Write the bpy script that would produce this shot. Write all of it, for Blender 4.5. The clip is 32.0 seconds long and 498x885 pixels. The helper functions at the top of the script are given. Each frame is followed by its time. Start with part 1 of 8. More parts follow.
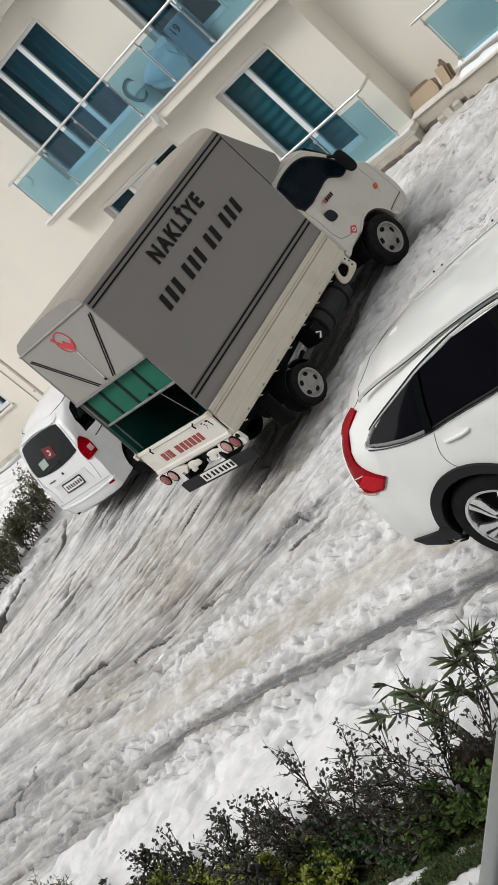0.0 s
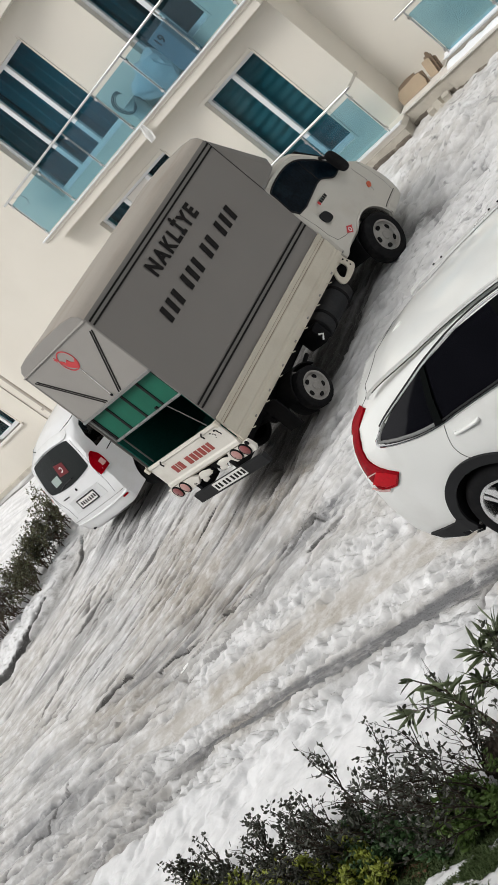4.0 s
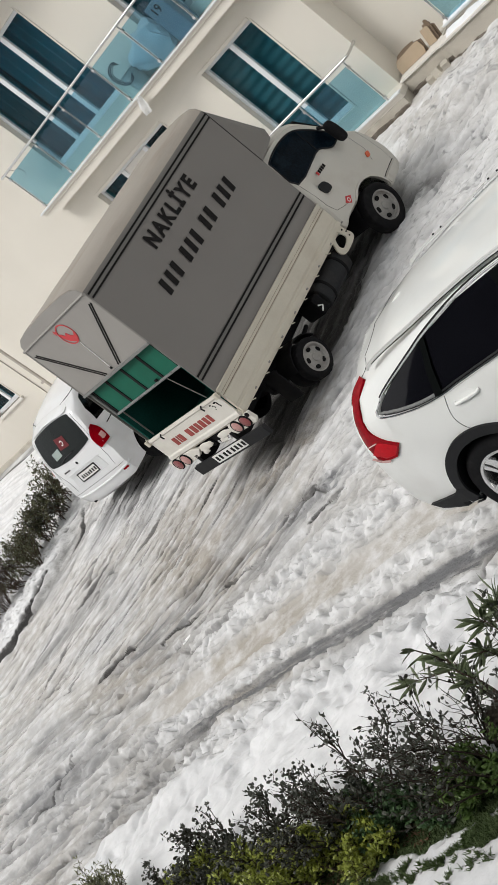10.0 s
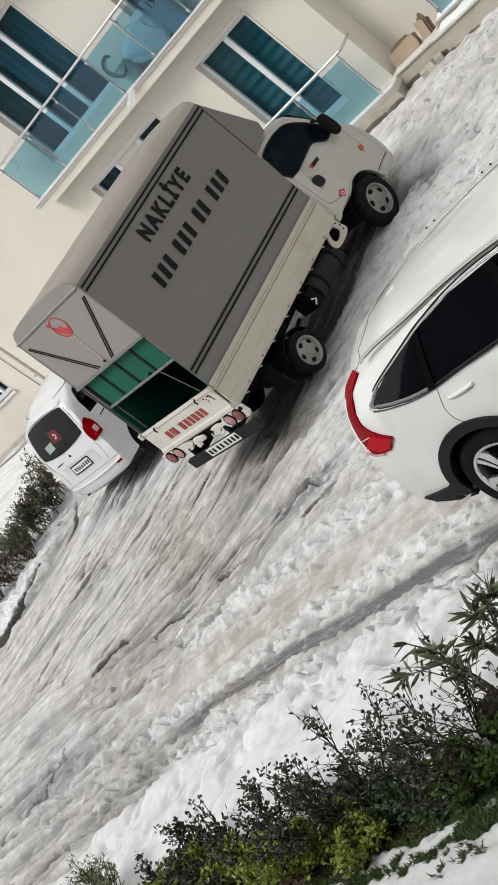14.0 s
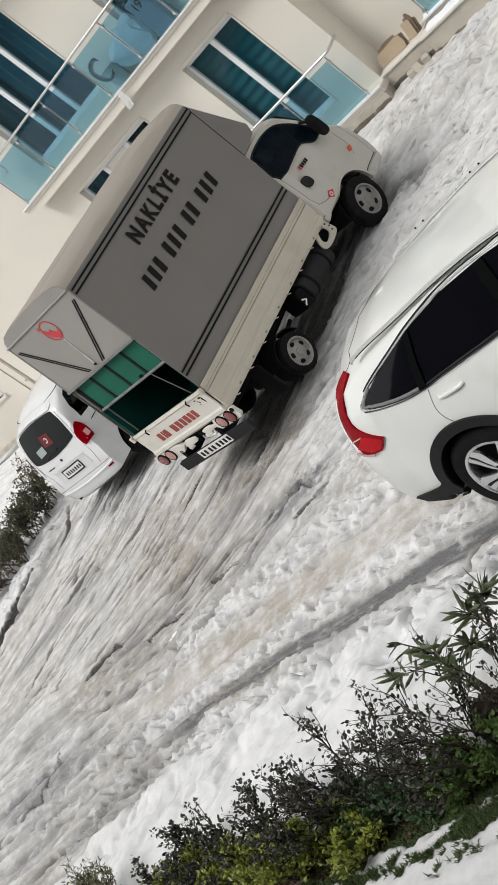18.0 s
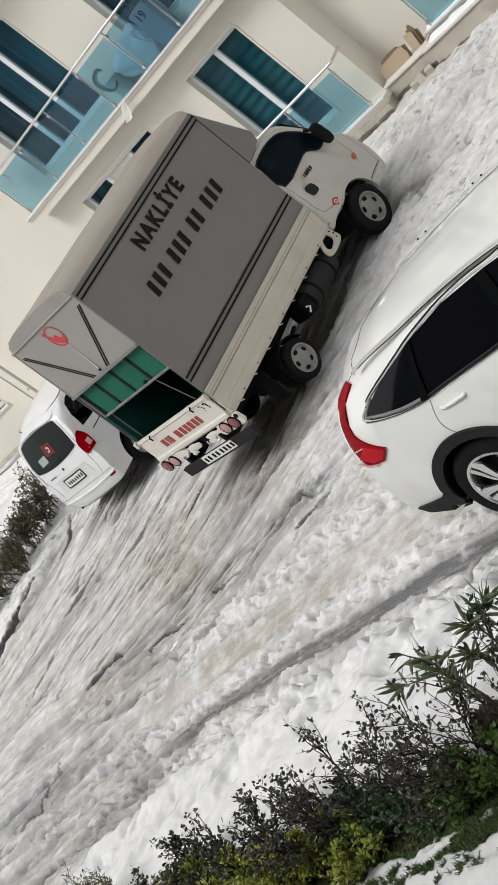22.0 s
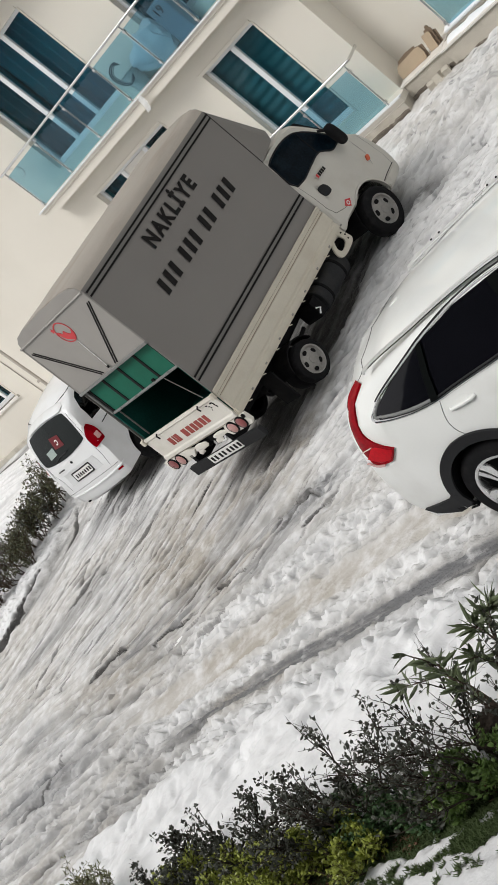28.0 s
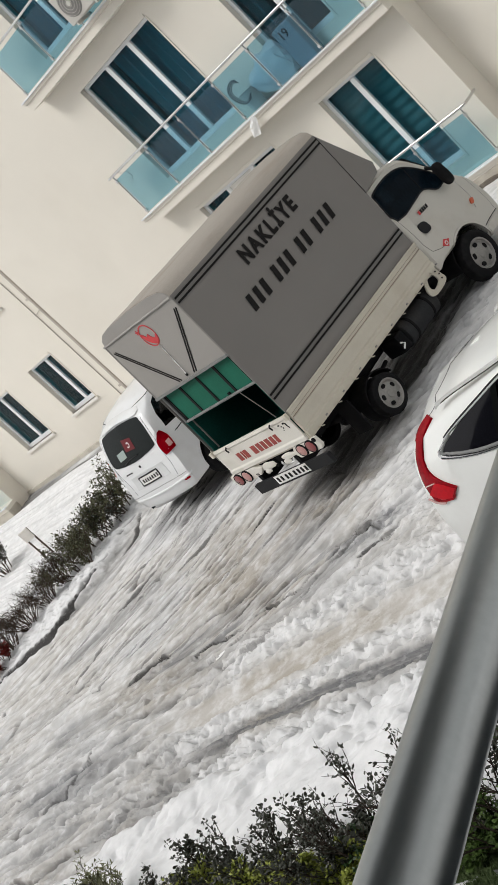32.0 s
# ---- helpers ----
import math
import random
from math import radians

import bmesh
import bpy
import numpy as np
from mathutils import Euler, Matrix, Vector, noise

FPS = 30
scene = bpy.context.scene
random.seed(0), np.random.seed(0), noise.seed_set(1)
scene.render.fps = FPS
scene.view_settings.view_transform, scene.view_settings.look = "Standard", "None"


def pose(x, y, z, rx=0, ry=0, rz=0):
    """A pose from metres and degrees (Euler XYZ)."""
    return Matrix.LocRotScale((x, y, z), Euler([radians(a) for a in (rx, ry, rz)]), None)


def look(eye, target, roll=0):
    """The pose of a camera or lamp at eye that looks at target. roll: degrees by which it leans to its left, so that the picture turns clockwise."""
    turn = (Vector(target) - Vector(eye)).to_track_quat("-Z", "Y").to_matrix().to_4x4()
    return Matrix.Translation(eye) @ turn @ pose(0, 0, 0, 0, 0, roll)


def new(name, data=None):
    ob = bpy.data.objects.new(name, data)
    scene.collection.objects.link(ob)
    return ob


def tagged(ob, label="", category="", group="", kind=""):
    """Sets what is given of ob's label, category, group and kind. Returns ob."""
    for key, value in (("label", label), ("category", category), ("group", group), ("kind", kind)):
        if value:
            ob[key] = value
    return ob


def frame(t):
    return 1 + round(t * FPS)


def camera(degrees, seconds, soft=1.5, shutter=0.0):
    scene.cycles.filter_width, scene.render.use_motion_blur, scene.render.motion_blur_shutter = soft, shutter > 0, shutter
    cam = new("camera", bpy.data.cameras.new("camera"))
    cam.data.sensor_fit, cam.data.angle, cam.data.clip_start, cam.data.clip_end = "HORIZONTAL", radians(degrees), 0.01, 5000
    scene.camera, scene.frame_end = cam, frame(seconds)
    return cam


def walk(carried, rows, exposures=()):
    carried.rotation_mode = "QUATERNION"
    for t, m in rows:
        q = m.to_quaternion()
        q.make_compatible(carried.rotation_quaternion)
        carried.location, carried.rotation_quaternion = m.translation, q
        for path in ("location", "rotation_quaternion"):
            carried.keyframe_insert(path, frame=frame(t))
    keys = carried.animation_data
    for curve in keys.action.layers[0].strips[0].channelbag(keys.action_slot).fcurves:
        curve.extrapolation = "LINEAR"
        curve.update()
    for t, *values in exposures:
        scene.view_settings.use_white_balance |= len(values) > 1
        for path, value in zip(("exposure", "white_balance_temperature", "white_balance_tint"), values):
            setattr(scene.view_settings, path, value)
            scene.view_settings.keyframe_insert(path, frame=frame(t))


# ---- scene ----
# ---- camera and its walk ----
cam = camera(21.86, 32.0, soft=0.8)
PATH = [
    (0, 0.000, 0.000, 4.700, 48.73, -16.44, -50.57), (0.5, 0.000, 0.000, 4.700, 48.61, -16.33, -51.92), (1, 0.000, 0.000, 4.700, 48.52, -16.22, -52.66),
    (1.5, 0.000, 0.000, 4.700, 48.43, -16.06, -53.00), (2, 0.000, 0.000, 4.700, 48.40, -15.91, -53.28), (2.5, 0.000, 0.000, 4.700, 48.45, -15.78, -53.56),
    (4.5, 0.000, 0.000, 4.700, 49.00, -16.09, -54.44), (5, 0.000, 0.000, 4.700, 49.06, -16.31, -54.53), (5.5, 0.000, 0.000, 4.700, 49.12, -16.49, -54.62),
    (6, 0.000, 0.000, 4.700, 49.17, -16.59, -54.66), (6.5, 0.000, 0.000, 4.700, 49.23, -16.61, -54.74), (7, 0.000, 0.000, 4.700, 49.29, -16.61, -54.81),
    (7.5, 0.000, 0.000, 4.700, 49.31, -16.63, -54.88), (8, 0.000, 0.000, 4.700, 49.37, -16.68, -54.91), (8.5, 0.000, 0.000, 4.700, 49.47, -16.72, -54.90),
    (9, 0.000, 0.000, 4.700, 49.62, -16.73, -54.93), (9.5, 0.000, 0.000, 4.700, 49.78, -16.70, -54.97), (10, 0.000, 0.000, 4.700, 49.93, -16.65, -55.00),
    (10.5, 0.000, 0.000, 4.700, 49.99, -16.61, -55.01), (11, 0.000, 0.000, 4.700, 50.04, -16.63, -54.99), (11.5, 0.000, 0.000, 4.700, 50.05, -16.68, -54.98),
    (12, 0.000, 0.000, 4.700, 50.06, -16.76, -54.93), (12.5, 0.000, 0.000, 4.700, 50.09, -16.82, -55.02), (13, 0.000, 0.000, 4.700, 50.09, -16.89, -55.01),
    (13.5, 0.000, 0.000, 4.700, 50.06, -16.96, -55.00), (14, 0.000, 0.000, 4.700, 50.00, -17.06, -54.95), (14.5, 0.000, 0.000, 4.700, 49.98, -17.16, -54.93),
    (16.5, 0.000, 0.000, 4.700, 50.13, -17.22, -55.29), (17, 0.000, 0.000, 4.700, 50.07, -17.26, -55.40), (17.5, 0.000, 0.000, 4.700, 49.91, -17.30, -55.50),
    (18, 0.000, 0.000, 4.700, 49.70, -17.32, -55.52), (18.5, 0.000, 0.000, 4.700, 49.49, -17.31, -55.44), (19, 0.000, 0.000, 4.700, 49.35, -17.29, -55.35),
    (19.5, 0.000, 0.000, 4.700, 49.31, -17.29, -55.23), (20, 0.000, 0.000, 4.700, 49.37, -17.29, -55.27), (20.5, 0.000, 0.000, 4.700, 49.47, -17.23, -55.36),
    (21, 0.000, 0.000, 4.700, 49.50, -17.14, -55.37), (21.5, 0.000, 0.000, 4.700, 49.46, -17.05, -55.33), (22, 0.000, 0.000, 4.700, 49.37, -17.00, -55.18),
    (22.5, 0.000, 0.000, 4.700, 49.28, -16.99, -54.96), (23, 0.000, 0.000, 4.700, 49.16, -16.98, -54.80), (23.5, 0.000, 0.000, 4.700, 49.07, -16.94, -54.61),
    (24, 0.000, 0.000, 4.700, 49.04, -16.91, -54.52), (24.5, 0.000, 0.000, 4.700, 49.10, -16.90, -54.48), (25, 0.000, 0.000, 4.700, 49.20, -16.97, -54.47),
    (25.5, 0.000, 0.000, 4.700, 49.35, -17.08, -54.47), (27.5, 0.000, 0.000, 4.700, 49.63, -16.96, -54.32), (28, 0.000, 0.000, 4.700, 49.71, -16.77, -54.02),
    (28.5, 0.000, 0.000, 4.700, 49.78, -16.61, -53.53), (29, -0.001, 0.000, 4.697, 49.99, -15.87, -52.65), (29.5, 0.0161, -0.028, 4.6616, 50.32, -15.36, -51.14),
    (30, 0.0721, -0.074, 4.6631, 51.07, -15.51, -49.85), (30.5, 0.0081, -0.063, 4.6211, 51.56, -13.09, -47.77), (31, 0.0520, -0.071, 4.6352, 49.40, -10.35, -45.54),
    (31.5, 0.039, -0.067, 4.716, 48.77, -7.56, -43.07), (32, 0.0127, -0.048, 4.5801, 50.87, -13.34, -46.94),
]
walk(cam, [(t, pose(x, y, z, 90 + pitch, 0, yaw) @ pose(0, 0, 0, 0, 0, roll)) for t, x, y, z, yaw, pitch, roll in PATH], [(0, 0.0), (29.5, 0.0), (31, -0.09), (32, -0.03)])

# ---- overcast daylight ----
SUN_EL, SUN_AZ = 54.0, 206.0  # degrees above the horizon; compass from +y towards +x
world = bpy.data.worlds.new("overcast_sky")
scene.world = world
world.use_nodes = True
wn = world.node_tree
wn.nodes.clear()
sky = wn.nodes.new("ShaderNodeTexSky")
sky.sky_type, sky.sun_disc = "NISHITA", False
sky.sun_elevation, sky.sun_rotation = radians(SUN_EL), radians(SUN_AZ)
sky.air_density, sky.dust_density, sky.ozone_density = 1.0, 6.0, 1.0
grey = wn.nodes.new("ShaderNodeHueSaturation")
grey.inputs["Saturation"].default_value = 0.10
back = wn.nodes.new("ShaderNodeBackground")
back.inputs["Strength"].default_value = 0.146
wout = wn.nodes.new("ShaderNodeOutputWorld")
wn.links.new(sky.outputs[0], grey.inputs["Color"])
cloud = wn.nodes.new("ShaderNodeMix")
cloud.data_type = "RGBA"
cloud.inputs["Factor"].default_value = 0.6
cloud.inputs["B"].default_value = (5.3, 5.3, 5.25, 1)  # even cloud cover
wn.links.new(grey.outputs[0], cloud.inputs["A"])
wn.links.new(cloud.outputs["Result"], back.inputs["Color"])
wn.links.new(back.outputs[0], wout.inputs["Surface"])
sun = new("sun", bpy.data.lights.new("sun", "SUN"))
sun.data.energy, sun.data.angle, sun.data.color = 1.25, radians(20), (1.0, 0.97, 0.93)
sd = Vector((math.sin(radians(SUN_AZ)) * math.cos(radians(SUN_EL)), math.cos(radians(SUN_AZ)) * math.cos(radians(SUN_EL)), math.sin(radians(SUN_EL))))
sun.matrix_world = look(sd * 60, (0, 0, 0))
scene.view_settings.exposure = 0.0


# ---- materials ----
def mat(name, col, rough=0.6, metal=0.0, var=0.12, scale=3.0, fine=40.0, bump=0.15, dist=0.004, coat=0.0, spec=0.5, stain=None, stretch=(1, 1, 1), emit=0.0, rnd=0.0):
    """Principled surface with coarse and fine colour variation, roughness variation and fine relief."""
    m = bpy.data.materials.new(name)
    m.use_nodes = True
    t = m.node_tree
    b = t.nodes["Principled BSDF"]
    N, L = t.nodes.new, t.links.new
    tc = N("ShaderNodeTexCoord")
    mp = N("ShaderNodeMapping")
    mp.inputs["Scale"].default_value = stretch
    L(tc.outputs["Object"], mp.inputs["Vector"])
    n1, n2 = N("ShaderNodeTexNoise"), N("ShaderNodeTexNoise")
    for n, s, d in ((n1, scale, 5.0), (n2, fine, 3.0)):
        n.inputs["Scale"].default_value, n.inputs["Detail"].default_value = s, d
        L(mp.outputs[0], n.inputs["Vector"])
    mix = N("ShaderNodeMath")
    mix.operation = "ADD"
    L(n1.outputs["Fac"], mix.inputs[0])
    L(n2.outputs["Fac"], mix.inputs[1])
    ramp = N("ShaderNodeMapRange")
    ramp.inputs["From Min"].default_value, ramp.inputs["From Max"].default_value = 0.6, 1.4
    ramp.inputs["To Min"].default_value, ramp.inputs["To Max"].default_value = 1 - var, 1 + var
    L(mix.outputs[0], ramp.inputs["Value"])
    src = ramp.outputs[0]
    if rnd:
        oi = N("ShaderNodeObjectInfo")
        r2 = N("ShaderNodeMapRange")
        r2.inputs["To Min"].default_value, r2.inputs["To Max"].default_value = 1 - rnd, 1 + rnd
        L(oi.outputs["Random"], r2.inputs["Value"])
        mu = N("ShaderNodeMath")
        mu.operation = "MULTIPLY"
        L(src, mu.inputs[0])
        L(r2.outputs[0], mu.inputs[1])
        src = mu.outputs[0]
    sc = N("ShaderNodeVectorMath")
    sc.operation = "SCALE"
    sc.inputs[0].default_value = col
    L(src, sc.inputs["Scale"])
    out = sc.outputs[0]
    if stain:
        n3 = N("ShaderNodeTexNoise")
        n3.inputs["Scale"].default_value, n3.inputs["Detail"].default_value = stain[2], 6.0
        L(mp.outputs[0], n3.inputs["Vector"])
        r3 = N("ShaderNodeMapRange")
        r3.inputs["From Min"].default_value, r3.inputs["From Max"].default_value = 0.52, 0.75
        r3.inputs["To Max"].default_value = stain[1]
        L(n3.outputs["Fac"], r3.inputs["Value"])
        mc = N("ShaderNodeMix")
        mc.data_type = "RGBA"
        mc.inputs["B"].default_value = (*stain[0], 1)
        L(r3.outputs[0], mc.inputs["Factor"])
        L(out, mc.inputs["A"])
        out = mc.outputs["Result"]
    L(out, b.inputs["Base Color"])
    rr = N("ShaderNodeMapRange")
    rr.inputs["To Min"].default_value, rr.inputs["To Max"].default_value = max(0.02, rough - 0.08), min(1, rough + 0.08)
    L(n1.outputs["Fac"], rr.inputs["Value"])
    L(rr.outputs[0], b.inputs["Roughness"])
    b.inputs["Metallic"].default_value = metal
    b.inputs["Coat Weight"].default_value = coat
    b.inputs["Coat Roughness"].default_value = 0.06
    b.inputs["Specular IOR Level"].default_value = spec
    if emit:
        L(out, b.inputs["Emission Color"])
        b.inputs["Emission Strength"].default_value = emit
    if bump:
        bp = N("ShaderNodeBump")
        bp.inputs["Strength"].default_value, bp.inputs["Distance"].default_value = bump, dist
        L(n2.outputs["Fac"], bp.inputs["Height"])
        L(bp.outputs[0], b.inputs["Normal"])
    return m


def glass(name, tint, gloss=0.03, clear=0.95, rough=0.02, edge=0.4):
    """A thin pane: tinted and see-through, glossier at a grazing angle."""
    m = bpy.data.materials.new(name)
    m.use_nodes = True
    t = m.node_tree
    t.nodes.clear()
    N, L = t.nodes.new, t.links.new
    tr, gl, df = N("ShaderNodeBsdfTransparent"), N("ShaderNodeBsdfGlossy"), N("ShaderNodeBsdfDiffuse")
    tr.inputs["Color"].default_value = (*tint, 1)
    df.inputs["Color"].default_value = (tint[0] * 0.5, tint[1] * 0.55, tint[2] * 0.6, 1)
    gl.inputs["Roughness"].default_value = rough
    lw = N("ShaderNodeLayerWeight")
    lw.inputs["Blend"].default_value = 0.5
    pw, sc = N("ShaderNodeMath"), N("ShaderNodeMath")
    pw.operation, sc.operation = "POWER", "MULTIPLY_ADD"
    pw.inputs[1].default_value = 3.5
    sc.inputs[1].default_value, sc.inputs[2].default_value = edge, gloss
    base, top, o = N("ShaderNodeMixShader"), N("ShaderNodeMixShader"), N("ShaderNodeOutputMaterial")
    base.inputs[0].default_value = clear
    L(df.outputs[0], base.inputs[1])
    L(tr.outputs[0], base.inputs[2])
    L(lw.outputs["Facing"], pw.inputs[0])
    L(pw.outputs[0], sc.inputs[0])
    L(sc.outputs[0], top.inputs[0])
    L(base.outputs[0], top.inputs[1])
    L(gl.outputs[0], top.inputs[2])
    L(top.outputs[0], o.inputs["Surface"])
    return m


M = dict(
    stucco=mat("cream_stucco", (0.72, 0.68, 0.605), 0.9, var=0.05, scale=0.7, fine=160, bump=0.25, dist=0.003, stain=((0.60, 0.555, 0.48), 0.35, 0.5)),
    crumble=mat("crumbled_render", (0.13, 0.11, 0.09), 0.95, var=0.45, scale=7, fine=40, bump=0.8, dist=0.02, stain=((0.34, 0.31, 0.26), 0.6, 6.0)),
    plinth=mat("weathered_plinth", (0.50, 0.465, 0.40), 0.92, var=0.18, scale=2.0, fine=70, bump=0.5, dist=0.008, stain=((0.26, 0.225, 0.18), 0.7, 2.6)),
    white=mat("white_plastic_frame", (0.78, 0.79, 0.80), 0.45, var=0.04, bump=0.05),
    sill=mat("pale_stone_sill", (0.70, 0.67, 0.62), 0.7, var=0.08, scale=6),
    satin=mat("satin_steel", (0.40, 0.42, 0.42), 0.34, metal=1.0, var=0.08, scale=5, fine=120, bump=0.05, dist=0.001),
    steel=mat("brushed_steel", (0.62, 0.62, 0.61), 0.24, metal=1.0, var=0.08, scale=5, fine=120, bump=0.08, dist=0.001),
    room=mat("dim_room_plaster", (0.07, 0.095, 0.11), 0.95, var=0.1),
    curtain=mat("grey_green_curtain", (0.42, 0.53, 0.53), 0.95, var=0.12, scale=4, fine=90),
    curtain3=mat("blue_curtain", (0.20, 0.40, 0.48), 0.95, var=0.15, scale=4, fine=90),
    curtain2=mat("teal_curtain", (0.10, 0.19, 0.22), 0.95, var=0.2, scale=4, fine=90),
    pipe=mat("grey_drain_pipe", (0.42, 0.38, 0.33), 0.6, var=0.12, scale=3),
    paintw=mat("white_car_paint", (0.80, 0.81, 0.79), 0.32, var=0.03, scale=2, fine=300, bump=0.0, coat=0.8, stain=((0.50, 0.48, 0.44), 0.25, 2.2)),
    paintv=mat("white_van_paint", (0.74, 0.75, 0.76), 0.35, var=0.04, scale=2, fine=200, bump=0.0, coat=0.6, stain=((0.55, 0.53, 0.50), 0.3, 3.0)),
    # darker copy of the van's white, for shade painted round its plate
    vanshade=mat("shaded_van_paint", (0.62, 0.63, 0.635), 0.4, var=0.04, scale=2, bump=0.0, coat=0.4),
    paintc=mat("dull_white_cab_paint", (0.55, 0.53, 0.48), 0.42, var=0.05, scale=2, fine=200, bump=0.0, coat=0.3, stain=((0.42, 0.38, 0.32), 0.4, 3.0)),
    board=mat("scuffed_cream_metal", (0.58, 0.54, 0.45), 0.5, var=0.05, scale=2.5, fine=60, bump=0.05, stain=((0.40, 0.34, 0.26), 0.3, 3.0)),
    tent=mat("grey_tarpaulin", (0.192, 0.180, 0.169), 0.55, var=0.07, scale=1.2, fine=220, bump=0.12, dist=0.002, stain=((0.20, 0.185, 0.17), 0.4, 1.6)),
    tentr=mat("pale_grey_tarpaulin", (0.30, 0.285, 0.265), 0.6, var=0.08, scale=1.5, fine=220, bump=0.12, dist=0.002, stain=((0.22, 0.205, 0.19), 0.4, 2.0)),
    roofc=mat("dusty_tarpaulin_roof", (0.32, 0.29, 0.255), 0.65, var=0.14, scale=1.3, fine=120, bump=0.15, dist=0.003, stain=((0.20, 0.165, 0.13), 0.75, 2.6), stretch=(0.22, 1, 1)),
    ink=mat("black_print", (0.012, 0.011, 0.011), 0.7, var=0.2, scale=6, spec=0.15),
    red=mat("red_print", (0.55, 0.035, 0.04), 0.5, var=0.1, scale=12),
    rust=mat("faded_red_lettering", (0.30, 0.05, 0.04), 0.6, var=0.2, scale=14),
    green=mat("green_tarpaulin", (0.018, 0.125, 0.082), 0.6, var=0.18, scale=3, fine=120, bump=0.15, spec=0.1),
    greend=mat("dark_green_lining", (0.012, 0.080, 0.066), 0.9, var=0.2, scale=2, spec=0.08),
    dark=mat("blackened_steel", (0.007, 0.007, 0.008), 0.7, var=0.3, scale=8, stain=((0.025, 0.023, 0.02), 0.4, 6.0), spec=0.1),
    dull_brown=mat("dull_brown_line", (0.16, 0.115, 0.075), 0.8, var=0.3, scale=9),
    zinc=mat("weathered_zinc_bar", (0.20, 0.205, 0.20), 0.5, var=0.2, scale=8, spec=0.3),
    tank=mat("grimy_grey_steel", (0.024, 0.025, 0.027), 0.6, var=0.25, scale=5, stain=((0.06, 0.055, 0.05), 0.5, 4.0), spec=0.15),
    rubber=mat("tyre_rubber", (0.010, 0.010, 0.011), 0.85, var=0.25, scale=10, stain=((0.045, 0.043, 0.040), 0.3, 7.0), spec=0.12),
    plastic=mat("black_plastic_cladding", (0.012, 0.0125, 0.014), 0.6, var=0.15, scale=9, fine=200, spec=0.25),
    rim=mat("dirty_silver_wheel", (0.29, 0.28, 0.265), 0.45, metal=0.5, var=0.15, scale=14, stain=((0.16, 0.15, 0.14), 0.5, 12.0)),
    alloy=mat("machined_alloy", (0.66, 0.66, 0.66), 0.25, metal=0.9, var=0.08, scale=8),
    chrome=mat("chrome", (0.75, 0.75, 0.75), 0.12, metal=1.0, var=0.03, bump=0.0),
    tail=mat("red_lamp_lens", (0.24, 0.001, 0.006), 0.15, var=0.35, scale=9, bump=0.0, spec=0.04),
    tailb=mat("bright_red_lamp_lens", (0.46, 0.002, 0.010), 0.35, var=0.25, scale=14, bump=0.0, spec=0.1),
    railm=mat("silver_painted_rail", (0.62, 0.62, 0.61), 0.3, metal=0.6, var=0.05),
    privacy=mat("dark_privacy_glass", (0.004, 0.004, 0.006), 0.05, var=0.2, scale=3, bump=0.0, spec=0.22),
    tailc=mat("clear_lamp_lens", (0.62, 0.36, 0.34), 0.2, var=0.1, scale=30, coat=1.0),
    maroon=mat("dull_maroon_lamp_lens", (0.23, 0.05, 0.05), 0.3, var=0.12, scale=20, coat=0.6),
    pinkl=mat("faded_pink_lamp_lens", (0.46, 0.24, 0.22), 0.3, var=0.12, scale=20, coat=0.6),
    carglass=glass("dark_car_glass", (0.05, 0.055, 0.06), 0.03, 0.97, edge=0.35),
    window=glass("window_glass", (0.42, 0.68, 0.74), 0.010, 0.988, edge=0.5),
    blue=glass("blue_balcony_glass", (0.60, 0.785, 0.855), 0.012, 0.95, edge=0.4),
    # bluish patches in the colour imitate reflections in the cab windows
    cabdark=mat("cab_glass_with_painted_reflections", (0.004, 0.008, 0.013), 0.08, var=0.6, scale=5, bump=0.0, spec=0.04, stain=((0.020, 0.042, 0.056), 0.5, 3.5)),
    tailgatew=mat("scuffed_white_metal", (0.68, 0.655, 0.60), 0.5, var=0.05, scale=2.5, fine=60, bump=0.05, stain=((0.45, 0.40, 0.33), 0.3, 4.0)),
    orange=mat("orange_lamp_lens", (0.55, 0.085, 0.02), 0.3, var=0.1),
    vglass=mat("smoked_van_glass", (0.010, 0.013, 0.013), 0.16, var=0.3, scale=3, spec=0.13, bump=0.0),
    gloss=mat("gloss_black_trim", (0.006, 0.007, 0.007), 0.3, var=0.1, spec=0.0),
    plate=mat("white_number_plate", (0.72, 0.72, 0.70), 0.4, var=0.06, scale=20),
    cardd=mat("dark_cardboard", (0.20, 0.145, 0.10), 0.95, var=0.3, scale=6, fine=70, stain=((0.10, 0.075, 0.055), 0.6, 5.0)),
    card=mat("brown_cardboard", (0.43, 0.335, 0.235), 0.9, var=0.12, scale=5, fine=90, stain=((0.36, 0.27, 0.18), 0.4, 6.0)),
    cloth=mat("white_cloth", (0.88, 0.88, 0.87), 0.9, var=0.08, scale=20),
    bag=mat("pale_blue_plastic_sheet", (0.56, 0.58, 0.60), 0.4, var=0.15, scale=5, fine=40, bump=0.4, dist=0.01),
    carton=mat("blue_grey_carton", (0.20, 0.25, 0.30), 0.7, var=0.12, scale=5),
    hose=mat("dark_grey_hose", (0.06, 0.065, 0.07), 0.5, var=0.1),
    bark=mat("dark_bark", (0.045, 0.034, 0.027), 0.9, var=0.3, scale=14, fine=90, bump=0.4, spec=0.15),
    twig=mat("brown_twigs", (0.085, 0.062, 0.050), 0.9, var=0.3, scale=10, spec=0.15),
    leafd=mat("dull_dark_leaves", (0.043, 0.047, 0.034), 0.36, var=0.4, scale=9, fine=25, bump=0.0, spec=0.38),
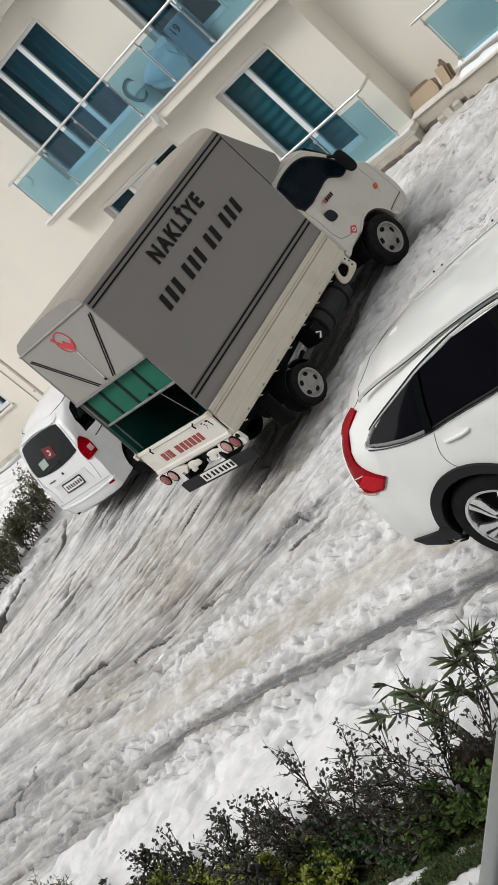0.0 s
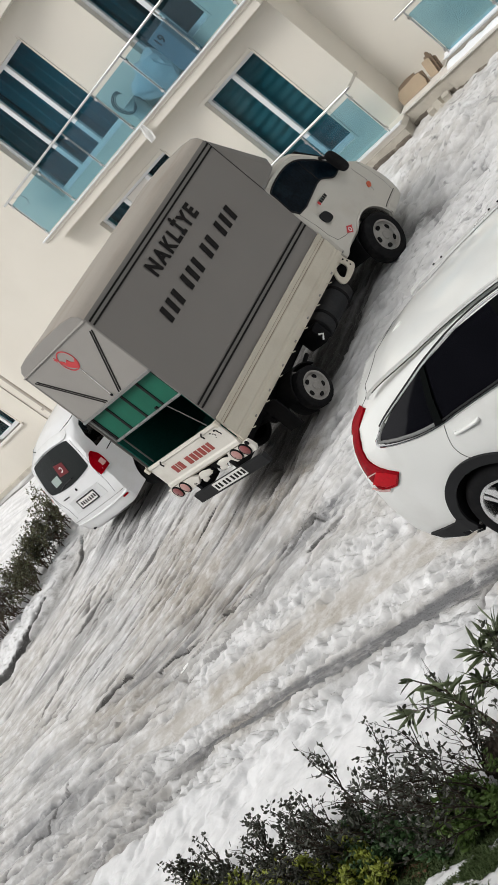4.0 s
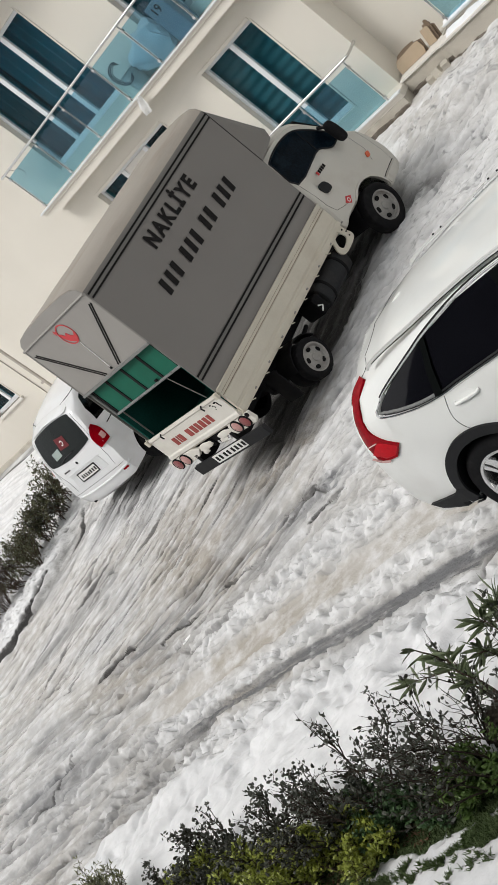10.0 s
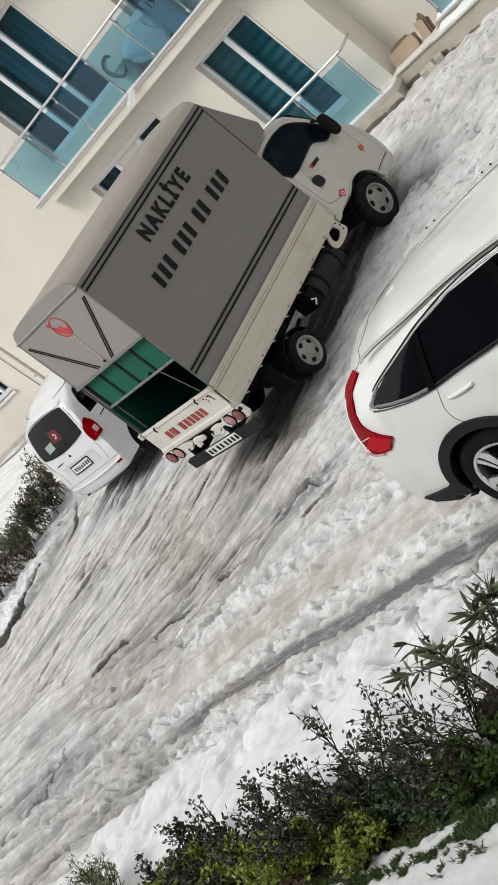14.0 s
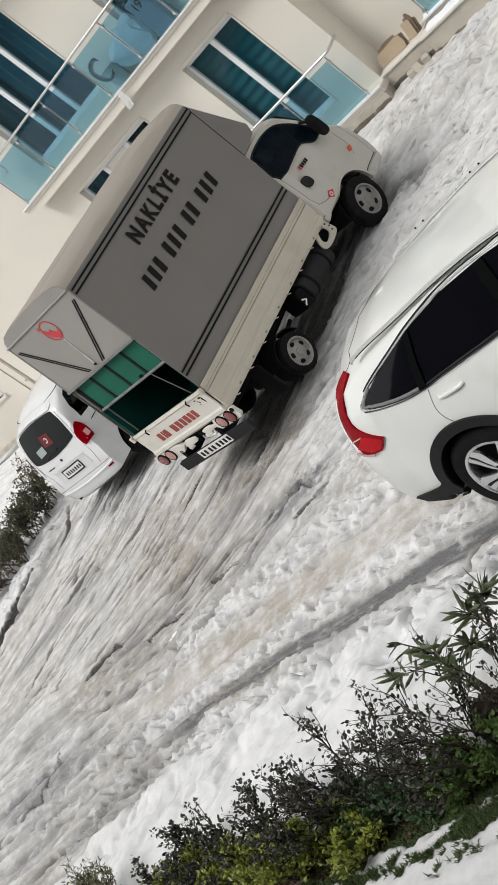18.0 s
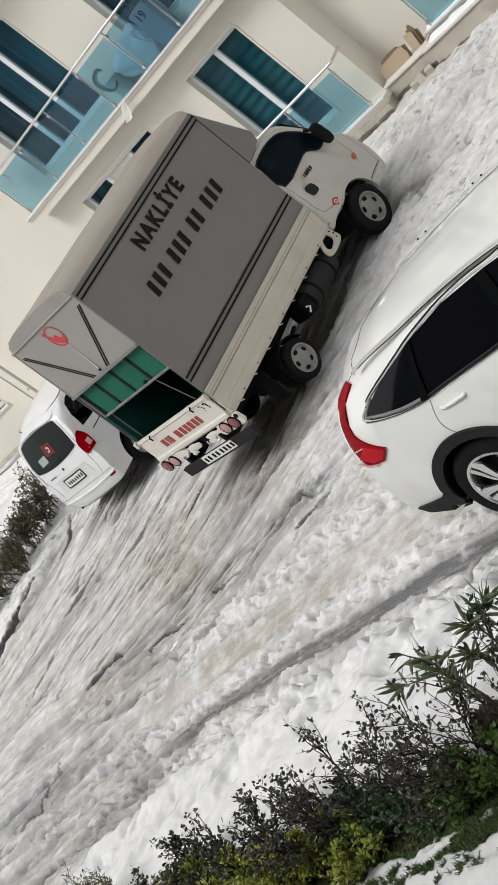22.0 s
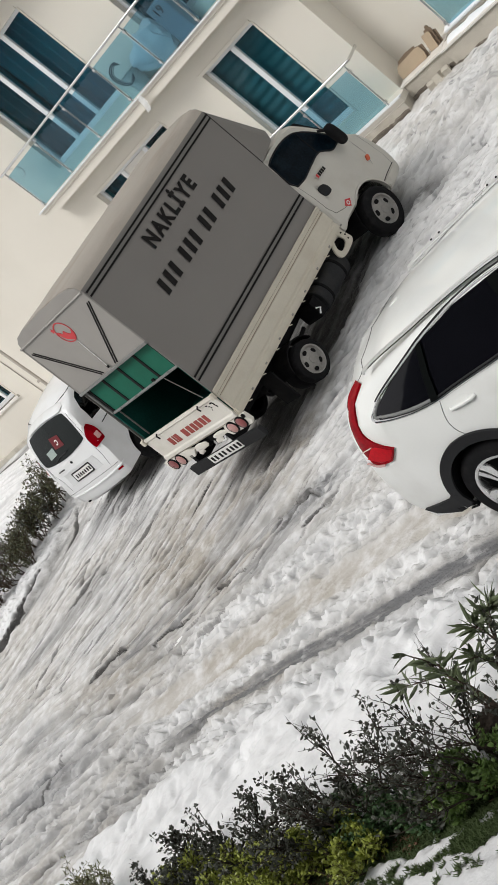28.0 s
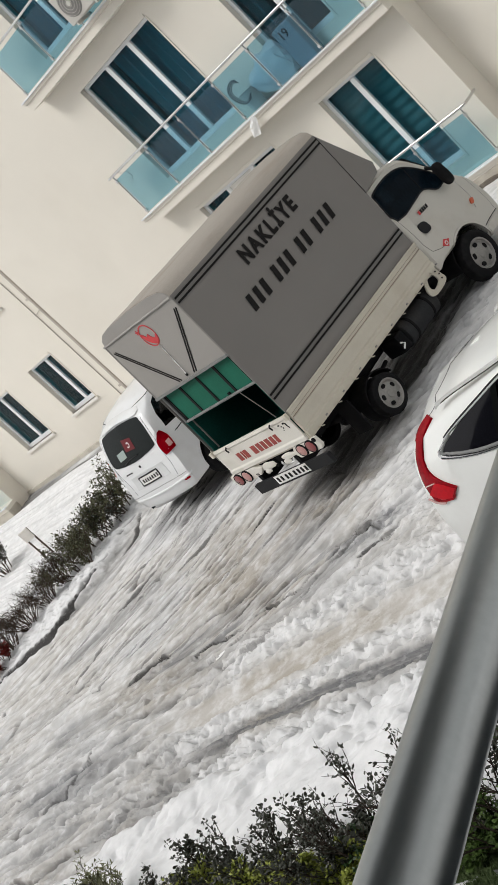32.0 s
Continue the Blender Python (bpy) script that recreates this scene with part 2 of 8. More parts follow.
    litter=mat("dead_leaves", (0.16, 0.085, 0.055), 0.75, var=0.45, scale=14, fine=40, bump=0.0, spec=0.2),
    leafo=mat("long_olive_leaves", (0.102, 0.128, 0.064), 0.40, var=0.35, scale=9, fine=25, bump=0.0, spec=0.38),
    leafg=mat("fresh_green_leaves", (0.245, 0.280, 0.048), 0.36, var=0.4, scale=9, fine=25, bump=0.0, spec=0.38),
    leafn=mat("olive_needle_leaves", (0.150, 0.155, 0.075), 0.45, var=0.4, scale=9, fine=25, bump=0.0, spec=0.3),
    leafr=mat("dark_red_leaves", (0.16, 0.018, 0.014), 0.5, var=0.4, scale=9, fine=25, bump=0.0, spec=0.15),
    leafv=mat("brownish_olive_leaves", (0.085, 0.088, 0.045), 0.36, var=0.45, scale=9, fine=25, bump=0.0, spec=0.38),
    leafb=mat("mid_green_leaves", (0.10, 0.165, 0.040), 0.36, var=0.4, scale=9, fine=25, bump=0.0, spec=0.38),
    leafm=mat("deep_green_leaves", (0.045, 0.090, 0.032), 0.36, var=0.4, scale=9, fine=25, bump=0.0, spec=0.38),
    grass=mat("winter_grass", (0.105, 0.145, 0.062), 0.8, var=0.4, scale=6, fine=30, bump=0.0, spec=0.15),
    soil=mat("wet_brown_soil", (0.05, 0.04, 0.032), 0.9, var=0.3, scale=8, fine=50, bump=0.6, dist=0.02, spec=0.15),
    acw=mat("grubby_white_casing", (0.50, 0.48, 0.44), 0.5, var=0.06, scale=6),
    fan=mat("grey_fan_grille", (0.22, 0.21, 0.20), 0.6, var=0.1),
    snowcap=mat("clean_snow", (0.86, 0.87, 0.89), 0.75, var=0.04, scale=4, fine=60, bump=0.5, dist=0.01),
    # unseen surfaces near the camera, darkened for the handrail's reflection
    shade=mat("dark_for_rail_reflection", (0.055, 0.068, 0.075), 0.9, var=0.08, scale=1.0, fine=60),
    deck=mat("dark_floor_for_rail_reflection", (0.035, 0.048, 0.055), 0.7, var=0.12, scale=3, fine=40),
    stick=mat("pale_sticker", (0.30, 0.36, 0.34), 0.6, var=0.1),
    flagr=mat("red_flag_cloth", (0.12, 0.006, 0.010), 0.8, var=0.1, scale=12),
)


# ---- building blocks ----
def part(name, bm, material, parent=None, label="", smooth=False):
    """Links a bmesh as one mesh object, under a thing or a part where one is given."""
    me = bpy.data.meshes.new(name)
    bm.normal_update()
    bm.to_mesh(me)
    bm.free()
    me.materials.append(material)
    if smooth:
        me.polygons.foreach_set("use_smooth", [True] * len(me.polygons))
        me.set_sharp_from_angle(angle=radians(38))
    ob = new(name, me)
    ob.parent = parent
    return tagged(ob, label)


def thing(name, label, category, m=None, group="", kind=""):
    ob = new(name)
    ob.empty_display_size = 0.2
    if m is not None:
        ob.matrix_basis = m
    return tagged(ob, label, category, group, kind)


def box(x0, x1, y0, y1, z0, z1, bevel=0.0, bm=None):
    bm = bm or bmesh.new()
    r = bmesh.ops.create_cube(bm, size=1.0)
    vs = r["verts"]
    for v in vs:
        v.co = Vector(((x0 + x1) / 2 + v.co.x * (x1 - x0), (y0 + y1) / 2 + v.co.y * (y1 - y0), (z0 + z1) / 2 + v.co.z * (z1 - z0)))
    if bevel:
        es = {e for v in vs for e in v.link_edges}
        bmesh.ops.bevel(bm, geom=list(es), offset=bevel, segments=2, affect="EDGES", profile=0.6)
    return bm


def tube(points, r, n=10, bm=None, cap=True):
    """A round bar along points; r is one radius or one for each point."""
    bm = bm or bmesh.new()
    pts = [Vector(p) for p in points]
    rs = r if isinstance(r, (list, tuple)) else [r] * len(pts)
    rings, ref = [], None
    for i, p in enumerate(pts):
        d = (pts[min(i + 1, len(pts) - 1)] - pts[max(i - 1, 0)]).normalized()
        if ref is None:
            ref = d.orthogonal().normalized()
        u = (ref - d * ref.dot(d)).normalized()
        ref, w = u, d.cross(u)
        rings.append([bm.verts.new(p + (u * math.cos(2 * math.pi * k / n) + w * math.sin(2 * math.pi * k / n)) * rs[i]) for k in range(n)])
    for a, b in zip(rings, rings[1:]):
        for k in range(n):
            bm.faces.new((a[k], a[(k + 1) % n], b[(k + 1) % n], b[k]))
    if cap and n > 2:
        bm.faces.new(rings[0][::-1])
        bm.faces.new(rings[-1])
    return bm


def slab(outline, y0, y1, axis="y", bevel=0.0, bm=None):
    """A closed outline of (a, b) pairs pushed through a thickness along an axis: y keeps (x, z), x keeps (y, z), z keeps (x, y)."""
    bm = bm or bmesh.new()

    def at(a, b, c):
        return {"y": (a, c, b), "x": (c, a, b), "z": (a, b, c)}[axis]
    lo = [bm.verts.new(at(a, b, y0)) for a, b in outline]
    hi = [bm.verts.new(at(a, b, y1)) for a, b in outline]
    n = len(outline)
    f1, f2 = bm.faces.new(lo), bm.faces.new(hi[::-1])
    for i in range(n):
        bm.faces.new((lo[i], hi[i], hi[(i + 1) % n], lo[(i + 1) % n]))
    bmesh.ops.recalc_face_normals(bm, faces=bm.faces[:])
    if bevel:
        es = [e for e in bm.edges if (e in f1.edges or e in f2.edges)] if f1.is_valid else []
        bmesh.ops.bevel(bm, geom=es, offset=bevel, segments=2, affect="EDGES", profile=0.6)
    return bm


def lathe(profile, n=28, axis="y", bm=None, at=(0, 0, 0), cap=True):
    """(r, h) pairs turned round an axis."""
    bm = bm or bmesh.new()
    rings = []
    for r, h in profile:
        ring = []
        for k in range(n):
            a = 2 * math.pi * k / n
            c, s = r * math.cos(a), r * math.sin(a)
            p = (c, h, s) if axis == "y" else ((c, s, h) if axis == "z" else (h, c, s))
            ring.append(bm.verts.new(Vector(at) + Vector(p)))
        rings.append(ring)
    for a, b in zip(rings, rings[1:]):
        for k in range(n):
            bm.faces.new((a[k], a[(k + 1) % n], b[(k + 1) % n], b[k]))
    for ring in (rings[0], rings[-1]):
        if cap and profile[0 if ring is rings[0] else -1][0] > 1e-5:
            bm.faces.new(ring)
    bmesh.ops.remove_doubles(bm, verts=bm.verts[:], dist=1e-6)
    bmesh.ops.recalc_face_normals(bm, faces=bm.faces[:])
    return bm


def cut(ob, cutters):
    """Cuts each of the bmeshes out of ob's mesh for good."""
    for cb in cutters:
        me = bpy.data.meshes.new("cutter")
        cb.to_mesh(me)
        cb.free()
        co = new("cutter", me)
        co.matrix_world = Matrix()
        mw = ob.matrix_basis.copy()
        par = ob.parent
        ob.parent = None
        ob.matrix_basis = Matrix()
        md = ob.modifiers.new("cut", "BOOLEAN")
        md.object, md.operation, md.solver = co, "DIFFERENCE", "EXACT"
        dg = bpy.context.evaluated_depsgraph_get()
        dg.update()
        res = bpy.data.meshes.new_from_object(ob.evaluated_get(dg))
        ob.modifiers.remove(md)
        ob.data = res
        ob.parent = par
        ob.matrix_basis = mw
        bpy.data.objects.remove(co)
    return ob


def text_mesh(text, size, thick=0.0, weight=0.0, space=1.0):
    """Flat lettering in the built-in font, centred, as mesh data in the xy plane."""
    cu = bpy.data.curves.new("lettering", "FONT")
    cu.body, cu.size, cu.align_x, cu.align_y = text, size, "CENTER", "CENTER"
    cu.offset, cu.extrude, cu.space_character = weight, thick, space
    tmp = new("lettering", cu)
    dg = bpy.context.evaluated_depsgraph_get()
    dg.update()
    me = bpy.data.meshes.new_from_object(tmp.evaluated_get(dg))
    bpy.data.objects.remove(tmp)
    me.materials.clear()
    return me


# ---- value noise for relief ----
def lattice(ix, iy, seed):
    h = (ix.astype(np.int64) * 374761393 + iy.astype(np.int64) * 668265263 + seed * 1442695041) & 0xFFFFFFFF
    h = ((h ^ (h >> 13)) * 1274126177) & 0xFFFFFFFF
    return ((h ^ (h >> 16)) & 0xFFFF) / 65535.0


def vnoise(x, y, seed=0):
    ix, iy = np.floor(x), np.floor(y)
    fx, fy = x - ix, y - iy
    fx, fy = fx * fx * (3 - 2 * fx), fy * fy * (3 - 2 * fy)
    a, b = lattice(ix, iy, seed), lattice(ix + 1, iy, seed)
    c, d = lattice(ix, iy + 1, seed), lattice(ix + 1, iy + 1, seed)
    return (a * (1 - fx) + b * fx) * (1 - fy) + (c * (1 - fx) + d * fx) * fy


def fbm(x, y, seed=0, octaves=4):
    s, a, tot = 0.0, 1.0, 0.0
    for o in range(octaves):
        s = s + a * vnoise(x * 2 ** o, y * 2 ** o, seed + 17 * o)
        tot += a
        a *= 0.5
    return s / tot


def step(e0, e1, v):
    t = np.clip((v - e0) / (e1 - e0), 0, 1)
    return t * t * (3 - 2 * t)


def trail(x, y, pts, half):
    """1 on a way through pts (sorted by x), falling to 0 at half on either side."""
    px, py = zip(*sorted(pts))
    yc = np.interp(x, px, py) + 0.05 * (vnoise(x * 1.3, x * 0 + 3.1, 5) - 0.5)
    d = np.abs(y - yc) / half
    return np.clip(1 - d, 0, 1), y - yc


# ---- snowy ground ----
def snow_material():
    m = bpy.data.materials.new("trodden_snow")
    m.use_nodes = True
    t = m.node_tree
    b = t.nodes["Principled BSDF"]
    N, L = t.nodes.new, t.links.new
    tc = N("ShaderNodeTexCoord")

    def noise(scale, detail=4.0):
        n = N("ShaderNodeTexNoise")
        n.inputs["Scale"].default_value, n.inputs["Detail"].default_value = scale, detail
        L(tc.outputs["Object"], n.inputs["Vector"])
        return n.outputs["Fac"]

    def attr(name):
        a = N("ShaderNodeAttribute")
        a.attribute_name = name
        return a.outputs["Fac"]

    def blend(a, colour, fac):
        x = N("ShaderNodeMix")
        x.data_type = "RGBA"
        L(fac, x.inputs["Factor"])
        if isinstance(a, tuple):
            x.inputs["A"].default_value = (*a, 1)
        else:
            L(a, x.inputs["A"])
        x.inputs["B"].default_value = (*colour, 1)
        return x.outputs["Result"]

    def shaped(v, lo, hi, top=1.0):
        r = N("ShaderNodeMapRange")
        r.inputs["From Min"].default_value, r.inputs["From Max"].default_value, r.inputs["To Max"].default_value = lo, hi, top
        L(v, r.inputs["Value"])
        return r.outputs[0]

    def times(a, c):
        x = N("ShaderNodeMath")
        x.operation = "MULTIPLY"
        L(a, x.inputs[0])
        L(c, x.inputs[1])
        return x.outputs[0]
    fine, mid = noise(55.0), noise(6.0, 6.0)
    col = blend((0.79, 0.792, 0.80), (0.66, 0.664, 0.672), shaped(mid, 0.4, 0.7))
    col = blend(col, (0.425, 0.392, 0.345), times(attr("dirt_shade"), shaped(mid, 0.15, 0.55, 1.0)))
    # grey for frozen tracks and for shade painted into snow pits
    col = blend(col, (0.155, 0.158, 0.165), times(attr("ice_shade"), shaped(mid, 0.1, 0.42, 0.95)))
    # near-black also carries painted shade under vehicles and in breaks
    col = blend(col, (0.055, 0.052, 0.05), times(attr("wet_shade"), shaped(fine, -0.1, 0.42, 0.95)))
    L(col, b.inputs["Base Color"])
    rg = N("ShaderNodeMapRange")
    rg.inputs["To Min"].default_value, rg.inputs["To Max"].default_value = 0.80, 0.72
    L(attr("ice_shade"), rg.inputs["Value"])
    L(rg.outputs[0], b.inputs["Roughness"])
    b.inputs["Specular IOR Level"].default_value = 0.2
    b.inputs["Subsurface Weight"].default_value = 0.0
    bp = N("ShaderNodeBump")
    bp.inputs["Distance"].default_value = 0.018
    firm = N("ShaderNodeMath")
    L(attr("dirt_shade"), firm.inputs[0])
    L(attr("ice_shade"), firm.inputs[1])
    st = N("ShaderNodeMapRange")
    st.inputs["To Min"].default_value, st.inputs["To Max"].default_value = 0.25, 0.80
    L(firm.outputs[0], st.inputs["Value"])
    L(st.outputs[0], bp.inputs["Strength"])
    ad = N("ShaderNodeMath")
    L(fine, ad.inputs[0])
    L(noise(22.0, 5.0), ad.inputs[1])
    L(ad.outputs[0], bp.inputs["Height"])
    L(bp.outputs[0], b.inputs["Normal"])
    return m


NEAR = [(-30, 5.6), (-14.82, 5.43), (-11.37, 5.45), (-10.18, 5.75), (-9.27, 5.83), (-8.3, 5.95), (-7.22, 6.05), (-6.37, 6.11), (0, 6.3)]
BEIGE = [(-30, 6.4), (-15.59, 6.22), (-11.25, 6.15), (-9.98, 6.42), (-9.04, 6.62), (-8.19, 6.74), (-7.54, 6.82), (-5, 7.1), (0, 7.2)]
THIRD = [(-30, 6.9), (-13.76, 7.26), (-12.35, 7.42), (-11.3, 7.73), (-10.71, 8.11), (-9.76, 8.2), (-7, 8.6), (0, 9)]


def footprints():
    """Trodden places: x, y, half length, half width, turn, depth."""
    rng = random.Random(77)
    out = []
    for _ in range(300):
        kind = rng.random()
        if kind < 0.28:
            x = rng.uniform(-13, -5.5)
            y = float(np.interp(x, *zip(*NEAR))) - abs(rng.gauss(0.30, 0.16)) - (0.35 if rng.random() < 0.2 else 0)
        elif kind < 0.75:
            x = rng.uniform(-14, -6.5)
            y = float(np.interp(x, *zip(*BEIGE))) + rng.choice((-0.5, 0.65)) + rng.gauss(0, 0.20)
        elif kind < 0.9:
            x, y = rng.uniform(-10.5, -6.0), rng.uniform(12.5, 15.8)
        else:
            x, y = rng.uniform(-22, -18.6), rng.uniform(9, 15)
        out.append((x, y, rng.uniform(0.07, 0.15), rng.uniform(0.035, 0.06), rng.uniform(-0.25, 0.7), rng.uniform(0.03, 0.075)))
    return out


PRINTS = footprints()


def billow(x, y, seed, octaves=3):
    """Puffy lumps with sharp creases between them, 0 to 1."""
    v, a, tot = 0.0, 1.0, 0.0
    for o in range(octaves):
        v = v + a * np.abs(2 * vnoise(x * 2.03 ** o + 7.1 * o, y * 2.03 ** o, seed + 29 * o) - 1)
        tot += a
        a *= 0.55
    return np.clip(1.45 * v / tot, 0, 1)


def clumps(u, v, seed, share):
    """Separate rounded clods with sharp gaps, 0 to 1; share of the cells holds one."""
    iu, iv = np.floor(u), np.floor(v)
    out = np.zeros_like(u)
    for du in (-1, 0, 1):
        for dv in (-1, 0, 1):
            cu, cv = iu + du, iv + dv
            a, b, c = lattice(cu, cv, seed), lattice(cu, cv, seed + 3), lattice(cu, cv, seed + 5)
            r = 0.34 + 0.42 * c
            q = ((u - cu - a) ** 2 + (v - cv - b) ** 2) / (r * r)
            out = np.maximum(out, np.sqrt(np.clip(1 - q, 0, 1)) * (0.35 + 0.65 * c) * (lattice(cu, cv, seed + 9) < share))
    return out


# breaks in the packed snow: points, half width, depth, shade painted into them
GROOVES = [([(-13.95, 7.10), (-13.66, 7.25), (-13.45, 7.40), (-13.15, 7.42)], 0.070, 0.11, 0.70), ([(-12.42, 7.21), (-12.16, 7.29), (-11.88, 7.29), (-11.55, 7.31)], 0.045, 0.10, 0.75),
           ([(-11.4, 7.50), (-11.0, 7.55), (-10.7, 7.57)], 0.04, 0.07, 0.6), ([(-13.1, 8.9), (-12.95, 9.2), (-12.84, 9.44), (-12.70, 9.9)], 0.04, 0.10, 0.8), ([(-14.6, 5.1), (-14.17, 5.29), (-13.90, 5.49), (-13.81, 5.75), (-13.70, 6.05)], 0.04, 0.09, 0.45), ([(-16.75, 9.3), (-16.37, 9.93), (-15.99, 10.30)], 0.03, 0.07, 0.5), ([(-16.15, 9.0), (-15.84, 9.44), (-15.6, 9.85)], 0.05, 0.08, 0.45),
           ([(-15.9, 7.5), (-15.72, 8.01), (-15.66, 8.5)], 0.05, 0.07, 0.4), ([(-19.4, 8.4), (-18.9, 8.82), (-18.3, 9.2), (-18.25, 9.9), (-18.2, 10.6)], 0.045, 0.09, 0.9), ([(-18.1, 11.9), (-17.7, 11.2), (-17.75, 10.7)], 0.05, 0.08, 0.6),
           ([(-14.6, 9.3), (-14.2, 9.8), (-14.0, 10.4)], 0.04, 0.06, 0.5), ([(-10.4, 8.2), (-9.87, 8.30), (-9.5, 8.1)], 0.03, 0.05, 0.4), ([(-16.9, 8.2), (-16.6, 8.9), (-16.5, 9.4)], 0.03, 0.05, 0.3), ([(-14.9, 8.0), (-14.3, 8.5), (-13.9, 9.1)], 0.03, 0.05, 0.3)]


def streaks():
    """Thin breaks that follow the wheel ruts across the packed lane."""
    rng = random.Random(41)
    out = []
    while len(out) < 60:
        x, y = rng.uniform(-17.6, -9.2), rng.uniform(6.6, 11.2)
        if y > 8.6 and x > -13.4:
            continue
        pts, ln = [(x, y)], rng.uniform(0.35, 1.3)
        for _ in range(5):
            slope = math.atan(0.8 * max(0.0, y - 6.3) / (1 + 0.15 * max(0.0, y - 6.3))) + 0.08 + rng.uniform(-0.10, 0.10)
            x, y = x + ln / 5 * math.cos(slope), y + ln / 5 * math.sin(slope)
            pts.append((x, y))
        out.append((pts, rng.uniform(0.016, 0.030), rng.uniform(0.03, 0.065), rng.uniform(0.12, 0.42)))
    return out


GROOVES += [([(-9.99, 8.22), (-9.93, 8.27), (-9.86, 8.33)], 0.04, 0.05, 0.7), ([(-9.66, 7.72), (-9.53, 7.82), (-9.44, 7.90)], 0.05, 0.06, 0.7)]
GROOVES += streaks()
WHITE_EDGE = [(-30, 3.0), (-13.0, 3.9), (-11.9, 4.25), (-11.5, 4.62), (-10.2, 4.96), (-9.47, 5.17), (-8.7, 5.40), (-7.86, 5.64), (-6.0, 5.75), (0, 5.9)]


KERB = [(6.0, -21.6), (7.2, -20.6), (8.0, -19.8), (8.7, -19.05), (9.2, -18.35), (10.8, -18.22), (12.2, -18.25), (30, -18.3)]
LAWN_EDGE = [(-9.0, 3.20), (-7.6, 3.24), (-6.93, 3.34), (-6.57, 3.46), (-6.46, 3.37), (-6.34, 3.46), (-6.22, 3.51), (-5.77, 3.59), (-4.8, 3.95), (0, 4.7)]


def groove_field(x, y):
    deep, cleft_shade = np.zeros_like(x), np.zeros_like(x)
    for pts, half, d, m in GROOVES:
        px, py = [p[0] for p in pts], [p[1] for p in pts]
        box_ = (x > min(px) - 0.4) & (x < max(px) + 0.4) & (y > min(py) - 0.4) & (y < max(py) + 0.4)
        if not box_.any():
            continue
        xx, yy = x[box_], y[box_]
        xx = xx + 0.05 * (vnoise(xx * 6, yy * 6, 401) - 0.5)
        yy = yy + 0.07 * (vnoise(xx * 5, yy * 5, 402) - 0.5)
        best, run = np.full(xx.shape, 9.0), np.zeros(xx.shape)
        for k in range(len(pts) - 1):
            ax, ay, bx, by = *pts[k], *pts[k + 1]
            ll = (bx - ax) ** 2 + (by - ay) ** 2
            q = np.clip(((xx - ax) * (bx - ax) + (yy - ay) * (by - ay)) / ll, 0, 1)
            d2 = np.hypot(xx - ax - q * (bx - ax), yy - ay - q * (by - ay))
            run = np.where(d2 < best, (k + q) / (len(pts) - 1), run)
            best = np.minimum(best, d2)
        w = 1.25 * half * (0.25 + 0.75 * np.sin(np.pi * np.clip(run, 0.03, 0.97)))
        deep[box_] = np.maximum(deep[box_], d * (1 - step(0.30, 1.05, best / w)))
        cleft_shade[box_] = np.maximum(cleft_shade[box_], min(1.0, 1.3 * m) * (1 - step(0.85, 1.20, best / w)))
    return deep, cleft_shade


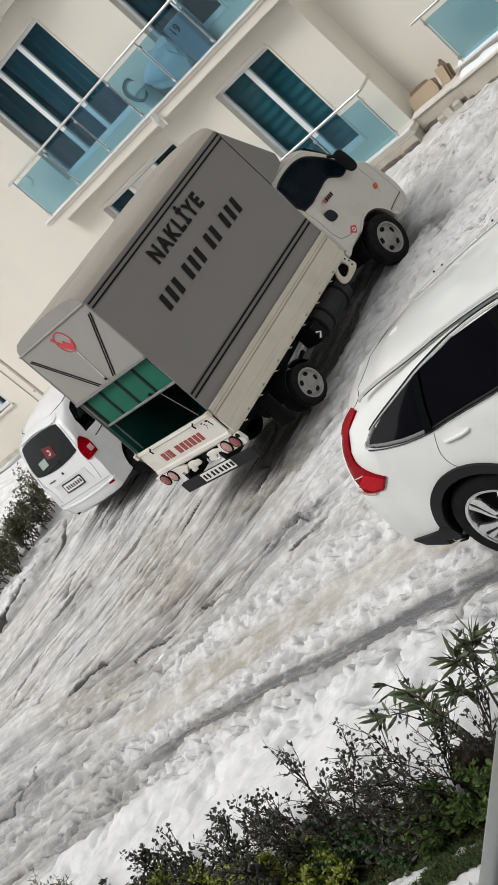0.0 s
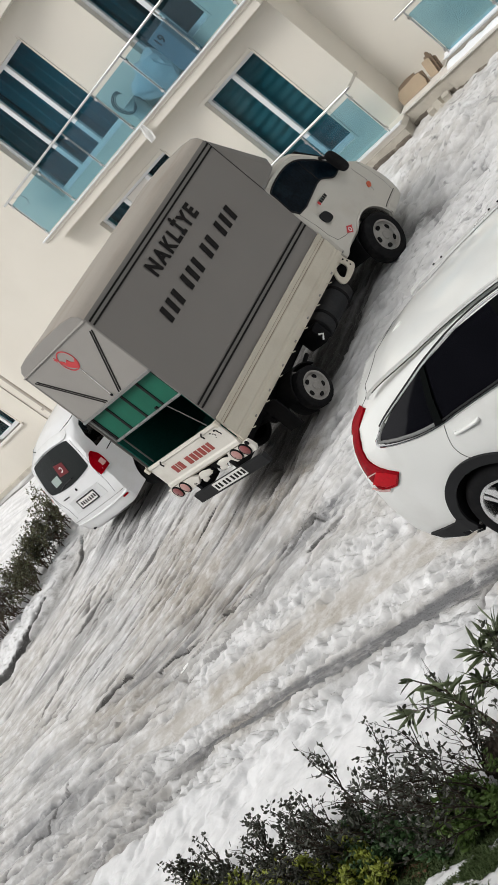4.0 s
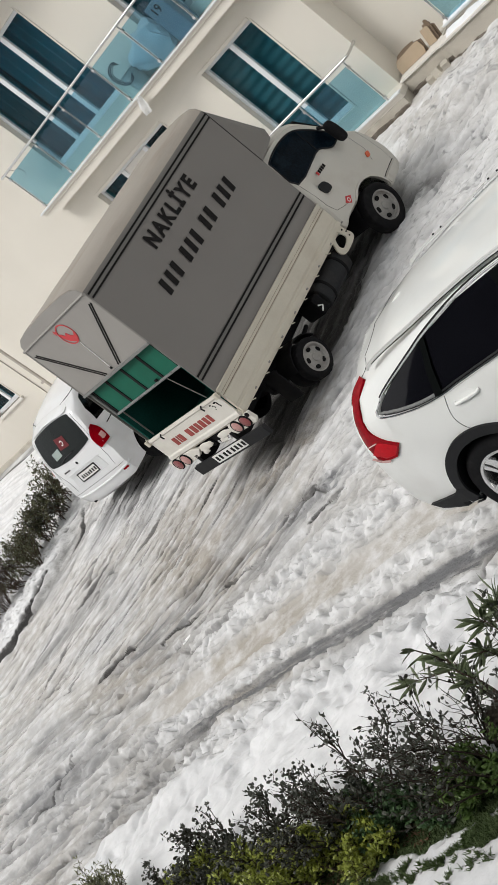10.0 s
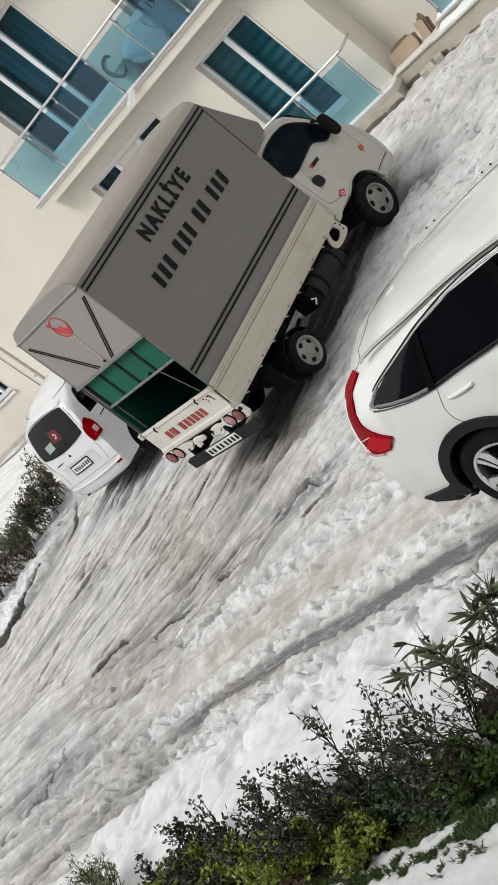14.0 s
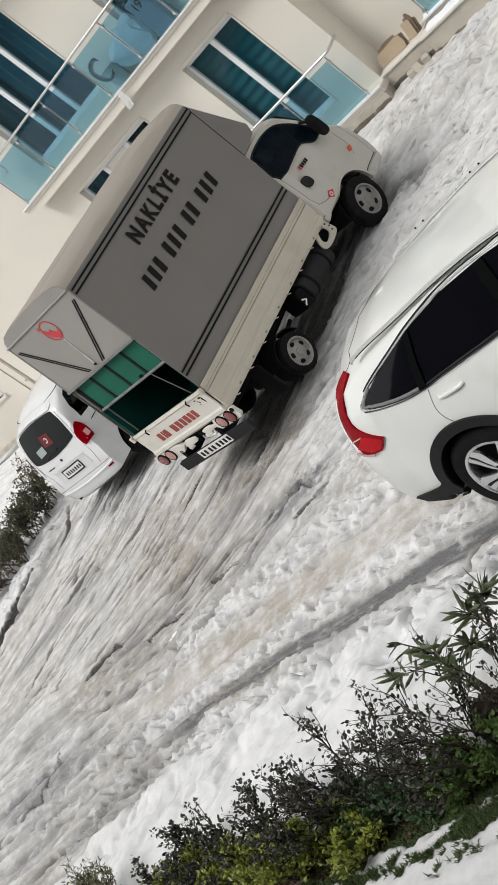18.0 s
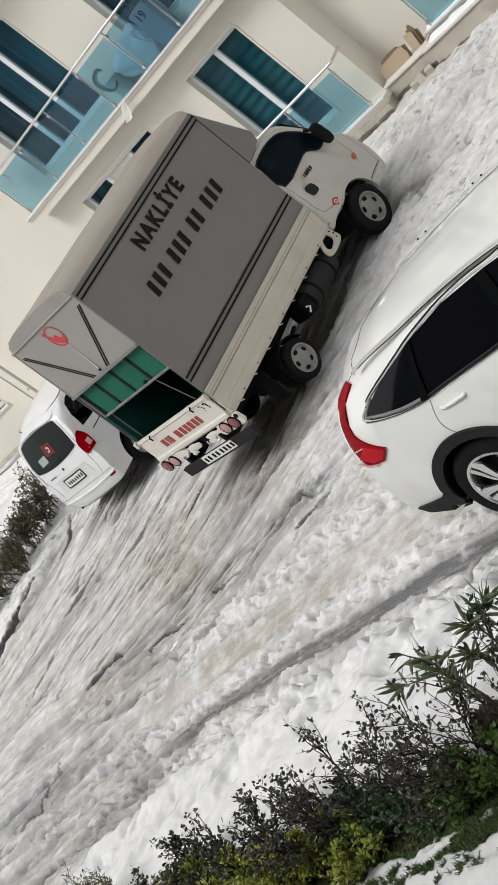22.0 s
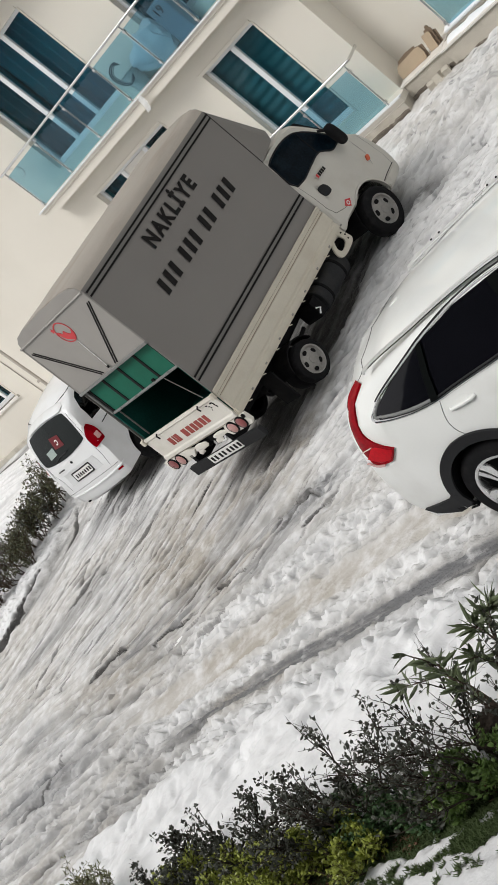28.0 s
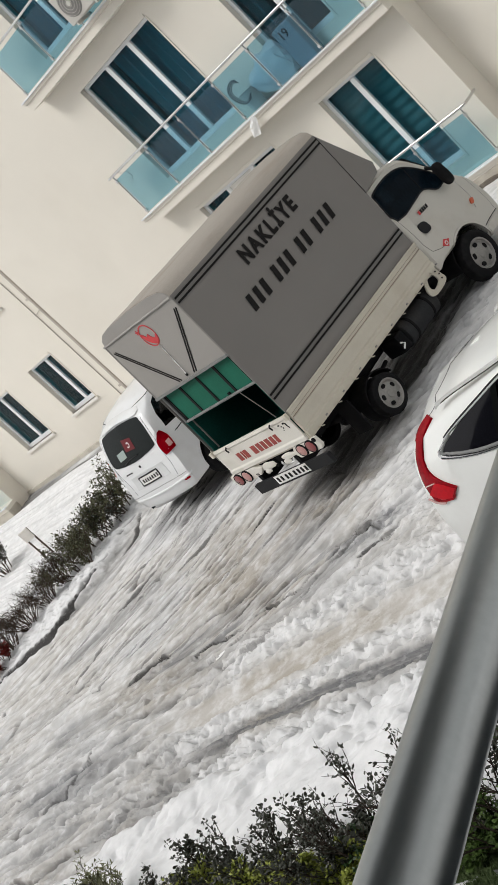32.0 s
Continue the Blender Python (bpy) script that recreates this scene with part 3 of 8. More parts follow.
def ground_fields(x, y):
    """Height, brown slush, grey frozen patches and dark slush at plan points; the last three also hold painted shade.
    """
    # wheel ruts leave the parking bay and swing into the lane
    u = np.clip(y - 6.0, -3, 7)
    bay_p = (x - 5.0 * np.arctan(0.764 * u)) * 0.85
    lane_p = y - 0.27 * x
    swing = step(0.5, 1.9, u + 0.12 * (x + 13) * (x < -13))

    def ruts(across, on, warp, seed, octaves):
        """Noise drawn out along the wheel ruts."""
        m, n = fbm(bay_p * across + warp, (y + 0.4 * x) * on, seed, octaves), fbm(lane_p * across + warp, x * on, seed + 7, octaves)
        return n + (m - n) * swing

    def rut_cracks(across, on, warp, seed, thin):
        m, n = fbm(bay_p * across + warp, (y + 0.4 * x) * on, seed, 2), fbm(lane_p * across + warp, x * on, seed + 7, 2)
        return np.exp(-((m - 0.5) / thin) ** 2) * swing + np.exp(-((n - 0.5) / thin) ** 2) * (1 - swing)
    lump = fbm(x * 3.4, y * 3.4, 21, 4)
    crumbs = fbm(x * 9.0, y * 9.0, 31, 3)
    broad = fbm(x * 0.5, y * 0.5, 41, 3)
    patch = fbm(x * 0.9 + 3, y * 1.2, 45, 4)
    rut = ruts(2.2, 0.30, 0.9 * broad, 3, 3)
    rut2 = ruts(6.5, 0.85, 0.8 * lump, 11, 4)
    stria = ruts(15.0, 2.2, 1.4 * lump, 15, 3)
    grain = billow(x * 8.5 + 0.8 * crumbs, y * 9.5, 13, 2)
    wx, wy = x + 0.30 * (fbm(x * 3.1, y * 3.1, 201, 3) - 0.5), y + 0.30 * (fbm(x * 3.3, y * 3.3, 207, 3) - 0.5)
    clod = billow(0.94 * wx * 3.4 + 0.34 * wy * 3.4, (0.94 * wy - 0.34 * wx) * 8.5, 27, 4)
    gouge = fbm((0.84 * wx - 0.54 * wy) * 6.0 + 0.5 * lump, (0.54 * wx + 0.84 * wy) * 2.0, 331, 4)
    puff = billow(0.8 * wx * 5.8 - 0.6 * wy * 5.8, 0.8 * wy * 6.2 + 0.6 * wx * 6.2, 23, 3)
    seen = step(0.47, 0.56, ruts(1.7, 0.8, 0.0, 95, 2))
    line = np.clip(rut_cracks(2.6, 0.42, 0.35 * lump, 91, 0.020) * seen + 0.55 * rut_cracks(5.5, 0.8, 0.5 * lump, 131, 0.035) * (1 - 0.5 * seen), 0, 1)
    edge_y = np.interp(x, *zip(*WHITE_EDGE)) + 0.28 * (lump - 0.5)
    kerb_x = np.interp(y, *zip(*KERB))
    lane = step(-0.05, 0.30, x - kerb_x + 0.25 * (lump - 0.5)) * step(-0.10, 0.12, y - edge_y) * (1 - step(13.4, 15.2, y + 1.2 * (broad - 0.5)))
    near, dn = trail(x, y, NEAR, 0.125)
    worn = step(-11.6, -10.2, x + 0.5 * (lump - 0.5))
    near_s = np.clip(near * 2.6 + 1.9 * (crumbs - 0.5) + 1.1 * (lump - 0.5), 0, 1) * step(0.0, 0.12, near) * worn
    beige, db = trail(x, y, BEIGE, 0.235)
    beige_s = np.clip(beige * 3.4 + 0.9 * (crumbs - 0.5) + 0.5 * (lump - 0.5), 0, 1) * step(0.0, 0.15, beige) * step(-13.2, -11.2, x)
    third, dt = trail(x, y, THIRD, 0.30)
    third_s = np.clip(third * 1.8, 0, 1) * step(-14.5, -13.2, x) * (1 - step(-9.6, -8.9, x))
    path = np.maximum(near_s, beige_s)
    # thrown, churned snow beside the tracks and round the parked car
    churn = np.exp(-((db + 0.44) / 0.26) ** 2) * step(-12.6, -10.8, x) + np.exp(-((db - 0.62) / 0.42) ** 2) * step(-12.4, -11.0, x) + 0.9 * np.exp(-((dn + 0.40) / 0.16) ** 2) * worn
    east = step(-10.6, -9.4, x + 0.7 * (broad - 0.5)) * step(7.5, 8.3, y)
    gap = step(-10.5, -10.1, x) * step(8.6, 9.2, y)
    churn = np.clip(churn + 0.75 * east * (1 - step(0.55, 0.7, patch) * 0.4) + gap * 0.3, 0, 1) * (1 - path)
    tramp = lane * (1 - step(0.0, 0.75, y - np.interp(x, *zip(*BEIGE)))) * (1 - worn) * (1 - path)
    smooth_snow = 1 - step(-0.10, 0.12, y - edge_y)
    road = lane * (1 - churn)
    below = 1 - step(-0.22, -0.05, dn)
    away = 1 - step(-0.60, -0.20, dn)
    scored = below * step(-0.85, -0.45, y - edge_y + 0.3 * (broad - 0.5)) * step(-15.0, -13.0, x) * (1 - path)
    near_by_ = 1 - 0.75 * step(7.9, 8.8, y)
    calm = 0.30 + 0.9 * step(0.40, 0.60, fbm(x * 0.7 + 9, y * 0.7 + 0.4 * x, 88, 3))
    z = 0.05 * (broad - 0.5) - 0.035 * lane
    z = z + (1 - path) * (smooth_snow * (0.07 * (lump - 0.5) + (0.03 * (vnoise(wx * 4.2, wy * 6.5, 311) - 0.5) + 0.02 * (puff - 0.5)) * step(-0.85, -0.45, y - edge_y + 0.3 * (broad - 0.5))) + churn * (0.035 * near_by_ * (puff - 0.45) + 0.030 * near_by_ * (clod - 0.45) + 0.030 * (grain - 0.5) * (near_by_ - 0.2) + 0.05 * (1 - near_by_) * (crumbs - 0.5)))
    z = z + (1 - path) * road * (0.062 * (rut - 0.5) + calm * 0.054 * (rut2 - 0.5) + calm * (0.032 + 0.035 * worn) * (stria - 0.5) + 0.016 * (grain - 0.5) * (0.35 + step(0.45, 0.6, patch)) - 0.085 * line)
    z = z + scored * (0.15 + 0.85 * step(-12.0, -10.4, x)) * ((0.06 + 0.14 * away) * (gouge - 0.5) - 0.05 * away * (1 - step(0.36, 0.45, gouge)) - 0.02 + (0.006 + 0.03 * away * worn) * (crumbs - 0.5))
    drag = fbm(x * 1.0 + 0.4 * lump, (y - 0.36 * x) * 7.0, 63, 4)
    drag2 = fbm(x * 2.0 + 0.4 * lump, (y - 0.38 * x) * 15.0, 67, 4)
    z = z + tramp * (0.12 * (drag - 0.5) + 0.05 * (drag2 - 0.5) - 0.03 * (1 - step(0.36, 0.44, drag2)))
    rough_ = np.clip(1 - lane, 0, 1) * step(9, 10, y) * step(-12, -10.5, x)
    # broken clods of every size thrown up beside and between the tracks
    loose = np.clip(0.95 * churn + 0.22 * tramp + 0.45 * scored * (1 - away) * worn + 0.14 * road + 0.15 * np.clip(1 - lane, 0, 1) * step(9, 10, y), 0, 1) * (1 - path) * (1 - 0.75 * east * (1 - near_by_) / 0.75)
    cu, cv = 0.92 * wx + 0.38 * wy, 0.92 * wy - 0.38 * wx
    big, mids, small = clumps(cu * 5.0, cv * 11.5, 511, 0.50), clumps(cu * 8.5 + 2 * lump, cv * 19.0, 523, 0.6), clumps(cu * 15.0, cv * 36.0 + 2 * crumbs, 541, 0.6)
    pock = np.maximum(clumps(cu * 5.0, cv * 9.0, 557, 0.30), 0.85 * clumps(cu * 10.0, cv * 17.0, 563, 0.36))
    dimple = clumps((0.80 * wx + 0.60 * wy) * 2.6, (0.80 * wy - 0.60 * wx) * 8.0, 571, 0.55) ** 2.2 * (1 - near_by_) / 0.75 * np.clip(east * lane + rough_ + gap, 0, 1)
    loose = loose * (0.25 + near_by_ * 0.75)
    z = z - 0.085 * dimple + loose * (0.013 * (big - 0.3) * (1 - 0.6 * road * (1 - tramp)) + 0.026 * (mids - 0.3) + 0.020 * (small - 0.3))
    z = z - 0.070 * pock * (churn * near_by_ + 0.20 * tramp + 0.6 * scored * (1 - away)) * (1 - path)
    slush = step(-9.2, -10.4, x)
    z = z + near_s * (0.020 * mids + 0.014 * small) * (0.25 + 0.75 * slush)
    z = z - 0.042 * near_s - 0.046 * beige_s - 0.022 * third_s
    tyre = fbm(x * 1.6, dn * 34.0, 71, 3)
    z = z + near_s * (0.018 * (tyre - 0.5) + 0.010 * np.sin(dn * 150 + 1.2 * broad) + 0.02 * (stria - 0.5))
    z = z + beige_s * (0.012 * (stria - 0.5) + 0.006 * (grain - 0.5))
    rough = np.clip(1 - lane, 0, 1) * step(9, 10, y)
    z = z + np.clip(1 - lane, 0, 1) * 0.07 + rough * (0.02 + 0.10 * (fbm(x * 1.7, y * 1.7, 51, 4) - 0.5) + 0.05 * (gouge - 0.5))
    # ploughed heaps along the facade
    pile = step(13.0, 15.6, y) * step(-11.6, -9.5, x + 0.4 * (y - 15)) * (1 - step(17.5, 18, y))
    z = z + pile * (1 - 0.9 * step(15.2, 16.1, y)) * (0.10 + 0.22 * (fbm(x * 1.1, y * 1.1, 61, 4) - 0.35) + 0.10 * (lump - 0.5) + 0.04 * (gouge - 0.5) + 0.02 * (crumbs - 0.5))
    z = z - 0.02 * step(12, 16, y) * (1 - pile)
    verge = step(0.10, -0.30, x - kerb_x) * step(6.5, 7.5, y)
    z = z + verge * (0.05 + 0.05 * (puff - 0.5) + 0.09 * (lump - 0.5) + 0.05 * (gouge - 0.5) - 0.05 * pock)
    for px, py, a, b, turn, deep in PRINTS:
        near_by = (np.abs(x - px) < 0.3) & (np.abs(y - py) < 0.3)
        if near_by.any():
            dx, dy = x[near_by] - px, y[near_by] - py
            uu, vv_ = (dx * math.cos(turn) + dy * math.sin(turn)) / a, (-dx * math.sin(turn) + dy * math.cos(turn)) / b
            q = np.sqrt(uu * uu + vv_ * vv_)
            z[near_by] += (-deep * (1 - step(0.45, 1.15, q)) + 0.18 * deep * np.exp(-((q - 1.35) / 0.25) ** 2)) * (1 - path[near_by])
    cleft, cleft_shade = groove_field(x, y)
    z = z - cleft
    # colour fields
    groove = 1 - step(0.36, 0.47, rut)
    dirt_shade = road * (1 - 0.7 * gap) * (1 - 0.35 * (1 - step(-15.0, -12.5, x))) * np.clip(0.68 + 1.3 * (patch - 0.45) + 0.7 * (0.5 - rut2) + 0.5 * (0.5 - stria), 0.25, 1)
    dirt_shade = np.clip(dirt_shade * (1 - 0.75 * step(9.6, 11.2, y) * step(-18, -17, x)) * (1 - 0.25 * tramp) + 0.12 * lane * churn, 0, 1)
    dirt_shade = np.maximum(dirt_shade * (1 - 0.75 * below * worn), 0.72 * beige_s)
    ice_shade = near_s * np.clip(0.72 + 1.7 * (tyre - 0.45), 0.2, 1) + road * groove * 0.35 * step(0.30, 0.52, 1 - patch) + road * 0.2 * np.clip((0.45 - patch) * 6, 0, 1) + 0.12 * road * step(0.52, 0.64, 1 - stria)
    ice_shade = ice_shade + 0.22 * east * lane * np.clip((0.34 - puff) * 5, 0, 1) * (1 - step(13.2, 14.4, y)) + 0.50 * third_s * step(0.35, 0.6, rut2) + tramp * (0.26 * (1 - step(0.34, 0.50, drag)) + 0.30 * (1 - step(0.33, 0.42, drag2)))
    # pits and gaps between clods are greyed to paint their shade
    ice_shade = ice_shade + 0.30 * churn * np.clip((0.26 - puff) * 7, 0, 1)
    ice_shade = ice_shade + 0.55 * pock * churn * near_by_ + 0.42 * dimple
    gapd = np.clip(1 - 2.2 * np.maximum(big, mids), 0, 1)
    ice_shade = ice_shade * (1 - 0.35 * near_s * np.clip(2 * mids, 0, 1) * slush) + loose * gapd * (0.05 + 0.08 * tramp + 0.08 * road)
    # heaps by the facade take extra brown-grey in place of their shade
    dirt_shade = np.clip(dirt_shade + 0.25 * pile + 0.30 * rough * step(0.42, 0.6, patch) * step(-18.3, -17.6, x), 0, 1)
    ice_shade = np.clip(ice_shade * (1 - 0.9 * beige_s) + 0.25 * rough * np.clip((0.26 - puff) * 7, 0, 1) + 0.25 * verge * pock + 0.25 * pile * np.clip((0.26 - puff) * 7, 0, 1), 0, 1)
    # slush field darkened further by painted shade below truck and van
    truck_shade = step(-12.4, -11.9, x) * (1 - step(-10.72, -10.32, x + 0.5 * (rut2 - 0.5) - 0.12 * (y - 11))) * step(9.0, 9.7, y + 0.9 * (rut2 - 0.5)) * (1 - step(13.6, 14.2, y))
    van_shade = step(-17.2, -16.7, x) * (1 - step(-15.2, -14.7, x)) * step(10.6, 11.5, y + 2.2 * (rut2 - 0.5)) * (1 - step(14.2, 14.8, y))
    wet_shade = np.clip(truck_shade * (0.5 + 0.8 * (1 - rut2)) + 0.9 * van_shade * (0.4 + 0.8 * (1 - rut)), 0, 1)
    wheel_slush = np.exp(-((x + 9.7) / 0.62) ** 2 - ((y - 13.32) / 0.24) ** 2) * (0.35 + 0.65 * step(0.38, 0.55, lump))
    wet_shade = wet_shade + 0.85 * wheel_slush
    # shade in rut cracks and breaks goes into the slush colour
    wet_shade = wet_shade + 0.45 * third_s * step(0.50, 0.60, patch + 0.6 * (0.5 - rut2)) + 0.85 * road * line * step(0.33, 0.50, patch + 0.3 * (rut - 0.5)) + cleft_shade + 0.3 * (1 - step(0.25, 0.34, stria)) * road * step(0.48, 0.6, patch)
    kerb = np.exp(-((x - kerb_x + 0.25 * (lump - 0.5)) / 0.035) ** 2) * step(6.2, 7.0, y) * (1 - step(11.6, 12.2, y)) * np.clip((crumbs - 0.40) * 8, 0, 1)
    low = np.interp(x, *zip(*LAWN_EDGE)) + 0.10 * (lump - 0.5) + 0.22 * (fbm(x * 9, y * 9, 77, 4) - 0.5)
    tufts = fbm(x * 3.4 + 1.5 * crumbs, (y - 0.25 * x) * 11.0, 79, 4) + 0.25 * (fbm(x * 30, y * 30, 83, 2) - 0.5)
    thaw = step(0.52, 0.56, tufts - 0.10 * step(-0.05, -0.32, y - low)) * step(-7.6, -7.2, x) * step(-0.40, -0.25, y - low) * (1 - step(-0.05, 0.0, y - low))
    bed = step(-0.03, 0.06, y - low) * (1 - step(3.98, 4.18, y - 0.2 * (x + 5.8) + 0.2 * (lump - 0.5))) * step(-9.0, -7.6, x)
    wet_shade = np.clip((wet_shade + kerb) * (1 - beige_s) + bed * step(0.10, 0.20, lump) + thaw, 0, 1)
    foot = step(16.15, 16.45, y + 0.35 * (lump - 0.5)) * (1 - step(-20.5, -19.5, x))
    wet_shade = np.maximum(wet_shade, foot * step(0.35, 0.5, lump) * 0.9)
    z = z - 0.05 * kerb - 0.05 * bed - 0.06 * foot
    return z, dirt_shade, ice_shade, wet_shade


def axis_lines(lo, hi, pitch, far):
    mid = list(np.arange(lo, hi + 1e-6, pitch))
    out, d = [], pitch
    while sum(out) < far:
        d *= 1.35
        out.append(d)
    left, right, p, q = [], [], lo, hi
    for d in out:
        p, q = p - d, q + d
        left.append(p)
        right.append(q)
    return np.array(left[::-1] + mid + right)


def make_ground():
    gx, gy = axis_lines(-21.0, -5.0, 0.017, 600), axis_lines(3.0, 16.4, 0.017, 600)
    X, Y = np.meshgrid(gx, gy)
    z, dirt_shade, ice_shade, wet_shade = ground_fields(X, Y)
    far = np.clip((np.hypot(X + 12, Y - 9) - 25) / 30, 0, 1)
    z, dirt_shade, ice_shade, wet_shade = (a * (1 - far) for a in (z, dirt_shade, ice_shade, wet_shade))
    nx, ny = len(gx), len(gy)
    co = np.stack([X, Y, z], -1).reshape(-1, 3)
    i = np.arange((ny - 1) * (nx - 1))
    a = (i // (nx - 1)) * nx + i % (nx - 1)
    quads = np.stack([a, a + 1, a + nx + 1, a + nx], 1)
    me = bpy.data.meshes.new("ground")
    me.vertices.add(len(co))
    me.vertices.foreach_set("co", co.ravel())
    me.loops.add(quads.size)
    me.loops.foreach_set("vertex_index", quads.ravel().astype(np.int32))
    me.polygons.add(len(quads))
    me.polygons.foreach_set("loop_start", np.arange(0, quads.size, 4, dtype=np.int32))
    me.polygons.foreach_set("use_smooth", np.ones(len(quads), dtype=bool))
    for name, v in (("dirt_shade", dirt_shade), ("ice_shade", ice_shade), ("wet_shade", wet_shade)):
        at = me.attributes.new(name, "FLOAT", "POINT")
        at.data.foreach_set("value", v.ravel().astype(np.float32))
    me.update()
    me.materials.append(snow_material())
    return tagged(new("ground", me), "rutted snow and brown slush over a yard and lane", "snowy ground", kind="structure")


def ground_z(x, y):
    return float(ground_fields(np.array([float(x)]), np.array([float(y)]))[0][0])


make_ground()

# ---- apartment building across the yard ----
FLOOR = 2.88
FRONT, DEEP = 16.5, 17.0
house = thing("apartment_building", "cream rendered apartment block with blue glass balconies", "building")


def wall_with_openings(name, x0, x1, yf, z0, z1, holes, thick=0.3):
    """A front wall as one mesh, its openings left free right through."""
    xs = sorted({x0, x1, *(v for h in holes for v in h[:2])})
    zs = sorted({z0, z1, *(v for h in holes for v in h[2:])})
    bm = bmesh.new()
    pts = {}

    def at(i, k, y):
        if (i, k, y) not in pts:
            pts[i, k, y] = bm.verts.new((xs[i], y, zs[k]))
        return pts[i, k, y]

    def solid(i, k):
        if not (0 <= i < len(xs) - 1 and 0 <= k < len(zs) - 1):
            return False
        cx, cz = (xs[i] + xs[i + 1]) / 2, (zs[k] + zs[k + 1]) / 2
        return not any(h[0] < cx < h[1] and h[2] < cz < h[3] for h in holes)
    ya, yb = yf, yf + thick
    for i in range(len(xs) - 1):
        for k in range(len(zs) - 1):
            if not solid(i, k):
                continue
            bm.faces.new((at(i, k, ya), at(i + 1, k, ya), at(i + 1, k + 1, ya), at(i, k + 1, ya)))
            bm.faces.new((at(i, k + 1, yb), at(i + 1, k + 1, yb), at(i + 1, k, yb), at(i, k, yb)))
            for di, dk, p, q in ((-1, 0, (0, 0), (0, 1)), (1, 0, (1, 1), (1, 0)), (0, -1, (1, 0), (0, 0)), (0, 1, (0, 1), (1, 1))):
                if not solid(i + di, k + dk):
                    bm.faces.new((at(i + p[0], k + p[1], ya), at(i + q[0], k + q[1], ya), at(i + q[0], k + q[1], yb), at(i + p[0], k + p[1], yb)))
    bmesh.ops.recalc_face_normals(bm, faces=bm.faces[:])
    return part(name, bm, M["stucco"], house)


def window(x0, x1, yf, z0, z1, panes, sill=True, curtains=()):
    """A white-framed window set back in its opening; panes are the fractions at which the mullions stand."""
    bm = bmesh.new()
    y0, y1 = yf + 0.10, yf + 0.17
    w = 0.065
    box(x0, x0 + w, y0, y1, z0, z1, 0.006, bm)
    box(x1 - w, x1, y0, y1, z0, z1, 0.006, bm)
    box(x0 + w, x1 - w, y0, y1, z0, z0 + w * 1.4, 0.006, bm)
    box(x0 + w, x1 - w, y0, y1, z1 - w, z1, 0.006, bm)
    fr = part("window", bm, M["white"], house, "white plastic window with dark panes")
    edges = [x0 + w] + [x0 + (x1 - x0) * f for f in panes] + [x1 - w]
    for e in edges[1:-1]:
        part("mullion", box(e - 0.05, e + 0.05, y0 - 0.012, y1 - 0.01, z0 + w * 1.4, z1 - w, 0.006), M["white"], fr)
    for a, b in zip(edges, edges[1:]):
        g = part("pane", box(a + 0.02, b - 0.02, y0 + 0.03, y0 + 0.038, z0 + w, z1 - w), M["window"], fr)
        g.visible_shadow = False
    # rendered surround, slightly proud
    bm = bmesh.new()
    t = 0.055
    box(x0 - t, x0 + 0.003, yf - 0.018, yf + 0.098, z0 - 0.02, z1 + t, 0.002, bm)
    box(x0 + 0.003, x1 + 0.003, yf - 0.018, yf + 0.098, z1 - 0.003, z1 + t, 0.002, bm)
    box(x1 - 0.003, x1 + t * 0.6, yf - 0.014, yf + 0.098, z0 - 0.02, z1 - 0.003, 0.002, bm)
    part("surround", bm, M["stucco"], fr)
    if sill:
        part("sill", box(x0 - 0.08, x1 + 0.08, yf - 0.06, yf + 0.1, z0 - 0.07, z0, 0.01), M["sill"], fr)
    for a, b, kind in curtains:
        if kind == "white":
            part("shutter", box(x0 + (x1 - x0) * a, x0 + (x1 - x0) * b, yf + 0.112, yf + 0.126, z0 + 0.10, z1 - 0.07, 0.003), M["sill"], fr, "pale panel over the middle pane")
            continue
        (pleated_blind if kind == "curtain" else wavy_curtain)(x0 + (x1 - x0) * a, x0 + (x1 - x0) * b, yf + 0.25, z0 + 0.03, z1 - 0.03, kind, fr)
    return fr


def pleated_blind(x0, x1, y, z0, z1, kind, parent):
    """A blind in soft horizontal pleats."""
    bm = bmesh.new()
    n, m = 90, 10
    rows = []
    for k in range(n + 1):
        zz = z0 + (z1 - z0) * k / n
        rows.append([bm.verts.new((x0 + (x1 - x0) * i / m, y + 0.016 * math.sin(zz * 38 + 0.5 * math.sin(i * 1.1)) + 0.01 * math.sin(i * 1.9), zz)) for i in range(m + 1)])
    for a, b in zip(rows, rows[1:]):
        for i in range(m):
            bm.faces.new((a[i], a[i + 1], b[i + 1], b[i]))
    bmesh.ops.solidify(bm, geom=bm.faces[:], thickness=0.004)
    part("blind", bm, M[kind], parent, smooth=True)


def wavy_curtain(x0, x1, y, z0, z1, kind, parent):
    bm = bmesh.new()
    n = max(12, int((x1 - x0) / 0.03))
    rows = []
    for k in range(5):
        zz = z0 + (z1 - z0) * k / 4
        rows.append([bm.verts.new((x0 + (x1 - x0) * i / n, y + 0.035 * math.sin(i * 1.05 + 0.25 * k) + 0.02 * math.sin(i * 0.37 + k), zz)) for i in range(n + 1)])
    for a, b in zip(rows, rows[1:]):
        for i in range(n):
            bm.faces.new((a[i], a[i + 1], b[i + 1], b[i]))
    bmesh.ops.solidify(bm, geom=bm.faces[:], thickness=0.004)
    part("curtain", bm, M[kind], parent, smooth=True)


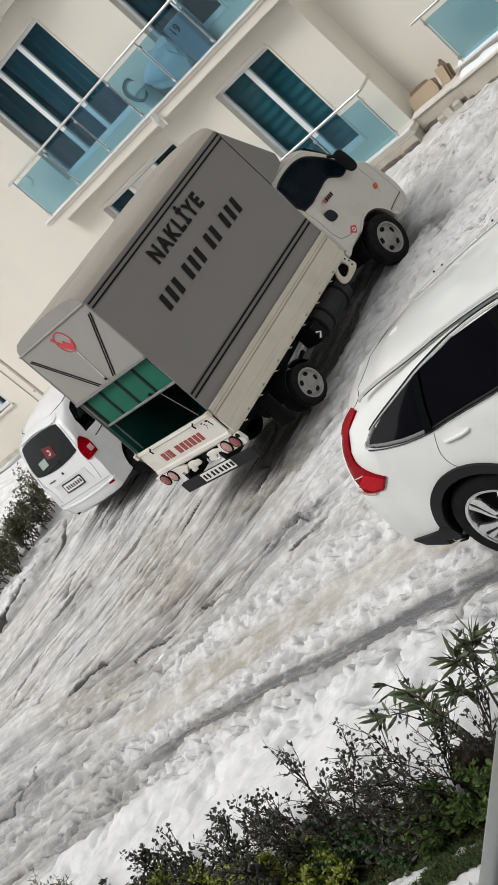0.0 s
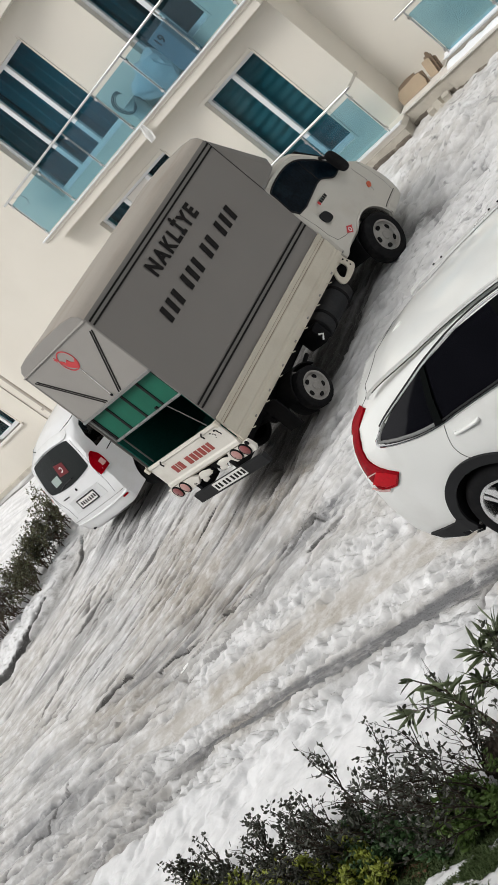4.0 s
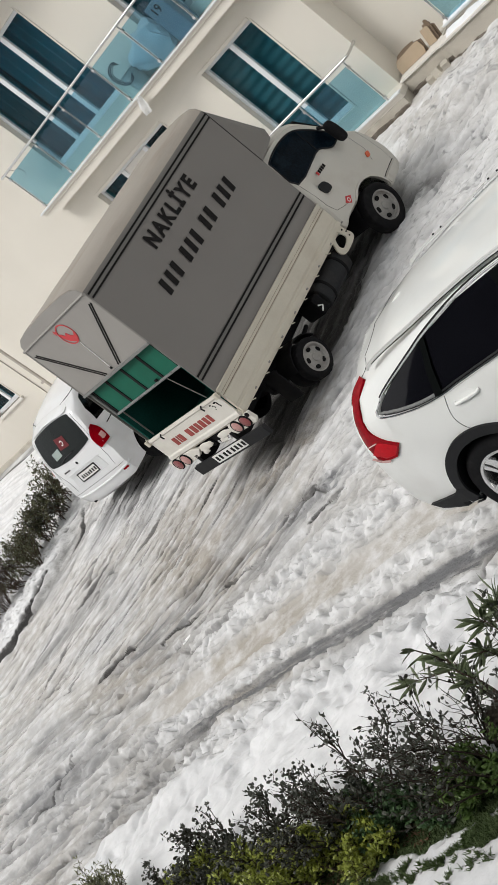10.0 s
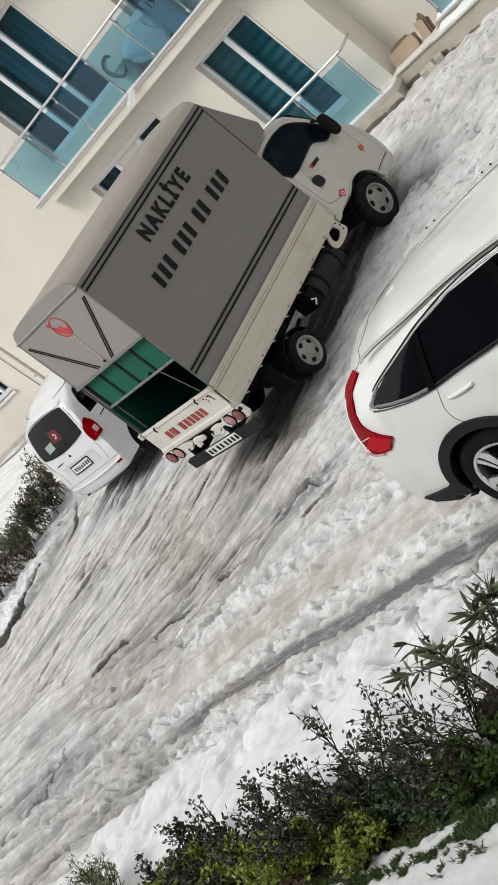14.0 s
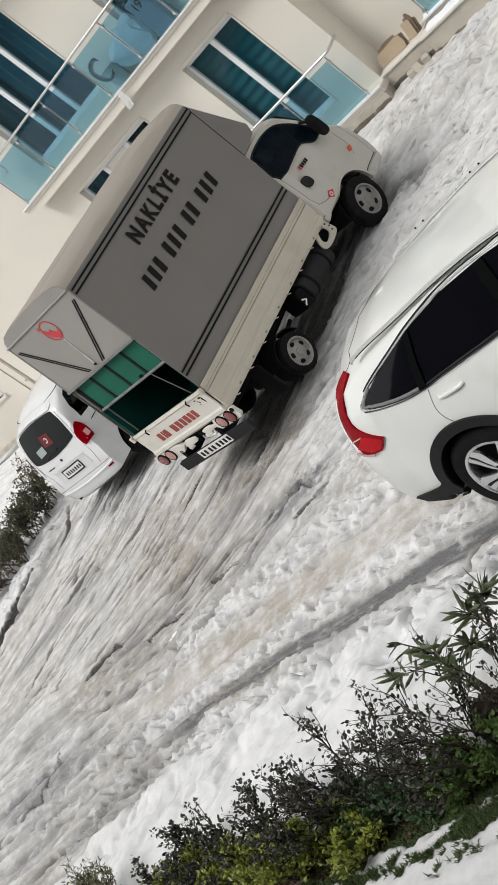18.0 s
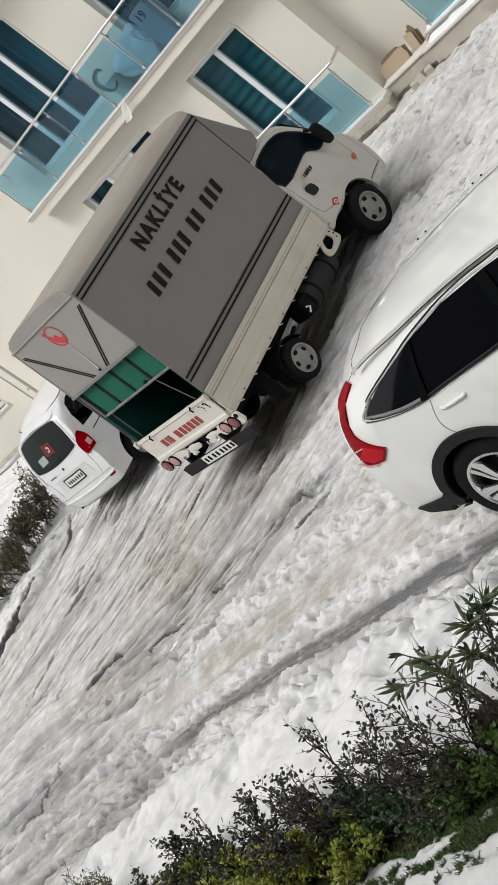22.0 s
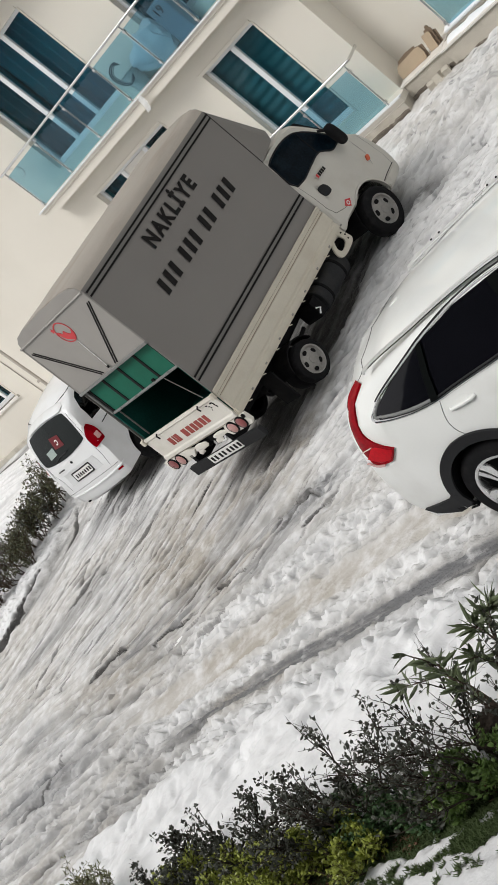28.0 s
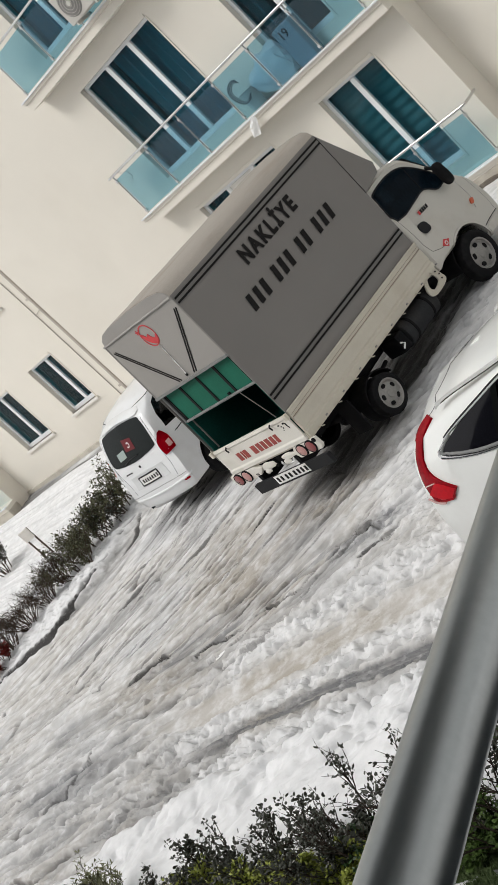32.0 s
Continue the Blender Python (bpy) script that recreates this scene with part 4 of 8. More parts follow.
def balcony(x0, x1, yf, yb, top, posts, rail_x0, bend=True, snow=False, deep=0.20):
    """A shallow slab with steel posts, a handrail and blue glass panels."""
    sl = part("balcony", slab([(yf, top), (yf, top - 0.05), (yf + 0.03, top - 0.06), (yf + 0.03, top - deep), (yb, top - deep), (yb, top)], x0, x1, "x"), M["stucco"], house, "shallow cream balcony with blue glass panels")
    part("coping", box(x0 - 0.02, x1 + 0.02, yf - 0.035, yf + 0.05, top + 0.002, top + 0.03, 0.006), M["white"], sl)
    rz = top + 0.93
    pts = [(rail_x0, yf, rz), (x1 - 0.20, yf, rz)]
    if bend:
        pts += [(x1 - 0.12, yf + 0.03, rz), (x1 - 0.10, yf + 0.12, rz), (x1 - 0.10, yb + 0.01, rz)]
    part("handrail", tube(pts, 0.024, 10), M["steel"], sl, "polished steel handrail", smooth=True)
    for i, p in enumerate(posts):
        part("post", tube([(p, yf, top + 0.02), (p, yf, rz - 0.02)], 0.014, 8), M["steel"], sl, smooth=True)
        for dz in (0.10, 0.80):
            part("clamp", box(p - 0.028, p + 0.028, yf - 0.022, yf + 0.022, top + dz - 0.025, top + dz + 0.025, 0.006), M["steel"], sl)
    for a, b in zip(posts, posts[1:]):
        g = part("glass_panel", box(a + 0.03, b - 0.03, yf - 0.004, yf + 0.004, top + 0.05, top + 0.84), M["blue"], sl)
        g.visible_shadow = False
    if snow:
        sb = bmesh.new()
        n = 40
        lo, hi = [], []
        for i in range(n + 1):
            xx = x0 + (x1 - x0) * i / n
            h = 0.03 + 0.05 * noise.noise((xx * 2.3, 4.0, 0.0))
            lo.append([sb.verts.new((xx, yy, top - 0.01)) for yy in (yf - 0.02, yf - 0.02, yf + 0.14)])
            hi.append([sb.verts.new((xx, yy, top + max(0.02, h + hh))) for yy, hh in ((yf - 0.03, -0.01), (yf + 0.05, 0.03), (yf + 0.14, 0.0))])
        for i in range(n):
            for k in range(2):
                sb.faces.new((hi[i][k], hi[i + 1][k], hi[i + 1][k + 1], hi[i][k + 1]))
            sb.faces.new((lo[i][0], lo[i + 1][0], hi[i + 1][0], hi[i][0]))
        part("snow_cap", sb, M["snowcap"], sl, smooth=True)
    return sl


TOP = 12.6
for shift in (0.0, -17.74):
    holes = []
    for k in range(4):
        zb, zt = 0.57 + FLOOR * k, 2.66 + FLOOR * k
        holes += [(-16.45 + shift, -14.22 + shift, zb, zt), (-12.93 + shift, -11.58 + shift, zb, zt)]
    wall_with_openings("wall", -21.75 + shift, -10.76 + shift, FRONT, -0.6, TOP, holes)
    part("wall", box(-21.75 + shift, -21.45 + shift, FRONT + 0.3, DEEP + 0.3, -0.6, TOP), M["stucco"], house)
    part("wall", box(-11.06 + shift, -10.76 + shift, FRONT + 0.3, DEEP + 0.3, -0.6, TOP), M["stucco"], house)
    for k in range(4):
        zb, zt = 0.57 + FLOOR * k, 2.66 + FLOOR * k
        cur = {0: ((0.05, 0.30, "curtain2"), (0.33, 0.66, "white")), 1: ((0.0, 0.34, "curtain2"), (0.36, 0.97, "curtain3")), 2: ((0.02, 0.31, "curtain3"), (0.68, 0.98, "curtain3"))}.get(k, ((0.0, 0.5, "curtain"),))
        window(-16.45 + shift, -14.22 + shift, FRONT, zb, zt, (0.335, 0.665), False, cur)
        window(-12.93 + shift, -11.58 + shift, FRONT, zb, zt, (0.52,), False, ((0.0, 1.0, "curtain"),) if k == 0 else ((0.0, 0.3, "curtain2"),))
        if k:
            balcony(-17.25 + shift, -10.62 + shift, 16.1, FRONT, 0.35 + FLOOR * k, [px + shift for px in (-17.0, -15.95, -14.91, -13.87, -12.9, -11.87, -10.84)], -17.12 + shift)
        else:
            balcony(-14.3 + shift, -10.62 + shift, 16.1, FRONT, 0.36, [px + shift for px in (-14.2, -13.05, -11.95, -10.84)], -14.3 + shift, deep=0.10)
            part("plinth", box(-17.3 + shift, -10.66 + shift, 16.13, FRONT, -0.6, 0.258, 0.012), M["plinth"], house, "stained low plinth")
# recessed bay with the small windows, and its neighbour to the other side
SMALL = [(-24.55, -23.45, 1.03, 2.44, (0.62,)), (-27.02, -25.72, 0.98, 2.43, (0.55,))]
holes = [(a, b, c + FLOOR * k, d + FLOOR * k) for a, b, c, d, _ in SMALL for k in range(4)]
wall_with_openings("wall", -28.5, -21.75, DEEP, -0.6, TOP, holes)
for a, b, c, d, f in SMALL:
    for k in range(4):
        window(a, b, DEEP, c + FLOOR * k, d + FLOOR * k, f)
holes = [(-8.1, -5.9, 0.57 + FLOOR * k, 2.66 + FLOOR * k) for k in range(4)]
wall_with_openings("wall", -10.76, 2.0, DEEP, -0.6, TOP, holes)
for k in range(4):
    window(-8.1, -5.9, DEEP, 0.57 + FLOOR * k, 2.66 + FLOOR * k, (0.335, 0.665), False, ((0.0, 0.3, "curtain2"),))
    balcony(-9.62, -3.0, 16.6, DEEP, 0.48 + (FLOOR * k if k == 0 else FLOOR * k - 0.13), (-9.52, -8.5, -7.5, -6.5, -5.5, -4.5, -3.4), -9.7, snow=(k == 0))
part("plinth", box(-9.72, -3.0, 16.30, 16.60, -0.6, 0.368, 0.015), M["plinth"], house, "stained low plinth")
part("coping", box(-9.745, -3.0, 16.265, 16.56, 0.37, 0.402, 0.008), M["sill"], house, "thin stone coping on the ledge")
part("plinth", box(-10.655, -9.725, 16.37, DEEP, -0.6, 0.366, 0.015), M["plinth"], house, "stained low plinth")
part("coping", box(-10.655, -9.75, 16.335, DEEP, 0.368, 0.402, 0.008), M["sill"], house, "thin stone coping on the ledge")


def ledge_snow(x0, x1, ya, yb, z0):
    """A strip of old snow lying on a ledge, thinning out unevenly."""
    bm = bmesh.new()
    n, m, rows = 110, 6, []
    for i in range(n + 1):
        xx = x0 + (x1 - x0) * i / n
        edge = ya + 0.05 * noise.noise((xx * 3.1, 1.0, 0.0)) + 0.02 * noise.noise((xx * 9.0, 5.0, 0.0))
        row = []
        for j in range(m + 1):
            f = j / m
            hump = max(0.0, 1 - (2 * f - 1) ** 4) * (0.045 + 0.03 * noise.noise((xx * 4.0, f * 2, 3.0)) + 0.012 * noise.noise((xx * 13.0, f * 5, 7.0)))
            row.append(bm.verts.new((xx, edge + (yb - edge) * f, z0 - 0.004 + max(0.0, hump))))
        rows.append(row)
    for a, b in zip(rows, rows[1:]):
        for j in range(m):
            bm.faces.new((a[j], b[j], b[j + 1], a[j + 1]))
    part("snow_cap", bm, M["snowcap"], house, "thin old snow on the ledge", smooth=True)


ledge_snow(-9.60, -3.0, 16.33, 16.555, 0.402)
# crumbled render along the foot of the plinths
for a, b, yy, zt in ((-11.9, -10.67, 16.115, 0.15), (-10.64, -9.74, 16.355, 0.16), (-9.70, -6.5, 16.285, 0.10)):
    bm = bmesh.new()
    n, rows = int((b - a) / 0.03), []
    for i in range(n + 1):
        xx = a + (b - a) * i / n
        h = zt + 0.05 * noise.noise((xx * 3.3, yy, 0.0)) + 0.025 * noise.noise((xx * 14.0, yy, 2.0))
        d = 0.012 + 0.012 * noise.noise((xx * 11.0, yy, 4.0))
        rows.append([bm.verts.new(p) for p in ((xx, yy + 0.03, h + 0.004), (xx, yy - d, h - 0.012), (xx, yy - 0.012 - d, -0.2), (xx, yy + 0.03, -0.2))])
    for p, q in zip(rows, rows[1:]):
        for k in range(3):
            bm.faces.new((p[k], q[k], q[k + 1], p[k + 1]))
    part("crumbled_render", bm, M["crumble"], house, "dark crumbled render at the foot of the plinth")
part("ground_strip", box(-28.5, -21.75, DEEP - 0.06, DEEP, -0.6, 0.16, 0.02), M["plinth"], house)
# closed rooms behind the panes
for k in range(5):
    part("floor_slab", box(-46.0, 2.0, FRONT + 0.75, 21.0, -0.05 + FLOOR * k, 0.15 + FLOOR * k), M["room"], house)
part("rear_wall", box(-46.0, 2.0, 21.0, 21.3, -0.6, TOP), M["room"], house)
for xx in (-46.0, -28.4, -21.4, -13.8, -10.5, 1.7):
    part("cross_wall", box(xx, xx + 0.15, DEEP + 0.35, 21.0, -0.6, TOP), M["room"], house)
part("wall", box(-46.0, -39.49, FRONT, FRONT + 0.3, -0.6, TOP), M["stucco"], house)
part("roof", box(-46.4, 2.4, 15.9, 21.6, TOP, TOP + 0.3, 0.03), M["stucco"], house)
# rain pipe in the corner of the recess, with a thin cable beside it
dp = part("drain_pipe", tube([(-22.33, DEEP - 0.08, 0.1), (-22.33, DEEP - 0.08, TOP)], 0.055, 10), M["pipe"], house, "grey plastic rain pipe", smooth=True)
for zz in (0.9, 3.6, 5.2, 8.0):
    part("bracket", box(-22.41, -22.25, DEEP - 0.15, DEEP - 0.01, zz, zz + 0.05, 0.005), M["pipe"], dp)
part("cable", tube([(-22.75, DEEP - 0.015, 0.4), (-22.74, DEEP - 0.015, 3.2), (-22.76, DEEP - 0.015, 6.0), (-22.75, DEEP - 0.015, 11.0)], 0.010, 6), M["pipe"], house)
part("cable", tube([(-22.72, DEEP - 0.015, 3.25), (-22.34, DEEP - 0.03, 3.3)], 0.010, 6), M["pipe"], house)

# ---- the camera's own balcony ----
# unseen wall and overhead slab, added so the handrail mirrors something dark
tagged(part("rail_reflection_wall", box(1.6, 1.75, -1.7, 1.75, 3.18, 5.9), M["shade"]), "unseen dark wall added for the handrail to mirror", "wall", kind="structure")
tagged(part("ceiling", box(-2.0, 3.5, -1.7, 2.8, 5.9, 6.1), M["shade"]), "unseen dark slab overhead, added for the handrail to mirror", "ceiling", kind="structure")
own = thing("balcony", "balcony with a round steel handrail and an unseen dark floor", "balcony")
# floor out of view, kept dark for the reflection in the rail
part("balcony_slab", box(-1.05, 3.5, -1.7, 1.75, 2.98, 3.18, 0.02), M["deck"], own)
rail = part("handrail", tube([(-0.0681, -1.7, 4.3456), (-0.8496, 1.66, 4.1278)], 0.025, 24), M["satin"], own, "round brushed-steel handrail", smooth=True)
for yy in (-1.55, 1.6):
    part("post", tube([(-0.4635 - 0.2326 * yy, yy, 3.17), (-0.4635 - 0.2326 * yy, yy, 4.22 - 0.0648 * yy)], 0.02, 12), M["steel"], own, smooth=True)
# unseen wall closing the place, dark so that the rail mirrors it
tagged(part("wall_south", box(-20, 30, -2.0, -1.7, -0.5, 6.2), M["shade"]), "unseen plain wall behind the balcony, darkened for the handrail's reflection", "wall", kind="structure")


# ---- vehicles: shared pieces ----
from mathutils.bvhtree import BVHTree


def car_loft(table, rear, low, glass_span):
    """A car's skin from stations along its length. table rows: x, belt z, window-top z and half width, roof-edge z and half width,
    roof-centre z, lower half width. rear: (z, x) pairs, the outline of the tail. low: sill height.
    Faces of the window band between the two x of glass_span go to a second mesh."""
    rz, rx = zip(*rear)
    prof = []
    for x, zb, zt, yt, ze, ye, zc, w in table:
        prof.append([(x, y, z) for y, z in ((w * 0.80, low - 0.04), (w * 0.965, low), (w, low + 0.24), (w * 1.0, low + (zb - low) * 0.58), (w * 0.985, low + (zb - low) * 0.82), (w * 0.925, zb),
                                             ((w * 0.925 + yt) / 2 + 0.012, (zb + zt) / 2), (yt, zt), (ye + (yt - ye) * 0.55, ze - (ze - zt) * 0.25), (ye, ze), (ye * 0.55, ze + (zc - ze) * 0.75), (0.0, zc))])
    x0 = table[0][0]
    for row in prof:
        for j, (x, y, z) in enumerate(row):
            f = max(0.0, 1 - (x - x0) / 0.7)
            row[j] = (x + f * (float(np.interp(z, rz, rx)) + 0.04 - x0), y * (1 - 0.05 * f * f), z)
    caps = []
    for k, (s, d) in enumerate(((0.0, 0.06), (0.55, 0.045), (0.86, 0.025))):
        caps.append([(p[0] - d, p[1] * s, p[2]) for p in prof[0]])
    prof = caps + prof
    front = prof[-1]
    prof += [[(p[0] + 0.05, p[1] * 0.8, p[2]) for p in front], [(p[0] + 0.07, 0.0, p[2]) for p in front]]
    bm, gm = bmesh.new(), bmesh.new()
    for side in (-1, 1):
        grid = [[Vector((x, side * y, z)) for x, y, z in row] for row in prof]
        for i in range(len(grid) - 1):
            for j in range(len(grid[0]) - 1):
                q = [grid[i][j], grid[i + 1][j], grid[i + 1][j + 1], grid[i][j + 1]]
                mid = sum(p.x for p in q) / 4
                tgt = gm if (j in (5, 6) and glass_span[0] < mid < glass_span[1] and 3 <= i < len(grid) - 3) else bm
                vs = [tgt.verts.new(p) for p in q]
                tgt.faces.new(vs if side < 0 else vs[::-1])
    for b in (bm, gm):
        bmesh.ops.remove_doubles(b, verts=b.verts[:], dist=0.0015)
        bmesh.ops.recalc_face_normals(b, faces=b.faces[:])
    both = bm.copy()
    tmp = bpy.data.meshes.new("tmp")
    gm.to_mesh(tmp)
    both.from_mesh(tmp)
    bpy.data.meshes.remove(tmp)
    bmesh.ops.triangulate(both, faces=both.faces[:])
    return bm, gm, BVHTree.FromBMesh(both)


def smooth_line(pts, n=6, closed=True):
    """Catmull-Rom through 2D points."""
    out, m = [], len(pts)
    for i in range(m if closed else m - 1):
        p = [Vector((*(pts[(i + k) % m] if closed else pts[min(max(i + k, 0), m - 1)]), 0)) for k in (-1, 0, 1, 2)]
        for k in range(n):
            t = k / n
            v = 0.5 * ((2 * p[1]) + (-p[0] + p[2]) * t + (2 * p[0] - 5 * p[1] + 4 * p[2] - p[3]) * t * t + (-p[0] + 3 * p[1] - 3 * p[2] + p[3]) * t ** 3)
            out.append((v.x, v.y))
    if not closed:
        out.append(tuple(pts[-1]))
    return out


def onto(bvh, a, b, way, lift):
    """The point of the skin at (x, z) seen from one side (way -y or +y) or at (y, z) seen from behind (way -x)."""
    if way == "x":
        o, d = Vector((-4, a, b)), Vector((1, 0, 0))
    elif way in ("x-y", "x+y"):
        # slantwise onto a rear corner of a car whose tail lies at x = 0
        s = -1 if way == "x-y" else 1
        d = Vector((0.7071, -0.7071 * s, 0))
        o = Vector((0.08 + 0.7071 * a, s * (0.80 + 0.7071 * a), b)) - d * 2
    else:
        s = -1 if way == "-y" else 1
        o, d = Vector((a, 3 * s, b)), Vector((0, -s, 0))
    hit, nrm, _, _ = bvh.ray_cast(o, d)
    if hit is None:
        hit, nrm, _, _ = bvh.find_nearest(o + d * (3.1 if way == "x" else 2.1))
    return hit - d * lift


def drape(outline, bvh, way, lift, thick, cells=0.06):
    """A flat outline laid over the skin as a thin shell."""
    bm = bmesh.new()
    vs = [bm.verts.new((a, b, 0)) for a, b in outline]
    f = bm.faces.new(vs)
    a0, a1 = min(p[0] for p in outline), max(p[0] for p in outline)
    b0, b1 = min(p[1] for p in outline), max(p[1] for p in outline)
    for lo, hi, ax in ((a0, a1, 0), (b0, b1, 1)):
        n = int((hi - lo) / cells)
        for k in range(1, n + 1):
            c = lo + (hi - lo) * k / (n + 1)
            co = (c, 0, 0) if ax == 0 else (0, c, 0)
            no = (1, 0, 0) if ax == 0 else (0, 1, 0)
            bmesh.ops.bisect_plane(bm, geom=bm.verts[:] + bm.edges[:] + bm.faces[:], plane_co=co, plane_no=no)
    for v in bm.verts:
        v.co = onto(bvh, v.co.x, v.co.y, way, lift)
    ext = bmesh.ops.extrude_face_region(bm, geom=bm.faces[:])
    d = {"x-y": Vector((-0.7071, -0.7071, 0)), "x+y": Vector((-0.7071, 0.7071, 0)), "x": Vector((-1, 0, 0)), "-y": Vector((0, -1, 0)), "+y": Vector((0, 1, 0))}[way]
    for g in ext["geom"]:
        if isinstance(g, bmesh.types.BMVert):
            g.co += d * thick
    bmesh.ops.recalc_face_normals(bm, faces=bm.faces[:])
    return bm


def wrap(rows, bvh, lift, deep):
    """A lens bent round a car's corner: rows of two points, joined over the skin, standing proud of it by lift."""
    n = 7
    grid, low = [], []
    fine = []
    for (p, q), (p2, q2) in zip(rows, rows[1:]):
        for k in range(4):
            fine.append((Vector(p).lerp(Vector(p2), k / 4), Vector(q).lerp(Vector(q2), k / 4)))
    fine.append((Vector(rows[-1][0]), Vector(rows[-1][1])))
    bm = bmesh.new()
    for p, q in fine:
        g, d = [], []
        for k in range(n):
            hit, nrm, _, _ = bvh.find_nearest(p.lerp(q, k / (n - 1)))
            c = Vector((0.7, 0.0, hit.z - 0.1))
            if nrm.dot(hit - c) < 0:
                nrm = -nrm
            g.append(bm.verts.new(hit + nrm * lift))
            d.append(hit + nrm * (lift - deep))
        grid.append(g)
        low.append(d)
    for _ in range(10):
        for k in range(n):
            cos = [g[k].co.copy() for g in grid]
            for i in range(1, len(grid) - 1):
                grid[i][k].co = cos[i] * 0.5 + (cos[i - 1] + cos[i + 1]) * 0.25
    for i in range(len(grid)):
        cos = [v.co.copy() for v in grid[i]]
        for k in range(1, n - 1):
            grid[i][k].co = cos[k] * 0.5 + (cos[k - 1] + cos[k + 1]) * 0.25
    for i in range(len(grid) - 1):
        for k in range(n - 1):
            bm.faces.new((grid[i][k], grid[i + 1][k], grid[i + 1][k + 1], grid[i][k + 1]))
    m = len(grid)
    rim = [(i, 0) for i in range(m)] + [(m - 1, k) for k in range(1, n)] + [(i, n - 1) for i in range(m - 2, -1, -1)] + [(0, k) for k in range(n - 2, 0, -1)]
    base = {ik: bm.verts.new(low[ik[0]][ik[1]]) for ik in rim}
    for a, b in zip(rim, rim[1:] + rim[:1]):
        bm.faces.new((grid[a[0]][a[1]], grid[b[0]][b[1]], base[b], base[a]))
    bmesh.ops.recalc_face_normals(bm, faces=bm.faces[:])
    return bm


def seam(pts, bvh, way, r, lift=0.0, n=6):
    fine = [pts[0]]
    for p, q in zip(pts, pts[1:]):
        m = max(1, int(math.hypot(q[0] - p[0], q[1] - p[1]) / 0.03))
        fine += [(p[0] + (q[0] - p[0]) * k / m, p[1] + (q[1] - p[1]) * k / m) for k in range(1, m + 1)]
    return tube([onto(bvh, a, b, way, lift) for a, b in fine], r, n)


def flow(points, n=6):
    """A smooth 3D line through points."""
    ks = np.linspace(0, len(points) - 1, (len(points) - 1) * n + 1)
    out = []
    for k in ks:
        i = min(int(k), len(points) - 2)
        t = k - i
        p = [Vector(points[min(max(i + j, 0), len(points) - 1)]) for j in (-1, 0, 1, 2)]
        out.append(tuple(0.5 * (2 * p[1] + (p[2] - p[0]) * t + (2 * p[0] - 5 * p[1] + 4 * p[2] - p[3]) * t * t + (3 * p[1] - p[0] - 3 * p[2] + p[3]) * t ** 3)))
    return out


def ring(cx, cz, r0, r1, a0, a1, n=26):
    out = [(cx + r1 * math.cos(radians(a0 + (a1 - a0) * k / n)), cz + r1 * math.sin(radians(a0 + (a1 - a0) * k / n))) for k in range(n + 1)]
    return out + [(cx + r0 * math.cos(radians(a1 - (a1 - a0) * k / n)), cz + r0 * math.sin(radians(a1 - (a1 - a0) * k / n))) for k in range(n + 1)]


def tyre_mesh(r, rim, w):
    h = w / 2
    return lathe([(rim, -h * 0.86), (rim + 0.012, -h * 0.96), (rim + (r - rim) * 0.5, -h), (r - 0.03, -h * 0.92), (r - 0.006, -h * 0.70), (r, -h * 0.3), (r, h * 0.3), (r - 0.006, h * 0.70), (r - 0.03, h * 0.92), (rim + (r - rim) * 0.5, h), (rim, h * 0.86)], 40, cap=False)


def steel_wheel(parent, x, y, z, r, rim, w, name="wheel"):
    """A truck wheel: tyre with tread blocks, pressed disc with five dark ovals for shaded holes, hub cap. Its outer
    face looks to -y.
    """
    wh = part(name, tyre_mesh(r, rim, w), M["rubber"], parent, "worn black tyre on a silver steel wheel", smooth=True)
    wh.matrix_basis = pose(x, y, z)
    h = w / 2
    part("rim", lathe([(rim + 0.004, -h * 0.80), (rim + 0.010, -h * 0.98), (rim - 0.012, -h * 0.95), (rim - 0.022, -h * 0.72), (rim * 0.80, -h * 0.62), (rim * 0.55, -h * 0.78), (rim * 0.30, -h * 0.80), (rim * 0.26, -h * 0.92), (0.0, -h * 0.93)], 32, cap=False), M["rim"], wh, smooth=True)
    # dark ovals on the uncut disc stand in for its shaded openings
    for k in range(5):
        a = radians(90 + 72 * k)
        bm = lathe([(0.0, -h * 0.79), (0.8, -h * 0.79), (1.0, -h * 0.77), (1.0, -h * 0.55)], 14)
        for v in bm.verts:
            u, t = v.co.x * rim * 0.150, v.co.z * rim * 0.20
            rr = rim * 0.665 + u
            v.co = Vector((rr * math.cos(a) - t * math.sin(a), v.co.y, rr * math.sin(a) + t * math.cos(a)))
        part("hole_disc", bm, M["dark"], wh)
    for k in range(22):
        a = 2 * math.pi * k / 22
        bm = box(-0.016, 0.016, -h * 0.6, h * 0.6, r - 0.012, r + 0.0005)
        bmesh.ops.rotate(bm, verts=bm.verts[:], cent=(0, 0, 0), matrix=Matrix.Rotation(a, 3, "Y"))
        part("tread_block", bm, M["rubber"], wh)
    return wh


# ---- removals truck ----
TRUCK_REST = pose(-11.091, 10.393, 0.048, -0.24, 2.245, 83.05)
truck = thing("removals_truck", "small white flatbed truck with a grey tarpaulin box", "truck", TRUCK_REST)
XR, XF, HW = -1.28, 1.86, 0.855
ZB, ZT = 1.11, 2.93


